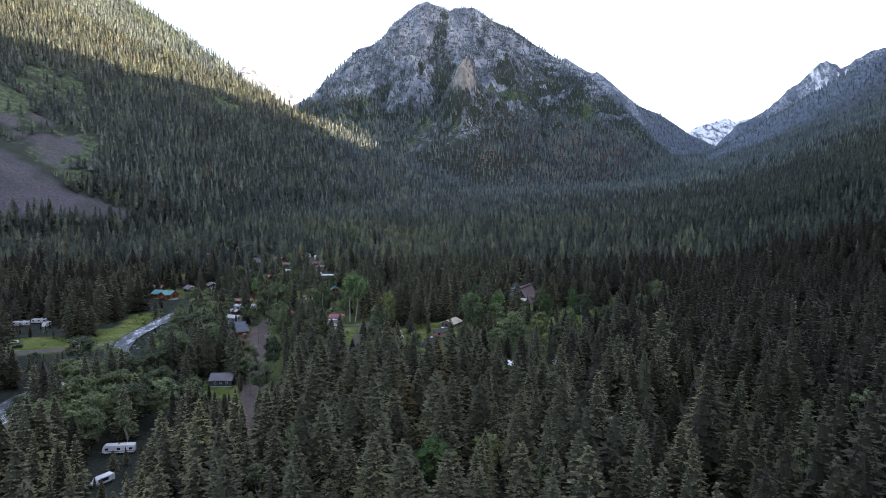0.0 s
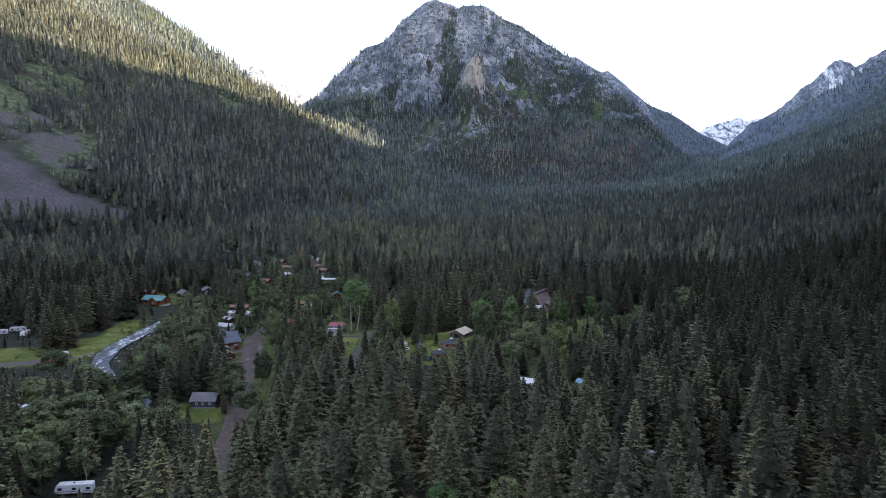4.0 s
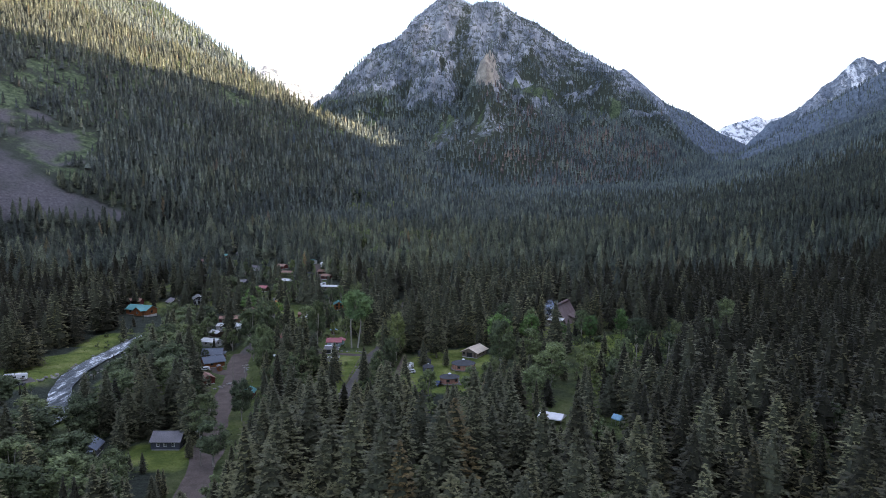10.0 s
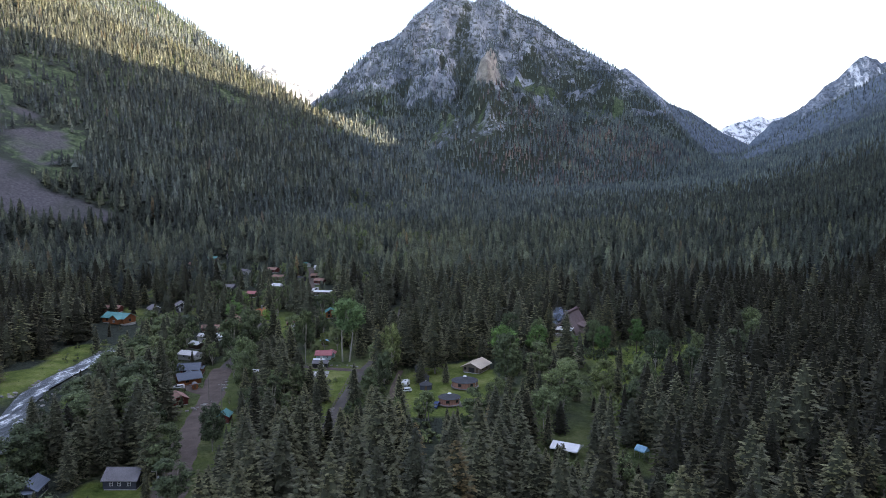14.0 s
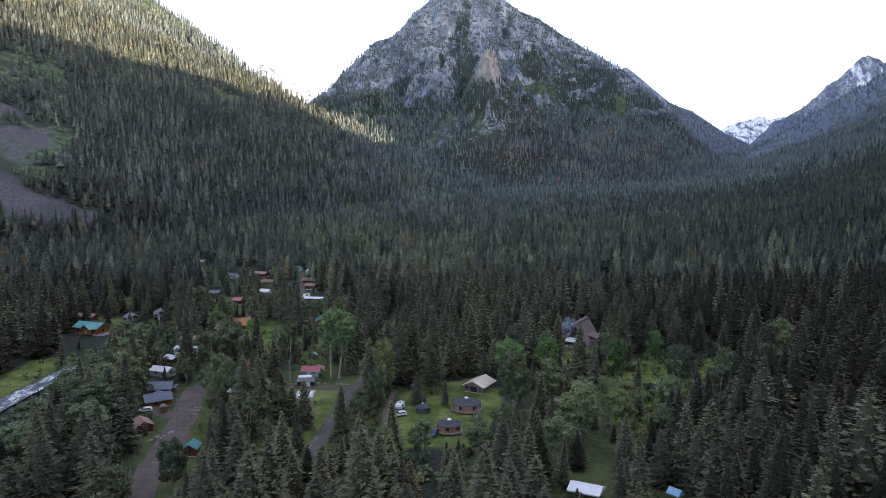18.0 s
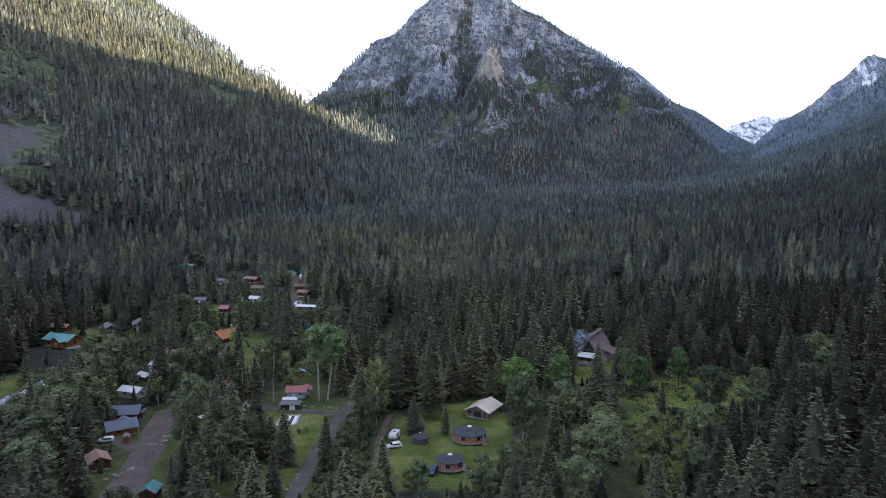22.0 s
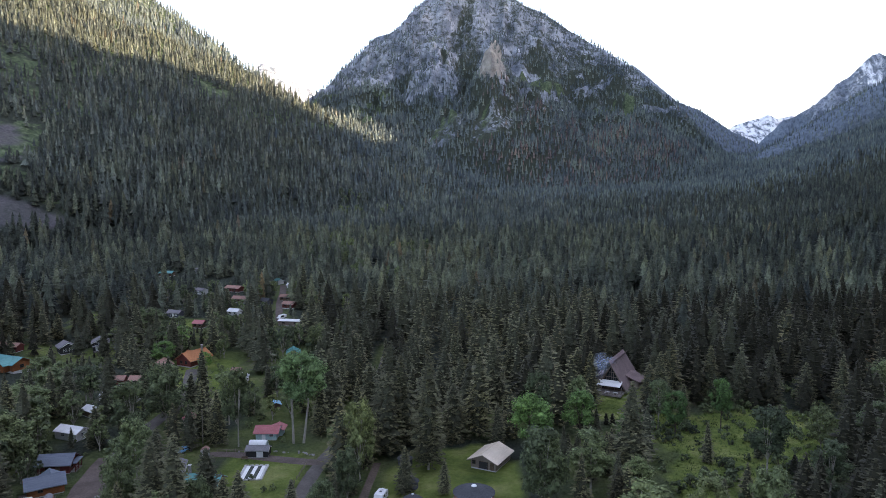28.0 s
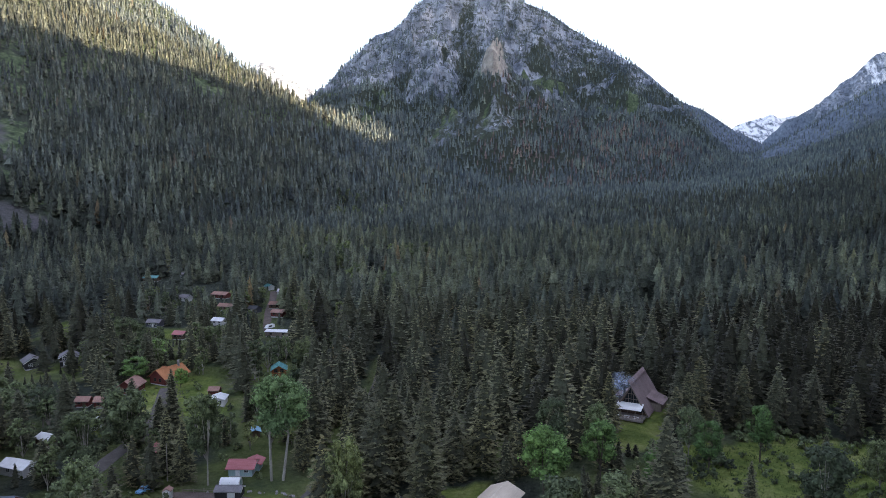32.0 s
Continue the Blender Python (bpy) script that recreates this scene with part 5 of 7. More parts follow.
    for k in range(3):
        tb = thing("picnic_table", m @ pose(-3.2 + 3.1 * k, -L - 5.1, 0.22), "white picnic table on the lodge terrace", "table", "picnic tables")
        part("tabletop", block((-0.9, 0.9, -0.38, 0.38, 0.70, 0.76)), WHITE_TRIM, tb)
        for s in (-1, 1):
            part("bench", block((-0.9, 0.9, s * 0.62 - 0.13, s * 0.62 + 0.13, 0.40, 0.45)), WHITE_TRIM, tb)
            part("leg", block((s * 0.6 - 0.04, s * 0.6 + 0.04, -0.66, 0.66, 0.34, 0.40), (s * 0.6 - 0.04, s * 0.6 + 0.04, -0.3, -0.2, 0, 0.7), (s * 0.6 - 0.04, s * 0.6 + 0.04, 0.2, 0.3, 0, 0.7), bevel=0), WHITE_TRIM, tb)
    BUILT.append((x, y, 12.0))
    BUILT.append((70.5, 452, 8.0))


lodge()

# thin smoke of a campfire beside the lodge
SMOKE, smoke_nt, smoke_b = material("campfire_smoke", 1.0, 0, 0.0)
smoke_b.inputs["Base Color"].default_value = (0.62, 0.72, 0.90, 1)
thin = ramp(smoke_nt, noise_tex(smoke_nt, 0.35, 4, 0.6), ((0.36, (0.0,) * 3), (0.72, (0.17,) * 3)))
smoke_nt.links.new(thin, smoke_b.inputs["Alpha"])
smoke_rng = random.Random(17)
smoke = thing("campfire_smoke", pose(66.5, 459.0, float(land(66.5, 459.0))), "thin blue smoke rising from a campfire beside the lodge", "smoke")
for k in range(4):
    for shell in (1.0, 0.74, 0.5, 0.28):
        bm = bmesh.new()
        bmesh.ops.create_icosphere(bm, subdivisions=3, radius=1.0)
        wide, tall = (1.4 + 0.95 * k) * shell, (2.1 + 0.4 * k) * shell
        for v in bm.verts:
            v.co *= 1 + 0.28 * noise.noise(v.co * 1.6 + Vector((k * 7.0, shell * 3, 0)))
            v.co = Vector((v.co.x * wide + 0.35 * k * k - 0.3, v.co.y * wide, v.co.z * tall + 2.2 + 2.7 * k))
        part("puff", bm, SMOKE, smoke)
fire_ring = thing("fire_ring", pose(66.5, 459.0, float(land(66.5, 459.0))), "round stone fire ring on the lodge lawn", "fire ring")
for k in range(9):
    bm = bmesh.new()
    bmesh.ops.create_icosphere(bm, subdivisions=1, radius=0.24)
    for v in bm.verts:
        v.co *= smoke_rng.uniform(0.8, 1.2)
    part("stone", bm, STONE, fire_ring, m=pose(0.8 * math.cos(k * 0.698), 0.8 * math.sin(k * 0.698), 0.08))
for k in range(3):
    part("log", rod((-0.4 * math.cos(k * 2.1), -0.4 * math.sin(k * 2.1), 0.05), (0.1 * math.cos(k * 2.1), 0.1 * math.sin(k * 2.1), 0.45), 0.07, sides=7), BROWN_WOOD, fire_ring)

# ---- lawn with the black shed and the courts ----
house(-45.2, 397.2, 90, 4.4, 8.0, 2.3, 1.0, BLACK_WALL, GREY_ROOF, "black shed with white double doors beside the lawn", "shed", over=0.35, category="shed",
      windows=(), doors=(("-x", -1.6, 0.95, 2.0), ("-x", -0.6, 0.95, 2.0)))
bench = thing("bench", pose(-48.4, 394.2, float(land(-48.4, 394.2))), "brown wooden bench against the black shed", "bench")
part("seat", block((-0.9, 0.9, -0.25, 0.25, 0.40, 0.46)), BROWN_WOOD, bench)
part("backrest", block((-0.9, 0.9, 0.2, 0.26, 0.5, 0.9)), BROWN_WOOD, bench)
for s in (-0.75, 0.75):
    part("leg", block((s - 0.05, s + 0.05, -0.22, 0.24, -0.05, 0.41), bevel=0), BROWN_WOOD, bench)

GREEN_LANE = surface("dark_green_playing_lane", (0.030, 0.036, 0.030), (0.06, 0.07, 0.06), 1.5, 0.8, 0.1, 0.01)
court = thing("shuffleboard_court", pose(-43.3, 384.6, float(land(-43.3, 384.6)) + 0.05, 0, 0, 3), "concrete shuffleboard court with two dark lanes", "court")
part("pad", block((-3.4, 3.4, -5.0, 5.0, -0.5, 0.10)), CONCRETE, court)
for k in range(3):
    part("white_strip", block((-2.55 + 2.06 * k, -1.57 + 2.06 * k, -4.3, 4.3, 0.104, 0.13), bevel=0), WHITE_TRIM, court, "white painted strip")
for k in range(2):
    part("lane", block((-1.55 + 2.06 * k, -0.51 + 2.06 * k, -4.3, 4.3, 0.104, 0.125), bevel=0), GREEN_LANE, court, "dark green lane")
for sx in (-3.15, 3.15):
    part("kerb", block((sx - 0.15, sx + 0.15, -5.0, 5.0, 0.1, 0.35)), CONCRETE, court)
for sy in (-4.8, 4.8):
    for k in range(5):
        part("kerb_block", block((-2.7 + 1.35 * k - 0.45, -2.7 + 1.35 * k + 0.45, sy - 0.14, sy + 0.14, 0.1, 0.34)), CONCRETE, court)

house(-46.0, 412.0, 90, 7.0, 8.0, 2.6, 1.5, PALE_TEAL, PINK_METAL, "pale teal cottage with a faded red metal roof", "cottage", over=0.8, ribs=16, windows=(("-x", -2, 1.1, 1.0), ("-y", 1.0, 1.2, 1.1)),
      doors=(("-x", 1.0, 0.9, 2.0),), wing=(2.8, -3.2, 90, 4.5, 4.5, 2.3, 0.9))
tent = thing("arched_tent", pose(-46.8, 403.4, float(land(-46.8, 403.4)), 0, 0, 90), "small white arched garden tent behind the black shed", "tent")
part("cover", prism([(1.7 * math.cos(a), 2.3 * math.sin(a)) for a in np.linspace(0, math.pi, 13)] + [(-1.62, 0.0), (1.62, 0.0)][:0], -2.6, 2.6), WHITE_FABRIC, tent, "white fabric cover")
for yy in (-2.5, 0, 2.5):
    for s in (-1, 1):
        part("hoop", rod((s * 1.72, yy, -0.1), (s * 1.25, yy, 1.62), 0.04, sides=6), METAL, tent)
part("flap", block((-0.6, 0.6, -2.66, -2.58, 0, 1.8)), PALE_TEAL, tent)
house(-50.5, 440.0, 20, 3.6, 4.6, 2.2, 0.8, BROWN_WOOD, BLUE_TARP, "little brown hut under a light blue sheet", "hut", over=0.5, category="hut")
house(-60.3, 396.0, 5, 2.3, 2.3, 2.5, 0.6, WHITE_WALL, ROSE_SHAKE, "narrow white pump house by the lawn", "pump_house", over=0.2, category="shed", doors=(("-y", 0, 0.9, 1.9, GREY_WOOD, "grey door"),))
house(-63.9, 384.4, 12, 5.2, 6.4, 2.4, 1.2, WHITE_WALL, GREY_ROOF, "white garage with a grey roof beside the firs", "garage", over=0.35, category="garage", doors=(("-y", 0, 2.6, 2.1),), windows=(("+x", 0, 1.0, 0.9),))
house(-54.0, 373.5, 86, 7.0, 14.0, 2.6, 1.9, BROWN_WOOD, TEAL_METAL, "brown house with a teal metal roof among firs", "house", over=0.6, ribs=22, windows=(("-x", -3, 1.2, 1.1), ("-x", 2.5, 1.2, 1.1), ("-y", 0, 1.0, 1.0)), clear=0.35, chimney=(1.0, 3.0, 6.0))
car(-71.4, 387.2, 50, PAINT_WHITE, "white pickup truck on the gravel by the garage", "pickup", 5.6, 1.95, "pickup_truck", "truck")
car(-67.8, 400.0, 65, PAINT_SKY, "light blue car parked at the wood's edge")
house(-73.2, 422.0, 30, 6.0, 7.5, 2.5, 1.7, BROWN_WOOD, PINK_METAL, "cabin with a faded red roof behind firs", "cabin", over=0.5, ribs=14, windows=(("-y", 0.8, 1.0, 1.0),), clear=0.5)

# ---- the gravel road and the log cabins ----
house(-93.5, 372.8, -56, 7.5, 10.5, 2.7, 2.2, LOGS, SLATE_ROOF, "orange log cabin with a blue-grey metal roof", "log_cabin", over=0.7, ribs=22, windows=(("-y", -1.6, 1.1, 1.1), ("-y", 1.6, 1.1, 1.1), ("-x", 2, 1.1, 1.0), ("+x", -1.5, 1.1, 1.0)),
      doors=(("-x", -1.5, 0.95, 2.0, BROWN_WOOD, "brown board door"),), wing=(-3.2, 2.0, -90, 5.5, 6.5, 2.4, 1.6), group="log cabins")
house(-98.0, 387.0, 98, 8.0, 10.5, 2.9, 2.2, RED_WOOD, SLATE_ROOF, "dark red cabin with a blue-grey metal roof", "log_cabin", over=0.7, ribs=22, windows=(("-y", -1.6, 1.1, 1.1), ("-y", 1.6, 1.1, 1.1), ("-x", 2, 1.1, 1.0)),
      doors=(("-x", -1.5, 0.95, 2.0, BROWN_WOOD, "brown board door"),), porch=(1, 1.8, 6), group="log cabins")
barrel = thing("barrel_sauna", pose(-88.3, 365.2, float(land(-88.3, 365.2)) + 0.15, 0, 0, 25), "orange wooden barrel sauna with a tarred top", "sauna")
ring = [(1.15 * math.cos(a), 1.15 + 1.15 * math.sin(a)) for a in np.linspace(0, 2 * math.pi, 21)[:-1]]
part("staves", prism(ring, -1.6, 1.6), LOGS, barrel)
part("cover", prism([(1.2 * math.cos(a), 1.15 + 1.2 * math.sin(a)) for a in np.linspace(0.6, math.pi - 0.6, 9)] + [(1.17 * math.cos(a), 1.15 + 1.17 * math.sin(a)) for a in np.linspace(math.pi - 0.6, 0.6, 9)], -1.75, 1.75), GREY_ROOF, barrel, "grey roofing felt")
for yy in (-1.2, 1.2):
    part("band", prism([(1.18 * math.cos(a), 1.15 + 1.18 * math.sin(a)) for a in np.linspace(0, 2 * math.pi, 21)[:-1]], yy - 0.04, yy + 0.04), METAL, barrel)
    part("cradle", block((-1.0, 1.0, yy - 0.1, yy + 0.1, -0.25, 0.22)), BROWN_WOOD, barrel)
part("door", block((-0.35, 0.35, -1.66, -1.58, 0.4, 1.9)), BROWN_WOOD, barrel)
car(-94.6, 365.2, 15, PAINT_WHITE, "white car parked before the log cabin")
house(-87.5, 346.0, 35, 6.5, 8.5, 2.5, 1.7, RED_WOOD, ROSE_SHAKE, "weathered red cabin half hidden by trees", "cabin", over=0.5, windows=(("-y", 0, 1.2, 1.0), ("+x", 1.5, 1.1, 1.0)), doors=(("+x", -1.5, 0.9, 2.0),), clear=0.5)
house(-64.6, 326.0, 4, 4.6, 5.8, 2.4, 1.4, RED_WOOD, TEAL_METAL, "red-brown cabin with a teal metal roof by the road", "cabin", over=0.5, ribs=12, windows=(("-y", 0, 1.2, 1.0), ("-x", 1.5, 1.1, 1.0)), doors=(("-x", -1.5, 0.9, 2.0),))
house(-75.3, 277.2, 90, 6.4, 8.4, 2.5, 1.9, SLATE_WALL, GREY_ROOF, "slate-blue house with grey roof and three white windows", "house", size=1.0, over=0.5, windows=(("-x", -2.4, 0.7, 1.1), ("-x", 0.1, 0.7, 1.1), ("-x", 2.2, 0.7, 1.1), ("-y", 0, 0.9, 1.0)),
      doors=(("+y", 0, 0.9, 2.0),), clear=1.1)
house(-96.0, 271.0, 8, 6.2, 8.5, 2.8, 2.0, SLATE_WALL, SLATE_ROOF, "dark blue-grey house with a front porch", "house", over=0.5, windows=(("-y", -1.4, 1.0, 1.1), ("+x", 1, 1.0, 1.0)), doors=(("-y", 1.2, 0.9, 2.0),), porch=(1, 2.2, 5.6), clear=0.8)
house(-97.6, 301.0, 20, 4.0, 5.0, 2.3, 1.2, BROWN_WOOD, ROSE_SHAKE, "small brown cabin at the river wood", "cabin", over=0.4, clear=0.6)
house(-107.0, 411.5, 70, 6.5, 11.0, 2.6, 1.5, WHITE_WALL, WHITE_ROOF, "white cabin with a white metal roof in the trees", "cabin", over=0.5, ribs=18, windows=(("-y", 0, 1.2, 1.0), ("-x", 1.5, 1.1, 1.0)), clear=0.6)
house(-111.0, 432.0, 55, 5.0, 8.0, 2.4, 1.2, BROWN_WOOD, WHITE_ROOF, "brown shed with a white roof in the trees", "shed", over=0.4, clear=0.5, category="shed")


def pole(x, y, height, arms, label, lean=0.0, lamp=False):
    ob = thing("utility_pole", pose(x, y, float(land(x, y)), lean, 0, 15), label, "pole")
    part("shaft", rod((0, 0, -0.8), (0, 0, height), 0.17, 0.11, 10), POLE_WOOD, ob)
    for k in range(arms):
        z = height - 0.5 - 0.9 * k
        arm = part("crossarm", block((-1.2, 1.2, -0.16, -0.05, z - 0.07, z + 0.07), bevel=0.01), POLE_WOOD, ob)
        for px in (-1.05, -0.5, 0.5, 1.05):
            part("insulator", rod((px, -0.1, z + 0.05), (px, -0.1, z + 0.28), 0.06, 0.04, 6), WHITE_TRIM, arm)
    if arms:
        part("transformer", rod((0.32, -0.1, height - 2.6), (0.32, -0.1, height - 1.7), 0.24, sides=12), METAL, ob)
    if lamp:
        a = part("lamp_arm", rod((0, 0, height - 0.4), (1.3, 0, height - 0.1), 0.04, sides=6), METAL, ob)
        part("lamp_head", block((1.15, 1.7, -0.14, 0.14, height - 0.2, height - 0.05)), METAL, a)
    return ob


pole(-77.7, 349.8, 9.5, 0, "plain wooden pole at the gravel road")
pole(-70.3, 299.6, 8.0, 0, "pale leaning wooden pole stub at the roadside", 4)
pole(-60.8, 262.5, 10.5, 1, "wooden utility pole with a crossarm and transformer")
pole(-64.6, 406.5, 10.5, 0, "tall pale wooden pole behind the lawn")
pole(3.0, 323.0, 6.5, 0, "thin pale pole in the rough grass by the round tents")
pole(-93.1, 456.0, 9.5, 0, "grey street lamp pole at the turning place", lamp=True)
pole(-70.0, 340.5, 9.0, 1, "wooden utility pole with a crossarm by firs")


# ---- village beyond: houses round the paved turning place ----
house(-98.6, 494.3, -26, 8.5, 12.5, 2.9, 2.9, RED_WOOD, ORANGE_SHAKE, "red-brown house with an orange shingled roof and dormer", "house", size=0.92, over=0.8, windows=(("-y", -1.5, 1.2, 1.2), ("-y", 1.5, 1.2, 1.2), ("-x", 3.0, 1.2, 1.1), ("-x", -3.0, 1.2, 1.1)),
      doors=(("-x", 0, 1.0, 2.0),), chimney=(0.6, 4.0, 7.5), dormer=(-1, 0.0, 4.2, 3.2), clear=1.2)
house(-108.0, 481.5, 0, 7.0, 9.5, 2.8, 2.4, RED_WOOD, ROSE_SHAKE, "red-brown house with a faded shingled roof", "house", size=0.92, over=0.7, windows=(("-y", 0, 1.2, 1.2), ("+x", 2.0, 1.2, 1.1), ("-x", 2.0, 1.2, 1.1)), doors=(("+x", -1.5, 1.0, 2.0),), clear=1.1)
house(-117.6, 466.2, 92, 4.4, 5.4, 2.3, 1.3, RED_WOOD, ROSE_SHAKE, "small red cabin with a faded shingled roof", "cabin", over=0.5, windows=(("-x", 1.2, 0.9, 0.9),), doors=(("-x", -1.0, 0.85, 1.9),), group="red cabins")
house(-110.6, 465.6, 92, 4.8, 5.8, 2.5, 1.4, RED_WOOD, ROSE_SHAKE, "red cabin with a faded shingled roof and small windows", "cabin", over=0.5, windows=(("-x", 1.2, 0.9, 0.9), ("-x", 0, 0.9, 0.9)), doors=(("-x", -1.6, 0.85, 1.9),), group="red cabins")
house(-108.5, 447.0, 84, 5.2, 13.5, 2.6, 0.9, WHITE_WALL, WHITE_ROOF, "long white mobile home with a white roof", "mobile_home", size=0.95, over=0.4, ribs=24, windows=(("-x", -4, 1.2, 0.9), ("-x", 0, 1.2, 0.9), ("-x", 4, 1.2, 0.9)), doors=(("-x", 2, 0.9, 2.0),), clear=0.6)
house(-71.0, 468.5, 6, 6.4, 7.5, 2.6, 1.0, WHITE_WALL, WHITE_ROOF, "white cabin with a white metal roof near the lawn", "cabin", over=0.4, ribs=12, windows=(("-y", 1.3, 1.1, 1.0),), doors=(("-y", -1.3, 0.9, 2.0),), clear=0.8)
house(-75.5, 478.0, 90, 4.0, 4.5, 2.3, 1.1, RED_WOOD, ROSE_SHAKE, "little shed with a faded red-brown roof", "shed", over=0.4, category="shed", clear=0.7)
house(-57.0, 500.0, 12, 6.8, 8.5, 3.8, 2.0, LOGS, TEAL_METAL, "two-storey log house with a teal metal roof", "house", over=0.6, ribs=14, windows=(("-y", -1.5, 1.2, 1.2, 2.4), ("-y", 1.5, 1.2, 1.2, 2.4), ("-y", -1.5, 1.2, 1.1, 0.6)), doors=(("-y", 1.5, 0.9, 2.0),), clear=0.9)
house(-149.0, 515.0, 25, 8.0, 9.0, 4.4, 2.0, BLACK_WALL, GREY_ROOF, "dark two-storey house with white windows and a deck", "house", over=0.7, windows=(("-y", -1.8, 1.4, 1.3, 2.7), ("-y", 1.8, 1.4, 1.3, 2.7), ("-y", 1.8, 1.4, 1.3, 0.6)), doors=(("-y", -1.8, 1.0, 2.0),), porch=(1, 2.4, 7.6), clear=0.9)
house(-166.5, 518.0, 40, 8.0, 9.5, 3.4, 2.4, BLACK_WALL, GREY_ROOF, "dark house with a gabled front among pines", "house", over=0.7, windows=(("-y", -1.5, 1.2, 1.2), ("-y", 1.5, 1.2, 1.2)), clear=0.7)
house(-173.5, 486.5, 68, 9.0, 17.0, 3.2, 2.2, LOGS, TEAL_METAL, "long lodge with a teal metal roof above the river", "river_lodge", size=0.92, over=0.8, ribs=26, windows=(("-x", -5, 1.5, 1.3), ("-x", 0, 1.5, 1.3), ("-x", 5, 1.5, 1.3), ("-y", 0, 1.5, 1.3)), doors=(("-x", -2.5, 1.0, 2.0),),
      wing=(-4.5, -3.5, -90, 6.0, 5.5, 3.2, 2.0), clear=0.8)
house(-189.0, 513.0, 80, 5.5, 12.0, 2.8, 1.4, RED_WOOD, ROSE_SHAKE, "long red cabin behind the river lodge", "cabin", over=0.5, windows=(("-x", -3, 1.1, 1.0), ("-x", 3, 1.1, 1.0)), clear=0.6)
car(-79.6, 575.0, 60, PAINT_WHITE, "white van parked on the village road", "van", 5.6, 2.0, "van", "van")
house(-71.5, 560.5, 82, 5.5, 15.0, 2.6, 0.8, GREY_WOOD, WHITE_ROOF, "long open shed with a pale metal roof", "long_shed", over=0.4, ribs=20, category="shed", windows=(("-x", -4, 1.2, 0.9), ("-x", 4, 1.2, 0.9)))
for x, y, a, w, l, wall, roof, lab in (
        (-118, 557, 75, 5.5, 7.0, BROWN_WOOD, PINK_METAL, "brown cabin with a faded red roof"), (-80.5, 599, 70, 5.5, 9.0, RED_WOOD, ROSE_SHAKE, "red cabin with a rose-brown roof"),
        (-87.5, 621, 80, 5.5, 8.0, BROWN_WOOD, ROSE_SHAKE, "brown cabin with a rose-brown roof"), (-97, 611, 60, 6.0, 7.5, SLATE_WALL, DARK_ROOF, "dark blue cabin with a dark roof"),
        (-128, 651, 70, 8.0, 13.0, RED_WOOD, ROSE_SHAKE, "large red house with a brown roof"), (-191, 699, 85, 7.0, 12.0, BROWN_WOOD, TEAL_METAL, "brown house with a teal metal roof"),
        (-177, 713, 85, 7.0, 12.0, SLATE_WALL, GREY_ROOF, "grey house with a pale grey roof"), (-105, 676, 40, 5.5, 7.0, WHITE_WALL, TEAL_METAL, "white cabin with a bright teal roof"),
        (-140, 581, 80, 6.0, 9.0, SLATE_WALL, GREY_ROOF, "slate-grey cabin with a grey roof"), (-114.5, 618, 75, 6.0, 11.0, GREY_WOOD, ROSE_SHAKE, "weathered house with a tan roof"),
        (-255, 719, 85, 6.0, 10.0, GREY_WOOD, GREY_ROOF, "weathered house at the back field"), (-197, 671, 80, 6.0, 12.0, GREY_WOOD, ROSE_SHAKE, "long weathered house with a pinkish roof"),
        (-83, 637, 75, 5.5, 10.0, GREY_WOOD, GREY_ROOF, "grey cabin beside the village road"), (-146, 640, 60, 6.0, 9.0, WHITE_WALL, GREY_ROOF, "white cabin with a grey roof"),
        (-160, 610, 75, 6.0, 9.0, BROWN_WOOD, GREY_ROOF, "brown cabin with a grey roof"), (-108, 584, 70, 5.0, 8.0, WHITE_WALL, WHITE_ROOF, "white cabin with a white roof"),
        (-40, 585, 80, 5.0, 7.0, WHITE_WALL, GREY_ROOF, "white cabin in the fir wood"), (-92, 660, 75, 5.0, 8.0, WHITE_WALL, WHITE_ROOF, "white mobile home in the village")):
    house(x, y, a, w, l, 2.6, 1.5, wall, roof, lab + " in the far village", "village_house", over=0.5, windows=(("-x", -l * 0.25, 1.1, 1.0), ("-x", l * 0.25, 1.1, 1.0)), doors=(("-x", 0, 0.9, 2.0),), group="far village houses", clear=0.45)

# ---- the far river bank ----
house(-189.5, 386.0, 22, 7.5, 8.5, 3.6, 1.9, RED_WOOD, ROSE_SHAKE, "barn-red house with a faded roof on the far bank", "house", over=0.5, windows=(("-y", -1.6, 1.0, 1.2), ("-y", 1.6, 1.0, 1.2), ("-y", 0, 0.9, 0.9, 2.6)), doors=(("-y", 0, 0.9, 2.0),), clear=1.2)
house(-221.0, 430.0, 20, 5.0, 6.0, 2.4, 1.5, BROWN_WOOD, ROSE_SHAKE, "small brown cabin under pines on the far bank", "cabin", over=0.6, doors=(("-y", 0, 0.9, 2.0),), windows=(("-y", 1.4, 0.8, 0.9),), clear=1.3)
trailer(-166.0, 349.5, 17, 8.6, "long white travel trailer on the river parking place")
car(-166.5, 341.8, 12, PAINT_RED, "red pickup truck in front of the trailer", "pickup", 5.6, 1.95, "pickup_truck", "truck")
car(-160.2, 341.6, 20, PAINT_DARK, "dark pickup truck in front of the trailer", "pickup", 5.6, 1.95, "pickup_truck", "truck")
car(-195.0, 345.5, 10, PAINT_DARK, "dark car parked by the road on the far bank")
trailer(-225.0, 402.0, 8, 9.0, "white camping trailer beside the red house")
trailer(-219.0, 410.0, 12, 8.0, "white camping trailer among the pines")
trailer(-209.0, 399.0, 95, 7.0, "white camping trailer under the pines")
car(-203.0, 356.0, 15, PAINT_WHITE, "white car parked on the grass of the far bank")

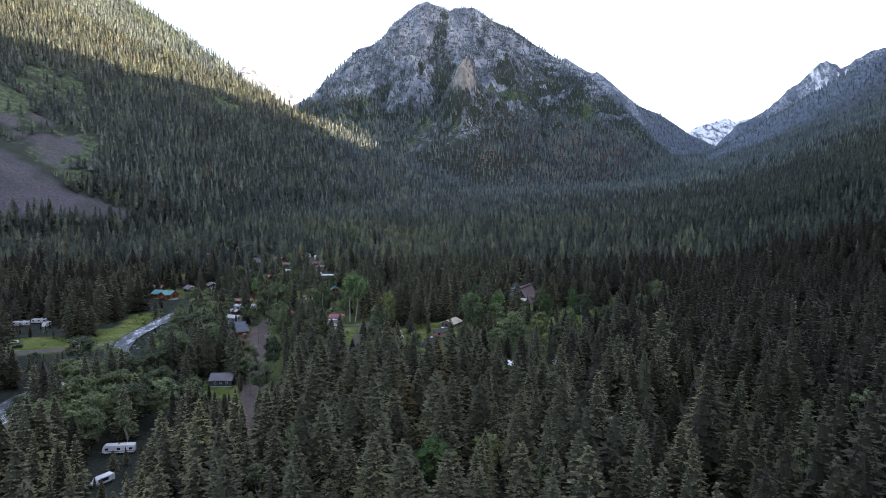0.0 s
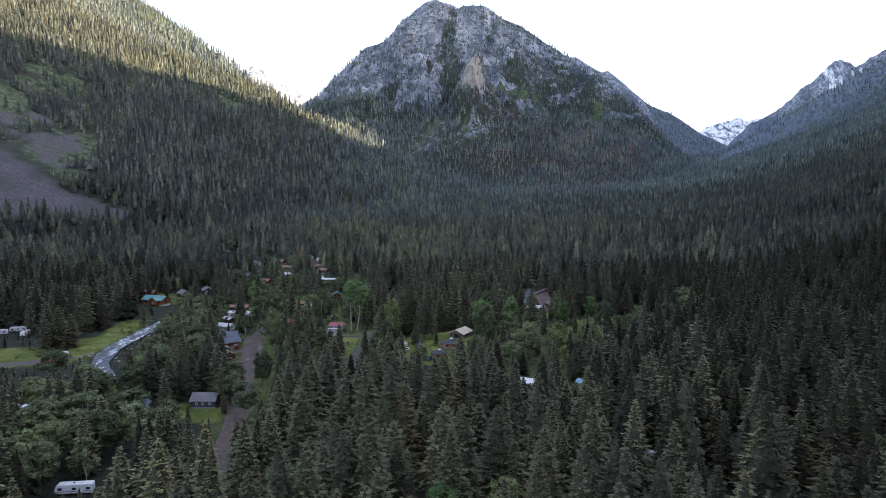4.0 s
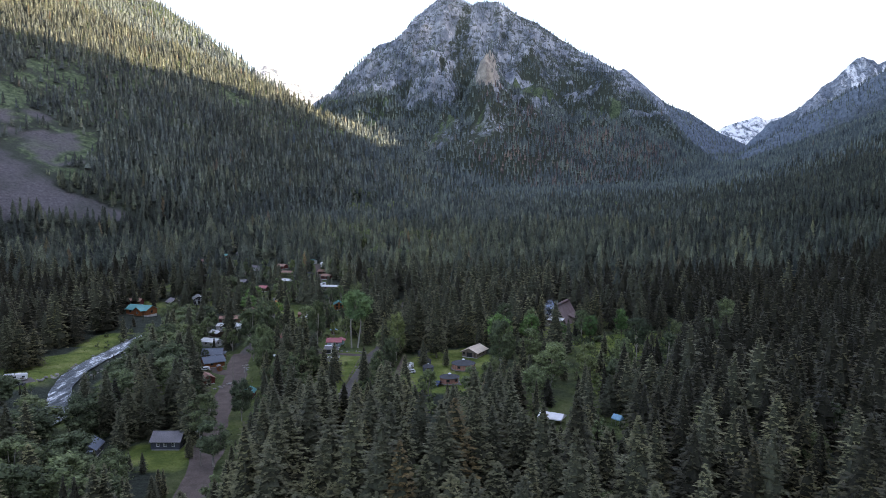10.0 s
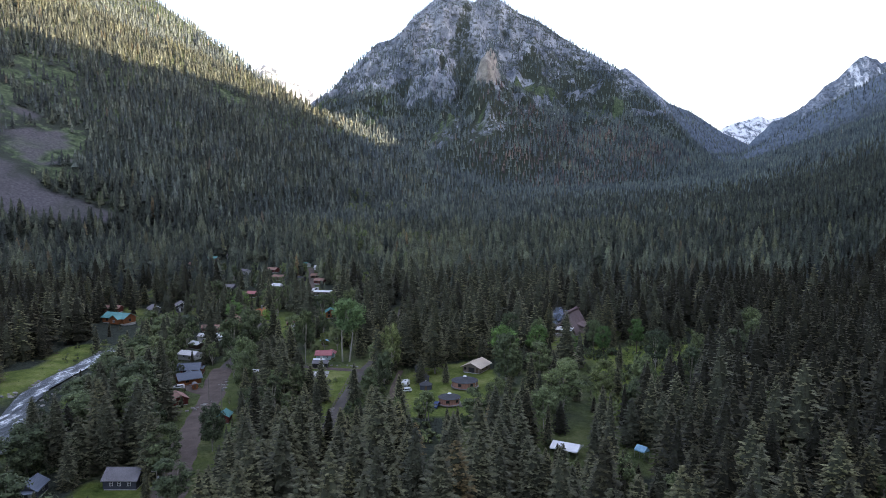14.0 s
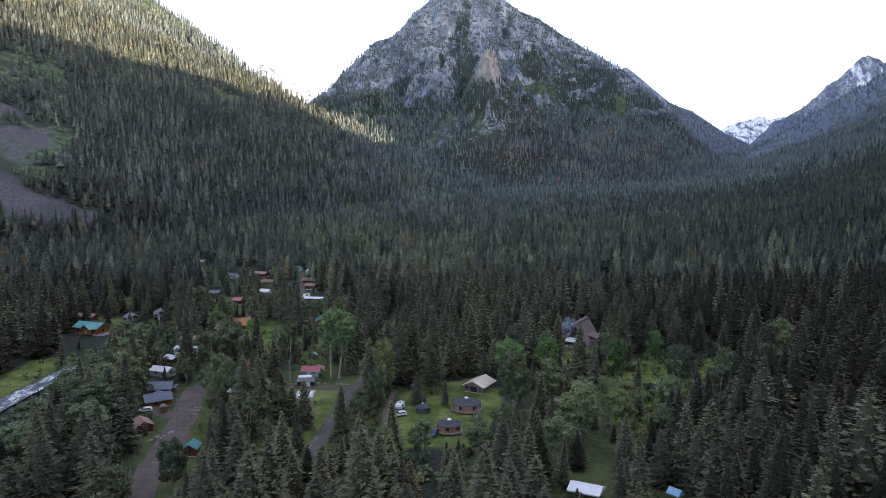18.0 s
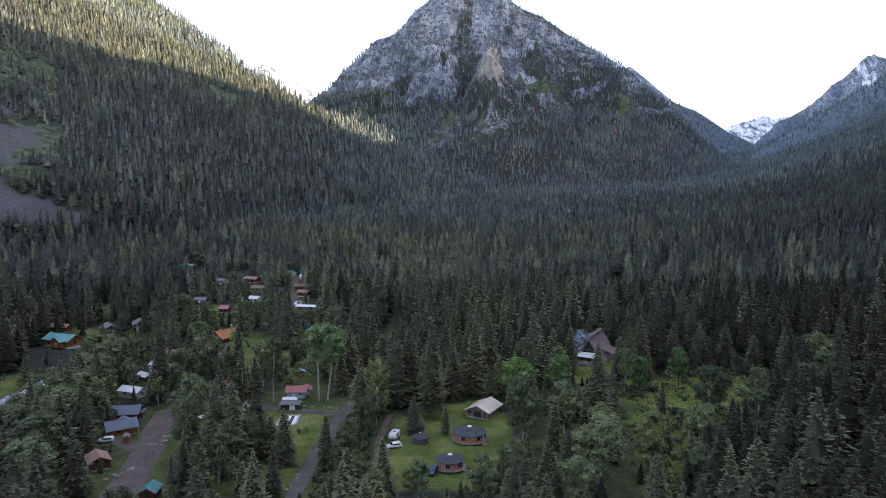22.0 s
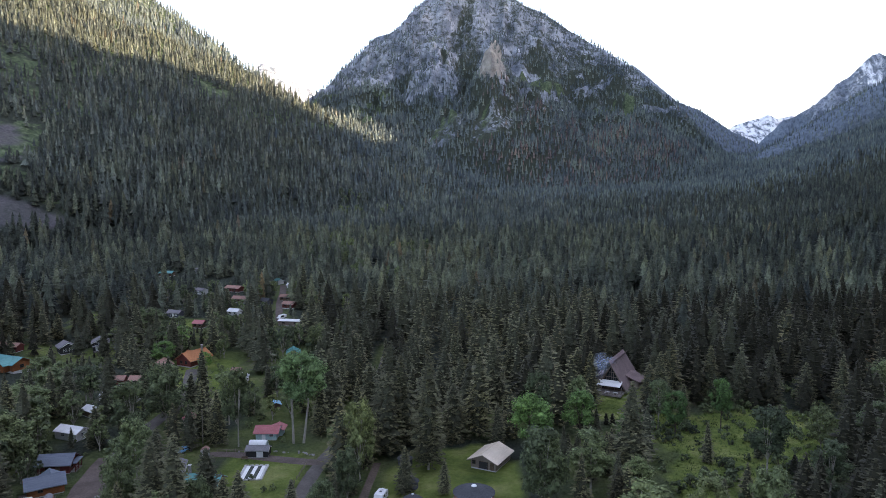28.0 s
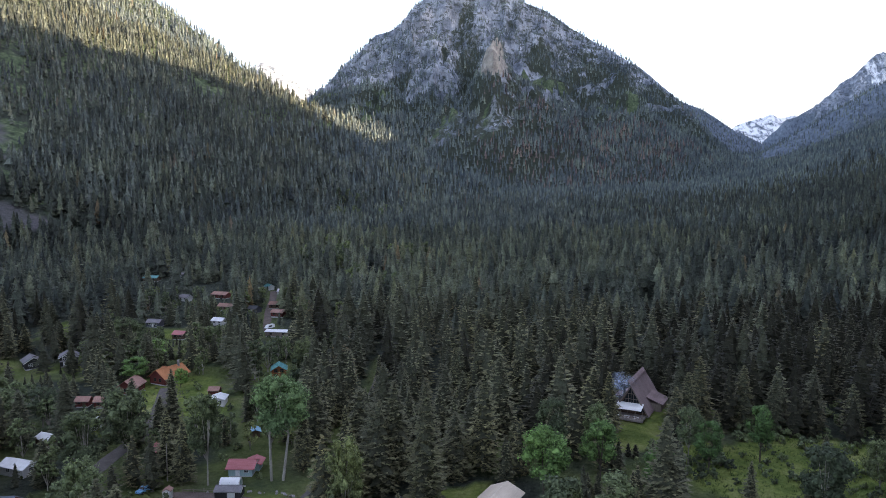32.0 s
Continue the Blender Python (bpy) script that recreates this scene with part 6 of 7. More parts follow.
# ---- the campground under the pines ----
trailer(-85.8, 205.0, 6, 9.0, "long white camping trailer under tall firs")
car(-81.0, 183.0, 60, PAINT_WHITE, "white camper truck on the campground track", "van", 6.2, 2.2, "camper_van", "van")
trailer(97.5, 174.0, -25, 5.2, "small white camping trailer between firs", 2.5)
car(109.5, 171.8, -35, PAINT_WHITE, "white car parked under firs", "suv")
trailer(90.0, 200.0, 5, 7.0, "white camping trailer in the fir wood")
trailer(68.5, 218.0, -28, 6.5, "white camping trailer at a wood clearing")
trailer(102.5, 219.5, -20, 5.0, "short white camping trailer in the wood", 2.5)
car(-92.0, 190.0, 80, PAINT_WHITE, "white car half hidden under firs", "suv")


def canopy(x, y, turn, w, l, mat, label, name="party_tent"):
    ob = thing(name, pose(x, y, float(land(x, y)), 0, 0, turn), label, "tent")
    gable_roof(ob, w, l, 2.3, 1.1, 0.1, mat, "", 0.06, name="roof")
    for sx in (-w / 2, w / 2):
        for sy in (-l / 2, 0, l / 2):
            part("pole", rod((sx, sy, -0.2), (sx, sy, 2.3), 0.04, sides=6), METAL, ob)
        part("valance", block((sx - 0.02, sx + 0.02, -l / 2, l / 2, 1.95, 2.32), bevel=0), mat, ob)
    part("end_panel", prism([(-w / 2, 2.0), (w / 2, 2.0), (w / 2, 2.3), (0, 3.36), (-w / 2, 2.3)], -l / 2 - 0.02, -l / 2 + 0.02), mat, ob)
    BUILT.append((x, y, max(w, l) * 0.5 + 1.0))


canopy(43.4, 296.5, 62, 6.0, 8.0, WHITE_FABRIC, "white party tent standing in a wood clearing")
canopy(64.2, 293.0, 40, 2.6, 3.2, BLUE_TARP, "blue tarpaulin shelter under the firs", "tarpaulin_shelter")
boat = thing("rowing_boat", pose(-110.0, 292.5, float(land(-110, 292.5)) + 0.2, 0, 0, 8), "white upturned boat on the river bank", "boat")
part("hull", prism([(-2.4, 0), (-1.6, 0.35), (0, 0.5), (1.6, 0.38), (2.3, 0)], -0.7, 0.7, 0.12), PAINT_WHITE, boat)
part("keel", block((-1.8, 1.8, -0.04, 0.04, 0.3, 0.56)), WHITE_TRIM, boat)
part("seat", block((-0.2, 0.2, -0.6, 0.6, 0.02, 0.1)), BROWN_WOOD, boat)


# ---- fences and stones ----
def fence(points, label):
    x0, y0 = points[0]
    ob = thing("rail_fence", pose(0, 0, 0), label, "fence")
    pts = []
    for (ax, ay), (bx, by) in zip(points[:-1], points[1:]):
        n = max(1, int(math.hypot(bx - ax, by - ay) / 2.6))
        pts += [(ax + (bx - ax) * k / n, ay + (by - ay) * k / n) for k in range(n)]
    pts.append(points[-1])
    zs = [float(land(px, py)) for px, py in pts]
    for (px, py), pz in zip(pts, zs):
        part("post", rod((px, py, pz - 0.3), (px, py, pz + 1.15), 0.08, sides=6), GREY_WOOD, ob)
    for k in range(len(pts) - 1):
        for h in (0.5, 0.95):
            part("rail", rod((*pts[k], zs[k] + h), (*pts[k + 1], zs[k + 1] + h), 0.055, sides=5), GREY_WOOD, ob)


fence([(-31.6, 332), (-31.0, 350), (-30.7, 366), (-30.6, 378)], "grey weathered rail fence along the lane")
fence([(-30.4, 380), (-29.8, 390.5)], "short grey rail fence beside the lawn")
fence([(-58, 399.6), (-50, 400.2)], "low rail fence behind the lawn")
rock_bm = []
rng = random.Random(21)
for k in range(4):
    bm = bmesh.new()
    bmesh.ops.create_icosphere(bm, subdivisions=1, radius=0.5)
    for v in bm.verts:
        v.co *= rng.uniform(0.75, 1.2)
        v.co.z *= 0.7
    me = bpy.data.meshes.new("boulder")
    bm.to_mesh(me)
    bm.free()
    me.materials.append(STONE)
    rock_bm.append(me)


def boulders(line, count, spread, size, label, group):
    for _ in range(count):
        k = rng.randrange(len(line) - 1)
        u = rng.random()
        x = line[k][0] + u * (line[k + 1][0] - line[k][0]) + rng.gauss(0, spread)
        y = line[k][1] + u * (line[k + 1][1] - line[k][1]) + rng.gauss(0, spread)
        ob = new("boulder", rock_bm[rng.randrange(4)])
        s = size * rng.uniform(0.6, 1.5)
        ob.matrix_basis = pose(x, y, float(land(x, y)) + 0.12 * s, 0, 0, rng.uniform(0, 360)) @ Matrix.Diagonal((s * rng.uniform(0.8, 1.5), s, s, 1))
        tagged(ob, label, "boulder", group)


boulders([(-82, 336), (-78, 344), (-76, 349)], 14, 0.5, 1.0, "pale grey boulder edging the gravel road", "roadside boulders")
boulders([(-76, 362), (-80, 378)], 12, 0.5, 0.9, "pale grey boulder edging the cabin lawn", "lawn boulders")
boulders([(-31.5, 330), (-30.5, 372)], 22, 0.4, 0.7, "pale stone along the lane", "lane stones")
boulders([(-52, 400.5), (-34, 399.5), (-28, 397)], 26, 0.4, 0.7, "pale stone edging the lawn", "lawn edge stones")
boulders([(-156, 350), (-157, 380), (-156, 410), (-158, 438)], 60, 1.0, 1.3, "grey rock of the river embankment", "river rocks")
boulders([(-141, 345), (-140, 380), (-141, 410)], 30, 1.2, 1.0, "grey rock at the water's edge", "river rocks")
boulders([(-148, 360), (-149, 400), (-151, 430)], 24, 3.0, 0.9, "dark wet rock in the river rapids", "river rocks")

# ---- broad-leaved trees: x, y, height, crown radius ----
BRIGHT = [(34, 396, 19, 7.4), (50, 405, 17, 6.2), (63, 396, 14, 4.8), (80, 409, 15, 4.4), (8, 172, 15, 6.5), (97, 416, 17, 4.6), (-91, 486, 8, 3.4), (-110, 490, 11, 6.0), (-113, 514, 12, 6.5)]
BROAD = [(-13, 377, 24, 5.2), (-85, 404, 21, 8.0), (-67, 356, 17, 5.0), (38, 410, 22, 5.4), (52, 420, 17, 4.2), (31, 352, 25, 7.0), (33, 362, 20, 5.5), (49, 334, 19, 8.4), (56, 364, 12, 4.8), (94, 378, 20, 6.8), (79, 344, 18, 6.0), (131, 391, 16, 6.8), (152, 421, 20, 7.0),
         (77, 416, 17, 4.6), (-15, 366, 15, 4.5), (-19, 352, 12, 4.2), (-20, 390, 14, 4.5), (-53, 404, 25, 5.6), (-72, 378, 18, 6.0), (-109, 381, 18, 7.3), (-80, 417, 23, 8.0), (-62, 424, 19, 6.5), (-122, 395, 15, 8.0),
         (-116, 405, 15, 7.0), (-98, 336, 19, 9.0), (-93, 323, 17, 9.0), (-121, 366, 15, 9.0), (-108, 352, 17, 9.0), (-111, 371, 16, 8.0), (-112, 268, 16, 9.0), (-105, 284, 15, 8.0), (-118, 282, 15, 8.5), (-122, 262, 15, 8.5),
         (-147, 309, 14, 8.0), (-91, 226, 16, 9.0), (-82, 233, 15, 8.5), (-90, 249, 15, 8.0), (-101, 242, 16, 9.5), (-112, 236, 15, 8.0), (-66, 279, 16, 6.5), (-116, 335, 14, 8.0), (-104, 310, 16, 8.0), (-133, 272, 13, 7.5),
         (-128, 384, 13, 7.0), (-131, 425, 14, 7.5), (-122, 418, 15, 7.0), (-44, 486, 20, 7.0), (46, 370, 17, 7.0), (-137, 540, 15, 8.5), (-121, 447, 14, 6.5), (26, 330, 14, 5.2), (18, 322, 13, 5.0), (40, 318, 14, 5.5), (2, 322, 12, 4.5),
         (-8, 318, 11, 4.2), (64, 340, 17, 5.5), (70, 318, 16, 6.0), (104, 366, 15, 5.8), (118, 396, 14, 5.0), (146, 404, 17, 6.0), (-132, 445, 14, 7.0), (-145, 460, 14, 7.0), (-60, 300, 15, 5.0), (-57, 262, 14, 5.5), (-52, 318, 15, 4.5), (-100, 222, 14, 7.5),
         (-46, 350, 14, 4.4), (22, 180, 13, 5.0), (-30, 190, 14, 5.0), (60, 250, 14, 5.0), (-75, 240, 14, 6.0), (-95, 205, 14, 6.5), (-112, 213, 14, 7.0), (-125, 225, 13, 6.5)]
TWIN = (-35.5, 407.0, 29, 8.2)
BIG_FIR = (4.6, 387.0)
FIRS = [(-52, 352, 1.0), (-55, 347, 0.95), (-46, 356, 0.9), (-58, 357, 0.85), (-41, 352, 0.8), (-49, 344, 1.0), (-36, 347, 0.72), (-24, 345, 0.62), (-9, 402, 1.15), (-4, 404, 1.1), (12, 408, 1.15), (20, 412, 1.2), (-1, 372, 0.55),
        (9, 371, 0.38), (-15, 420, 1.1), (-8, 418, 1.15), (2, 416, 1.15), (-30, 414, 0.8), (-84, 286, 0.95), (-88, 291, 1.0), (-80, 292, 0.9), (-68.5, 278, 0.75), (-90, 283, 1.05), (-92, 297, 1.0), (87, 452, 1.0), (90, 444, 0.95), (57, 446, 1.0), (60, 438, 0.8),
        (123, 407, 0.45), (113, 380, 0.42), (98, 391, 0.35), (88, 425, 0.5), (-88, 440, 0.75), (-92, 446, 0.6), (-80, 440, 0.85), (-75, 437, 0.95), (-97, 444, 0.9), (-177, 362, 1.0), (-174, 367, 1.1), (-180, 372, 1.0),
        (-172, 374, 1.05), (-205, 352, 1.0), (-214, 360, 1.05), (-66, 268, 0.3), (-162, 532, 0.8), (-170, 541, 0.85), (-180, 536, 0.8), (-186, 526, 0.75), (-158, 546, 0.8), (-146, 534, 0.75), (-140, 524, 0.7), (-192, 541, 0.85), (-197, 528, 0.8), (-151, 548, 0.8), (-166, 552, 0.8), (-178, 550, 0.85), (-135, 536, 0.8), (-141, 502, 0.6), (-198, 500, 0.8), (-205, 512, 0.8), (112, 440, 0.8), (124, 440, 0.85), (134, 436, 0.8), (104, 444, 0.8), (118, 450, 0.9), (142, 428, 0.85), (-107, 322, 0.8), (-103, 345, 0.85), (-117, 350, 0.75), (-100, 363, 0.8), (-114, 388, 0.8), (-97, 312, 0.85), (-110, 296, 0.8), (-99, 288, 0.85), (-94, 238, 0.8), (-107, 250, 0.85), (-119, 248, 0.7), (-126, 290, 0.7), (-115, 362, 0.9), (-124, 407, 0.8), (-118, 430, 0.9), (-103, 428, 0.9), (-96, 404, 0.8), (-66, 410, 0.8), (-60, 406, 0.75), (-83, 428, 0.9), (-110, 500, 0.9), (38, 277, 0.40), (42.5, 275, 0.42), (46, 278, 0.38), (35, 281, 0.36), (108, 402, 0.3), (117, 419, 0.34), (104, 432, 0.28), (139, 421, 0.4), (82, 388, 0.5), (72, 352, 0.5), (57, 374, 1.12), (79, 433, 0.86), (84, 437, 0.8)]
AVOID = [(x, y, r * 0.9) for x, y, _, r in BRIGHT + BROAD + [TWIN]] + [(BIG_FIR[0], BIG_FIR[1], 5)] + [(x, y, 4.0) for x, y, _ in FIRS]


def taken(x, y):
    res = np.zeros(np.shape(x), bool)
    for ax, ay, r in AVOID:
        res |= np.hypot(x - ax, y - ay) < r
    return res

# ---- planting ----
rng = random.Random(11)
near_kinds = [conifer(rng, h, r, w, p, 11, b) for h, r, w, p, b in
              ((23, 5.6, 28, 11, 0.08), (25, 5.4, 30, 11, 0.11), (20, 5.3, 25, 11, 0.07), (26, 6.0, 31, 11, 0.10), (16, 4.9, 22, 10, 0.05), (24, 4.7, 29, 10, 0.08))]
mid_kinds = [conifer(rng, h, r, w, p, 3, b, 1.9) for h, r, w, p, b in
             ((23, 5.6, 17, 8, 0.08), (25, 5.5, 18, 8, 0.10), (20, 5.3, 15, 8, 0.06), (24, 4.8, 17, 8, 0.08), (15, 4.8, 13, 7, 0.05))]
close_kinds = [conifer(rng, h, r, w, p, 6, b, 1.3) for h, r, w, p, b in
               ((23, 5.5, 23, 10, 0.08), (25, 5.3, 24, 10, 0.10), (20, 5.2, 20, 10, 0.07), (24, 4.6, 23, 9, 0.08), (16, 4.7, 18, 9, 0.05))]
low_kinds = [conifer(rng, h, r, 10, 7, 2, b, 2.6) for h, r, b in ((22, 5.2, 0.06), (24, 5.0, 0.08), (18, 4.9, 0.05), (22, 4.4, 0.06))]
far_kinds = [far_conifer(rng, h, r, 4, 7) for h, r in ((20, 4.3), (23, 4.2), (16, 4.1), (21, 3.6))]
hill_kinds = [far_conifer(rng, h, r, 3, 7) for h, r in ((20, 3.9), (22, 3.6), (15, 3.5), (18, 3.1))]

valley = scatter(60, 470, 9.1, 3, lambda x, y, r: keep_valley(x, y, r) & ~taken(x, y))
valley = open_views(valley, 25.0)
order = np.argsort(np.abs(valley[:, 0]) * 0.9 + np.abs(valley[:, 1] - 235) * 0.45)
near_line_up, rest = valley[order[:190]], valley[order[190:]]
meshes = []
for n, (v, t, s) in enumerate(near_kinds * 2):
    used = np.unique(t[s == 0])
    trunk = tri_mesh("trunk", v[used], np.searchsorted(used, t[s == 0]), [BARK])
    used = np.unique(t[s > 0])
    # The second six crowns take the shade-darkened needles
    meshes.append((trunk, tri_mesh("crown", v[used], np.searchsorted(used, t[s > 0]), [NEEDLES, SHADED_INNER] if n < 6 else [SHADE_NEEDLES, DARK_SHADED_INNER], s[s > 0] - 1)))
firs = []
for trunk, crown in meshes:
    fir = thing("fir_tree", pose(0, 0, 0), "tall dark green fir with drooping boughs in the valley wood", "fir tree", "firs of the valley wood")
    part("trunk", trunk, None, fir, "grey-brown tapered trunk")
    part("crown", crown, None, fir)
    firs.append(fir)
rng = random.Random(5)
deep = shade_darkened(near_line_up[:, 0], np.random.RandomState(3))
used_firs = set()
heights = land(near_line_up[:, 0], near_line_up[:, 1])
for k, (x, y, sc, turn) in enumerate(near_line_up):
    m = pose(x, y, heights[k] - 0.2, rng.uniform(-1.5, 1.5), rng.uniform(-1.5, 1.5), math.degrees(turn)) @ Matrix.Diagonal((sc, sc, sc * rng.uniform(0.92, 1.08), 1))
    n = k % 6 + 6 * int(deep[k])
    if n not in used_firs:
        used_firs.add(n)
        firs[n].matrix_basis = m
    else:
        copy_thing(firs[n], pose(0, 0, 0)).matrix_basis = m
close, rest = rest[:460], rest[460:]
deep = shade_darkened(close[:, 0], np.random.RandomState(2))
forest("spruce_wood_close", close_kinds, close[deep], [BARK, SHADE_NEEDLES, DARK_SHADED_INNER], "dense firs on the valley floor, darkened for shade", "wood")
forest("fir_wood_close", close_kinds, close[~deep], [BARK, NEEDLES, SHADED_INNER], "dense green firs on the valley floor", "wood")
deep = shade_darkened(rest[:, 0], np.random.RandomState(4))
forest("spruce_wood_near", mid_kinds, rest[deep], [BARK, SHADE_NEEDLES, DARK_SHADED_INNER], "dense fir wood on the eastern valley floor, darkened for shade", "wood")
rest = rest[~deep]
forest("fir_wood_near", mid_kinds, rest, [BARK, NEEDLES, SHADED_INNER], "dense dark green fir wood on the valley floor", "wood")
spots = scatter(470, 900, 8.8, 8, keep_valley)
spots = open_views(spots, 24.0)
fine = spots[:, 1] + np.random.RandomState(21).normal(0, 28, len(spots)) < 575
nearer, spots = spots[fine], spots[~fine]
deep = shade_darkened(nearer[:, 0], np.random.RandomState(7), 25, 140)
forest("spruce_wood_behind_lodge", mid_kinds, nearer[deep], [BARK, SHADE_NEEDLES, DARK_SHADED_INNER], "dense fir wood behind the lodge, darkened for shade", "wood")
forest("fir_wood_by_village", mid_kinds, nearer[~deep], [BARK, NEEDLES, SHADED_INNER], "dark green firs round the village houses", "wood")
deep = shade_darkened(spots[:, 0], np.random.RandomState(5), 130, 260)
forest("spruce_wood_middle", low_kinds, spots[deep], [BARK, SHADE_FAR, DARK_SHADED_INNER], "dense fir wood on the eastern foot of the slopes, darkened for shade", "wood")
spots = spots[~deep]
forest("fir_wood_middle", low_kinds, spots, [BARK, MID_NEEDLES, SHADED_INNER], "dense dark green fir wood filling the valley", "wood")
spots = scatter(900, 1420, 6.6, 9, keep_slope)
# Haze-tinted hill needles mix in gradually with distance
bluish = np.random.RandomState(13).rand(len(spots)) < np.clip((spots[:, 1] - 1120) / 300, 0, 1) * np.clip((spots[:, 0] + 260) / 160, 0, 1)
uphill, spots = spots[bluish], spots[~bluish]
deep = shade_darkened(spots[:, 0], np.random.RandomState(6), 80, 380)
forest("spruce_wood_far", far_kinds, spots[deep], [BARK, SHADE_FAR, DARK_SHADED_INNER], "fir wood on the far eastern slopes, darkened for shade", "wood")
spots = spots[~deep]
forest("fir_wood_far", far_kinds, spots, [BARK, HAZE_NEEDLES, SHADED_INNER], "dark fir wood at the foot of the mountains", "wood")
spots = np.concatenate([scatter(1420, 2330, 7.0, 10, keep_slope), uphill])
spots[:, 2] *= np.interp(land(spots[:, 0], spots[:, 1]), (260, 420, 600), (1.0, 0.82, 0.62))
ill = inside(spots[:, 0], spots[:, 1], [(60, 1560), (90, 1700), (180, 1780), (330, 1900), (560, 1960), (620, 1800), (420, 1600), (200, 1480)]) & (np.random.RandomState(9).rand(len(spots)) < 0.22)
forest("dying_fir_wood", hill_kinds, spots[ill], [BARK, BROWNED, SHADED_INNER], "purple-brown dying firs on the mountain's foot", "wood")
spots = spots[~ill]
forest("fir_wood_mountain", hill_kinds, spots, [BARK, HILL_HAZE_NEEDLES, SHADED_INNER], "scattered dark firs on the mountain slopes", "wood")
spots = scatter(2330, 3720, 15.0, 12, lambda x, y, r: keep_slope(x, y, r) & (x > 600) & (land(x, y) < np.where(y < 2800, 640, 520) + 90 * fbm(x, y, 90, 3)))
forest("fir_wood_distant", hill_kinds, spots, [BARK, HILL_HAZE_NEEDLES, SHADED_INNER], "dark firs on the distant mountain flanks", "wood")

# ---- broad-leaved trees, single ----
def tree_thing(arrays, mats, label, category, group=""):
    v, t, s = arrays
    ob = thing("broad_leaved_tree" if "fir" not in category else "fir_tree", pose(0, 0, 0), label, category, group)
    for k, nm in ((0, "trunk"), (1, "crown")):
        own = (s == 0) if k == 0 else (s > 0)
        used = np.unique(t[own])
        part(nm, tri_mesh(nm, v[used], np.searchsorted(used, t[own]), [mats[k], SHADED_INNER], np.maximum(s[own] - 1, 0)), None, ob)
    return ob


rng = random.Random(31)
leaf_kinds = [leafy(rng, 18, 6.5, 48, 100, 0.34, 0.22), leafy(rng, 18, 6.0, 44, 100, 0.34, 0.26), leafy(rng, 18, 7.2, 54, 95, 0.36, 0.16), leafy(rng, 18, 5.4, 40, 105, 0.33, 0.24)]
for rows, mat, label, group in ((BROAD, LEAVES, "grey-green cottonwood with a broken rounded crown", "cottonwoods"), (BRIGHT, BRIGHT_LEAVES, "bright green broad-leaved tree at a clearing", "bright green trees")):
    models = [tree_thing(k, (PALE_BARK if mat is LEAVES else BARK, mat), label, "tree", group) for k in leaf_kinds]
    for k, (x, y, h, r) in enumerate(rows):
        base = (6.5, 6.0, 7.2, 5.4)[k % 4]
        m = pose(x, y, float(land(x, y)) - 0.2, 0, 0, rng.uniform(0, 360)) @ Matrix.Diagonal((r / base, r / base, h / 18, 1))
        if k < 4:
            models[k].matrix_basis = m
        else:
            copy_thing(models[k % 4], pose(0, 0, 0)).matrix_basis = m
x, y, h, r = TWIN
tw = tree_thing(leafy(rng, h, r * 1.12, 50, 150, 0.38, 0.46, 2, 0.0), (PALE_BARK, TALL_LEAVES), "tall twin-stemmed cottonwood with bare pale trunks", "tree")
tw.matrix_basis = pose(x, y, float(land(x, y)) - 0.2, 0, 3, 8)
x, y = BIG_FIR
bf = tree_thing(conifer(rng, 34, 5.6, 38, 11, 12, 0.10), (PALE_BARK, NEEDLES), "big old fir with pale dead lower boughs", "fir tree")
bf.matrix_basis = pose(x, y, float(land(x, y)) - 0.2)
bare = []
for k in range(46):
    a, z = rng.uniform(0, 6.283), rng.uniform(2, 16)
    ln = rng.uniform(1.5, 3.6)
    bare.append(rod((0, 0, z), (ln * math.cos(a), ln * math.sin(a), z - rng.uniform(0.2, 1.2)), 0.06, 0.02, 4))
whole = bmesh.new()
for b in bare:
    tmp = bpy.data.meshes.new("bough")
    b.to_mesh(tmp)
    b.free()
    whole.from_mesh(tmp)
part("dead_boughs", whole, PALE_BARK, bf, "pale dead boughs")
for k, (x, y, sc) in enumerate(FIRS):
    copy_thing(firs[k % 6], pose(0, 0, 0)).matrix_basis = pose(x, y, float(land(x, y)) - 0.2, 0, 0, k * 71.0) @ Matrix.Diagonal((sc, sc, sc, 1))

# ---- broad-leaved trees of the woods, shrubs and tall grass: joined ----
rng = random.Random(41)
small_leafy = [leafy(rng, 15, 4.8, 24, 24, 0.6, 0.13) for _ in range(3)]
bushes = [leafy(rng, 3.0, 2.2, 9, 16, 0.42, 0.05) for _ in range(3)]
nr_ = np.random.RandomState(4)


def strewn(n, poly, lo, hi, avoid_road=True, also=None):
    xs, ys = [p[0] for p in poly], [p[1] for p in poly]
    p = np.column_stack([nr_.uniform(min(xs), max(xs), n), nr_.uniform(min(ys), max(ys), n)])
    ok = inside(p[:, 0], p[:, 1], poly)
    for line, half in ROADS:
        ok &= near_line(p[:, 0], p[:, 1], line) > half + 1.0
    ok &= near_line(p[:, 0], p[:, 1], RIVER) > 7.0
    for bx, by, r in BUILT:
        ok &= np.hypot(p[:, 0] - bx, p[:, 1] - by) > r * 0.85
    if also is not None:
        ok &= also(p[:, 0], p[:, 1])
    p = p[ok]
    return np.column_stack([p, nr_.uniform(lo, hi, len(p)), nr_.uniform(0, 6.28, len(p))])


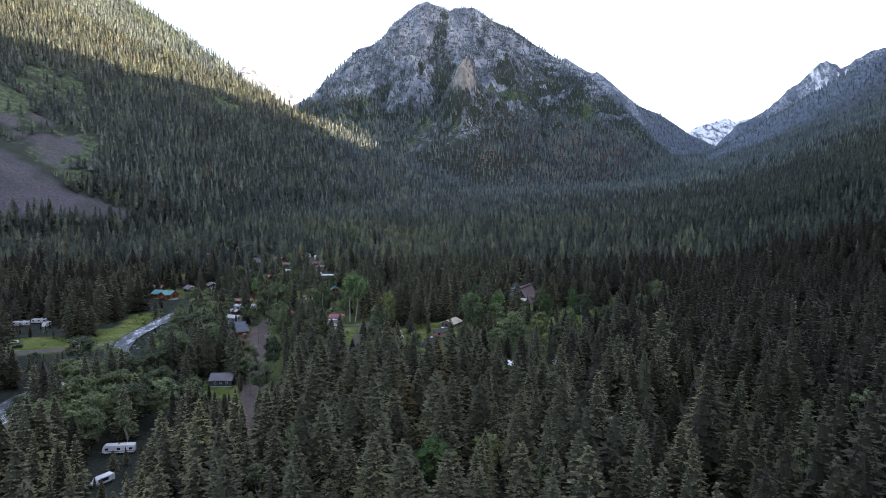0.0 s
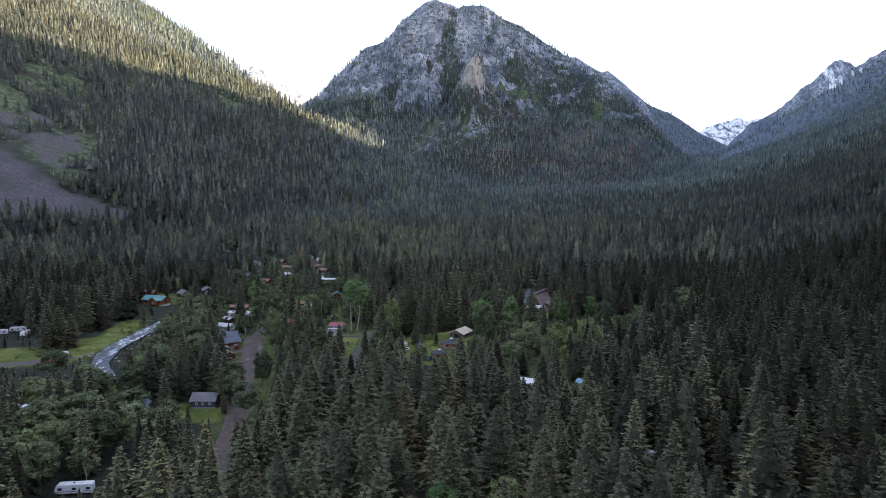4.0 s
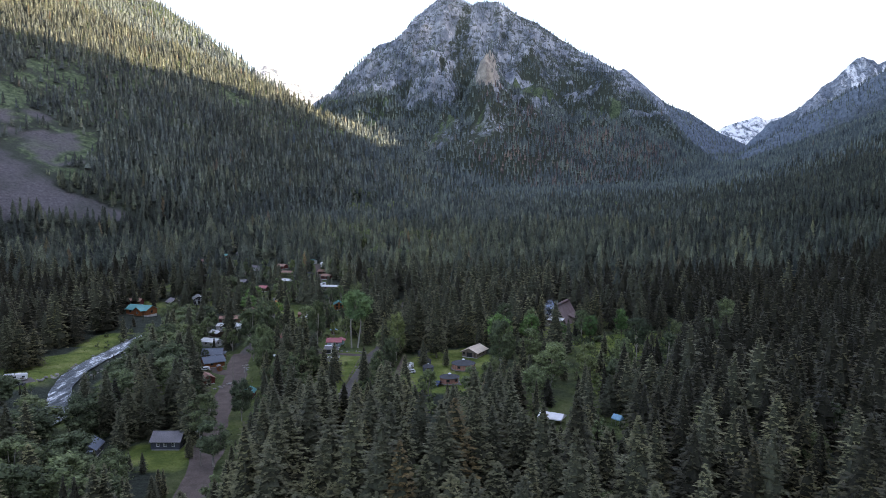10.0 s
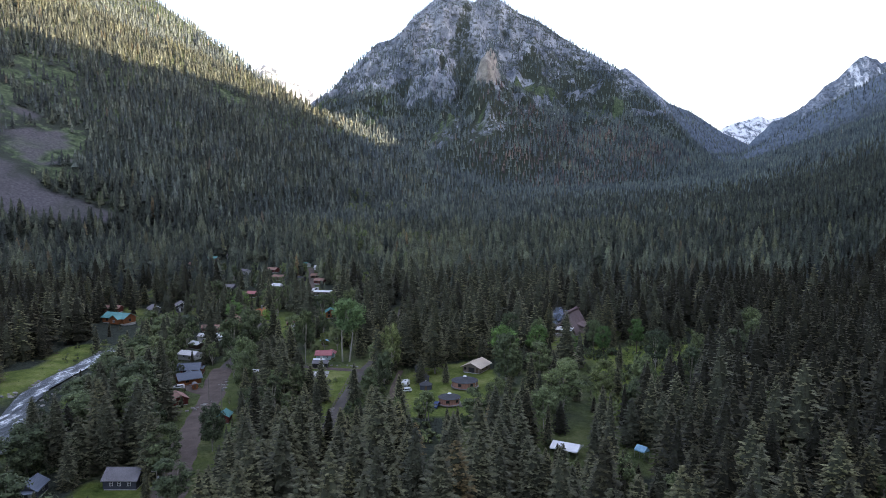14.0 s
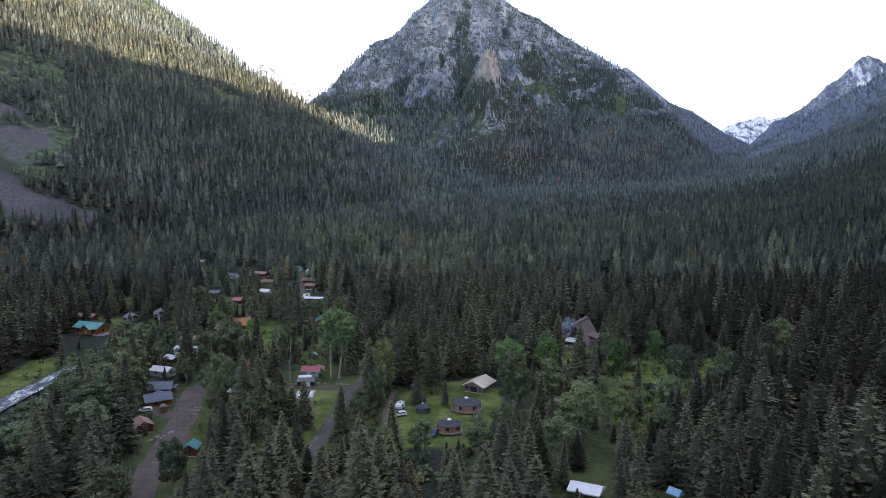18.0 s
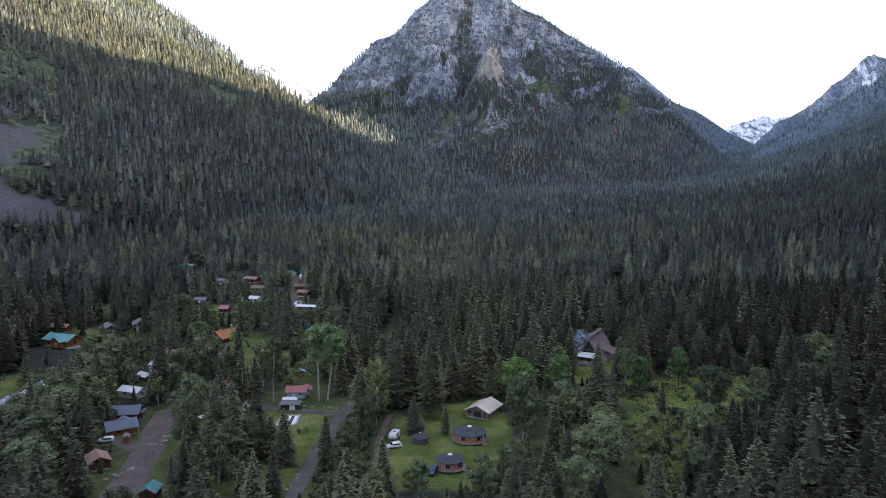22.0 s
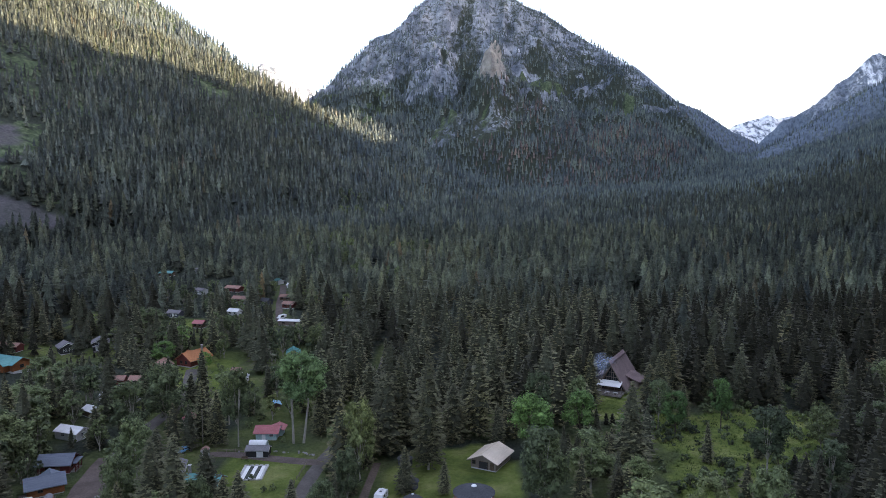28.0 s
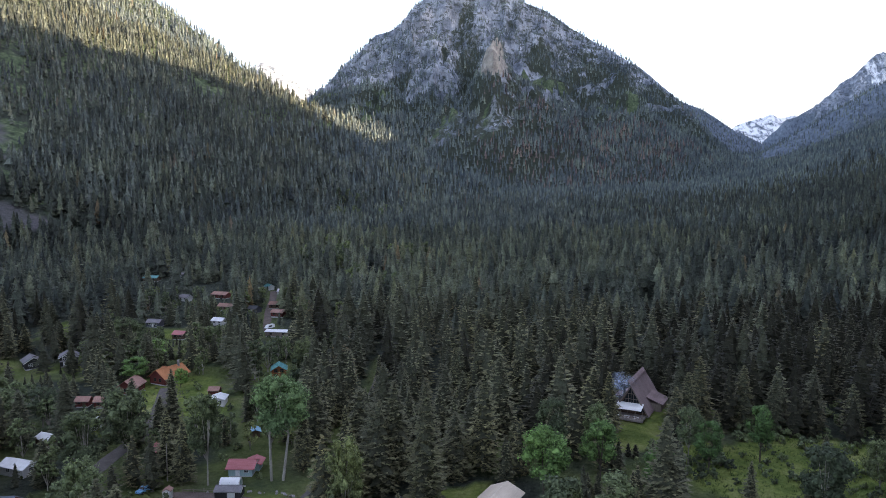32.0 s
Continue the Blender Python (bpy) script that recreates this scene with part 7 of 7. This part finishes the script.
RIVER_WOOD = [(-142, 210), (-96, 200), (-90, 258), (-99, 300), (-100, 345), (-106, 400), (-112, 440), (-140, 460), (-136, 400), (-128, 340), (-112, 305), (-118, 270)]
MEADOW_EDGE = [(60, 318), (92, 330), (120, 376), (160, 410), (160, 462), (120, 462), (82, 444), (62, 420)]
spots = np.concatenate([strewn(70, RIVER_WOOD, 0.6, 1.0), strewn(280, [(-160, 330), (-30, 330), (-30, 640), (-170, 640)], 0.5, 0.95, also=lambda x, y: ~zone(x, y)), strewn(70, [(-90, 700), (-20, 640), (0, 760), (-60, 900), (-110, 820)], 0.8, 1.3),
                        strewn(110, [(-250, 120), (150, 120), (150, 330), (-250, 330)], 0.5, 0.95, also=lambda x, y: ~zone(x, y)), strewn(26, [(-130, 1010), (-40, 1010), (-40, 1130), (-130, 1130)], 0.9, 1.3), strewn(36, [(190, 1050), (260, 1050), (270, 1120), (190, 1130)], 0.7, 1.0)])
spots = open_views(spots, 15.0)
forest("broad_leaved_wood", small_leafy, spots, [PALE_BARK, LEAVES], "grey-green broad-leaved trees between the firs", "wood")
spots = np.concatenate([strewn(300, RIVER_WOOD, 0.5, 1.3), strewn(520, MEADOW_EDGE, 0.3, 1.3), strewn(90, EAST_BANK, 0.5, 1.3), strewn(60, WEST_BANK, 0.3, 0.8), strewn(140, [(-26, 312), (-10, 312), (-12, 392), (-24, 400)], 0.4, 1.1),
                        strewn(110, [(18, 250), (84, 250), (84, 306), (18, 306)], 0.4, 1.3), strewn(60, [(-8, 310), (40, 300), (36, 345), (22, 332), (0, 330)], 0.4, 1.2), strewn(60, ORANGE_YARD, 0.3, 0.8), strewn(240, [(-160, 330), (-35, 330), (-35, 640), (-170, 640)], 0.4, 1.0)])
forest("shrubs", bushes, spots, [BARK, LEAVES], "green shrubs on banks and clearing edges", "shrubs")
spots = np.concatenate([strewn(60, MEADOW_EDGE, 0.25, 0.8), np.array([(-15, 311, 1.2, 0), (-12, 309, 1.0, 1), (-9, 313, 1.1, 2), (3, 306, 1.0, 3), (8, 306, 1.2, 4), (11, 309, 1.0, 5), (116, 388, 1.2, 1), (119, 391, 1.0, 2), (103, 382, 1.1, 3), (-35.5, 373.5, 0.7, 0), (-37.5, 372.5, 0.6, 1)])])
forest("pale_shrubs", bushes, spots, [BARK, PALE_LEAVES], "pale flowering shrubs in the rough grass", "shrubs")


def tufts(n_blades, height):
    v, t = [], []
    for _ in range(n_blades):
        a, d = rng.uniform(0, 6.283), rng.uniform(0, 0.5)
        x, y, w = d * math.cos(a), d * math.sin(a), 0.09
        b, i = rng.uniform(0, 6.283), len(v)
        v += [(x - w * math.sin(b), y + w * math.cos(b), -0.05), (x + w * math.sin(b), y - w * math.cos(b), -0.05), (x + rng.uniform(-0.3, 0.3), y + rng.uniform(-0.3, 0.3), height * rng.uniform(0.6, 1.2))]
        t.append((i, i + 1, i + 2))
    return np.array(v), np.array(t), np.ones(len(t), int)


GRASS = foliage("grass_blades", (0.060, 0.100, 0.024), (0.125, 0.175, 0.050), (1.2, 1.1, 0.8))
tuft_kinds = [tufts(9, 0.7), tufts(8, 0.5)]
spots = np.concatenate([strewn(5200, MEADOW, 0.7, 1.6), strewn(900, EAST_BANK, 0.6, 1.4), strewn(1300, WEST_BANK, 0.4, 1.0), strewn(900, [(-25, 312), (-11, 312), (-13, 392), (-22, 400)], 0.6, 1.3), strewn(500, YURT_YARD, 0.3, 0.6), strewn(300, GREY_YARD, 0.3, 0.8)])
forest("tall_grass", tuft_kinds, spots, [GRASS, GRASS], "rough green grass of the meadow and the banks", "grass")
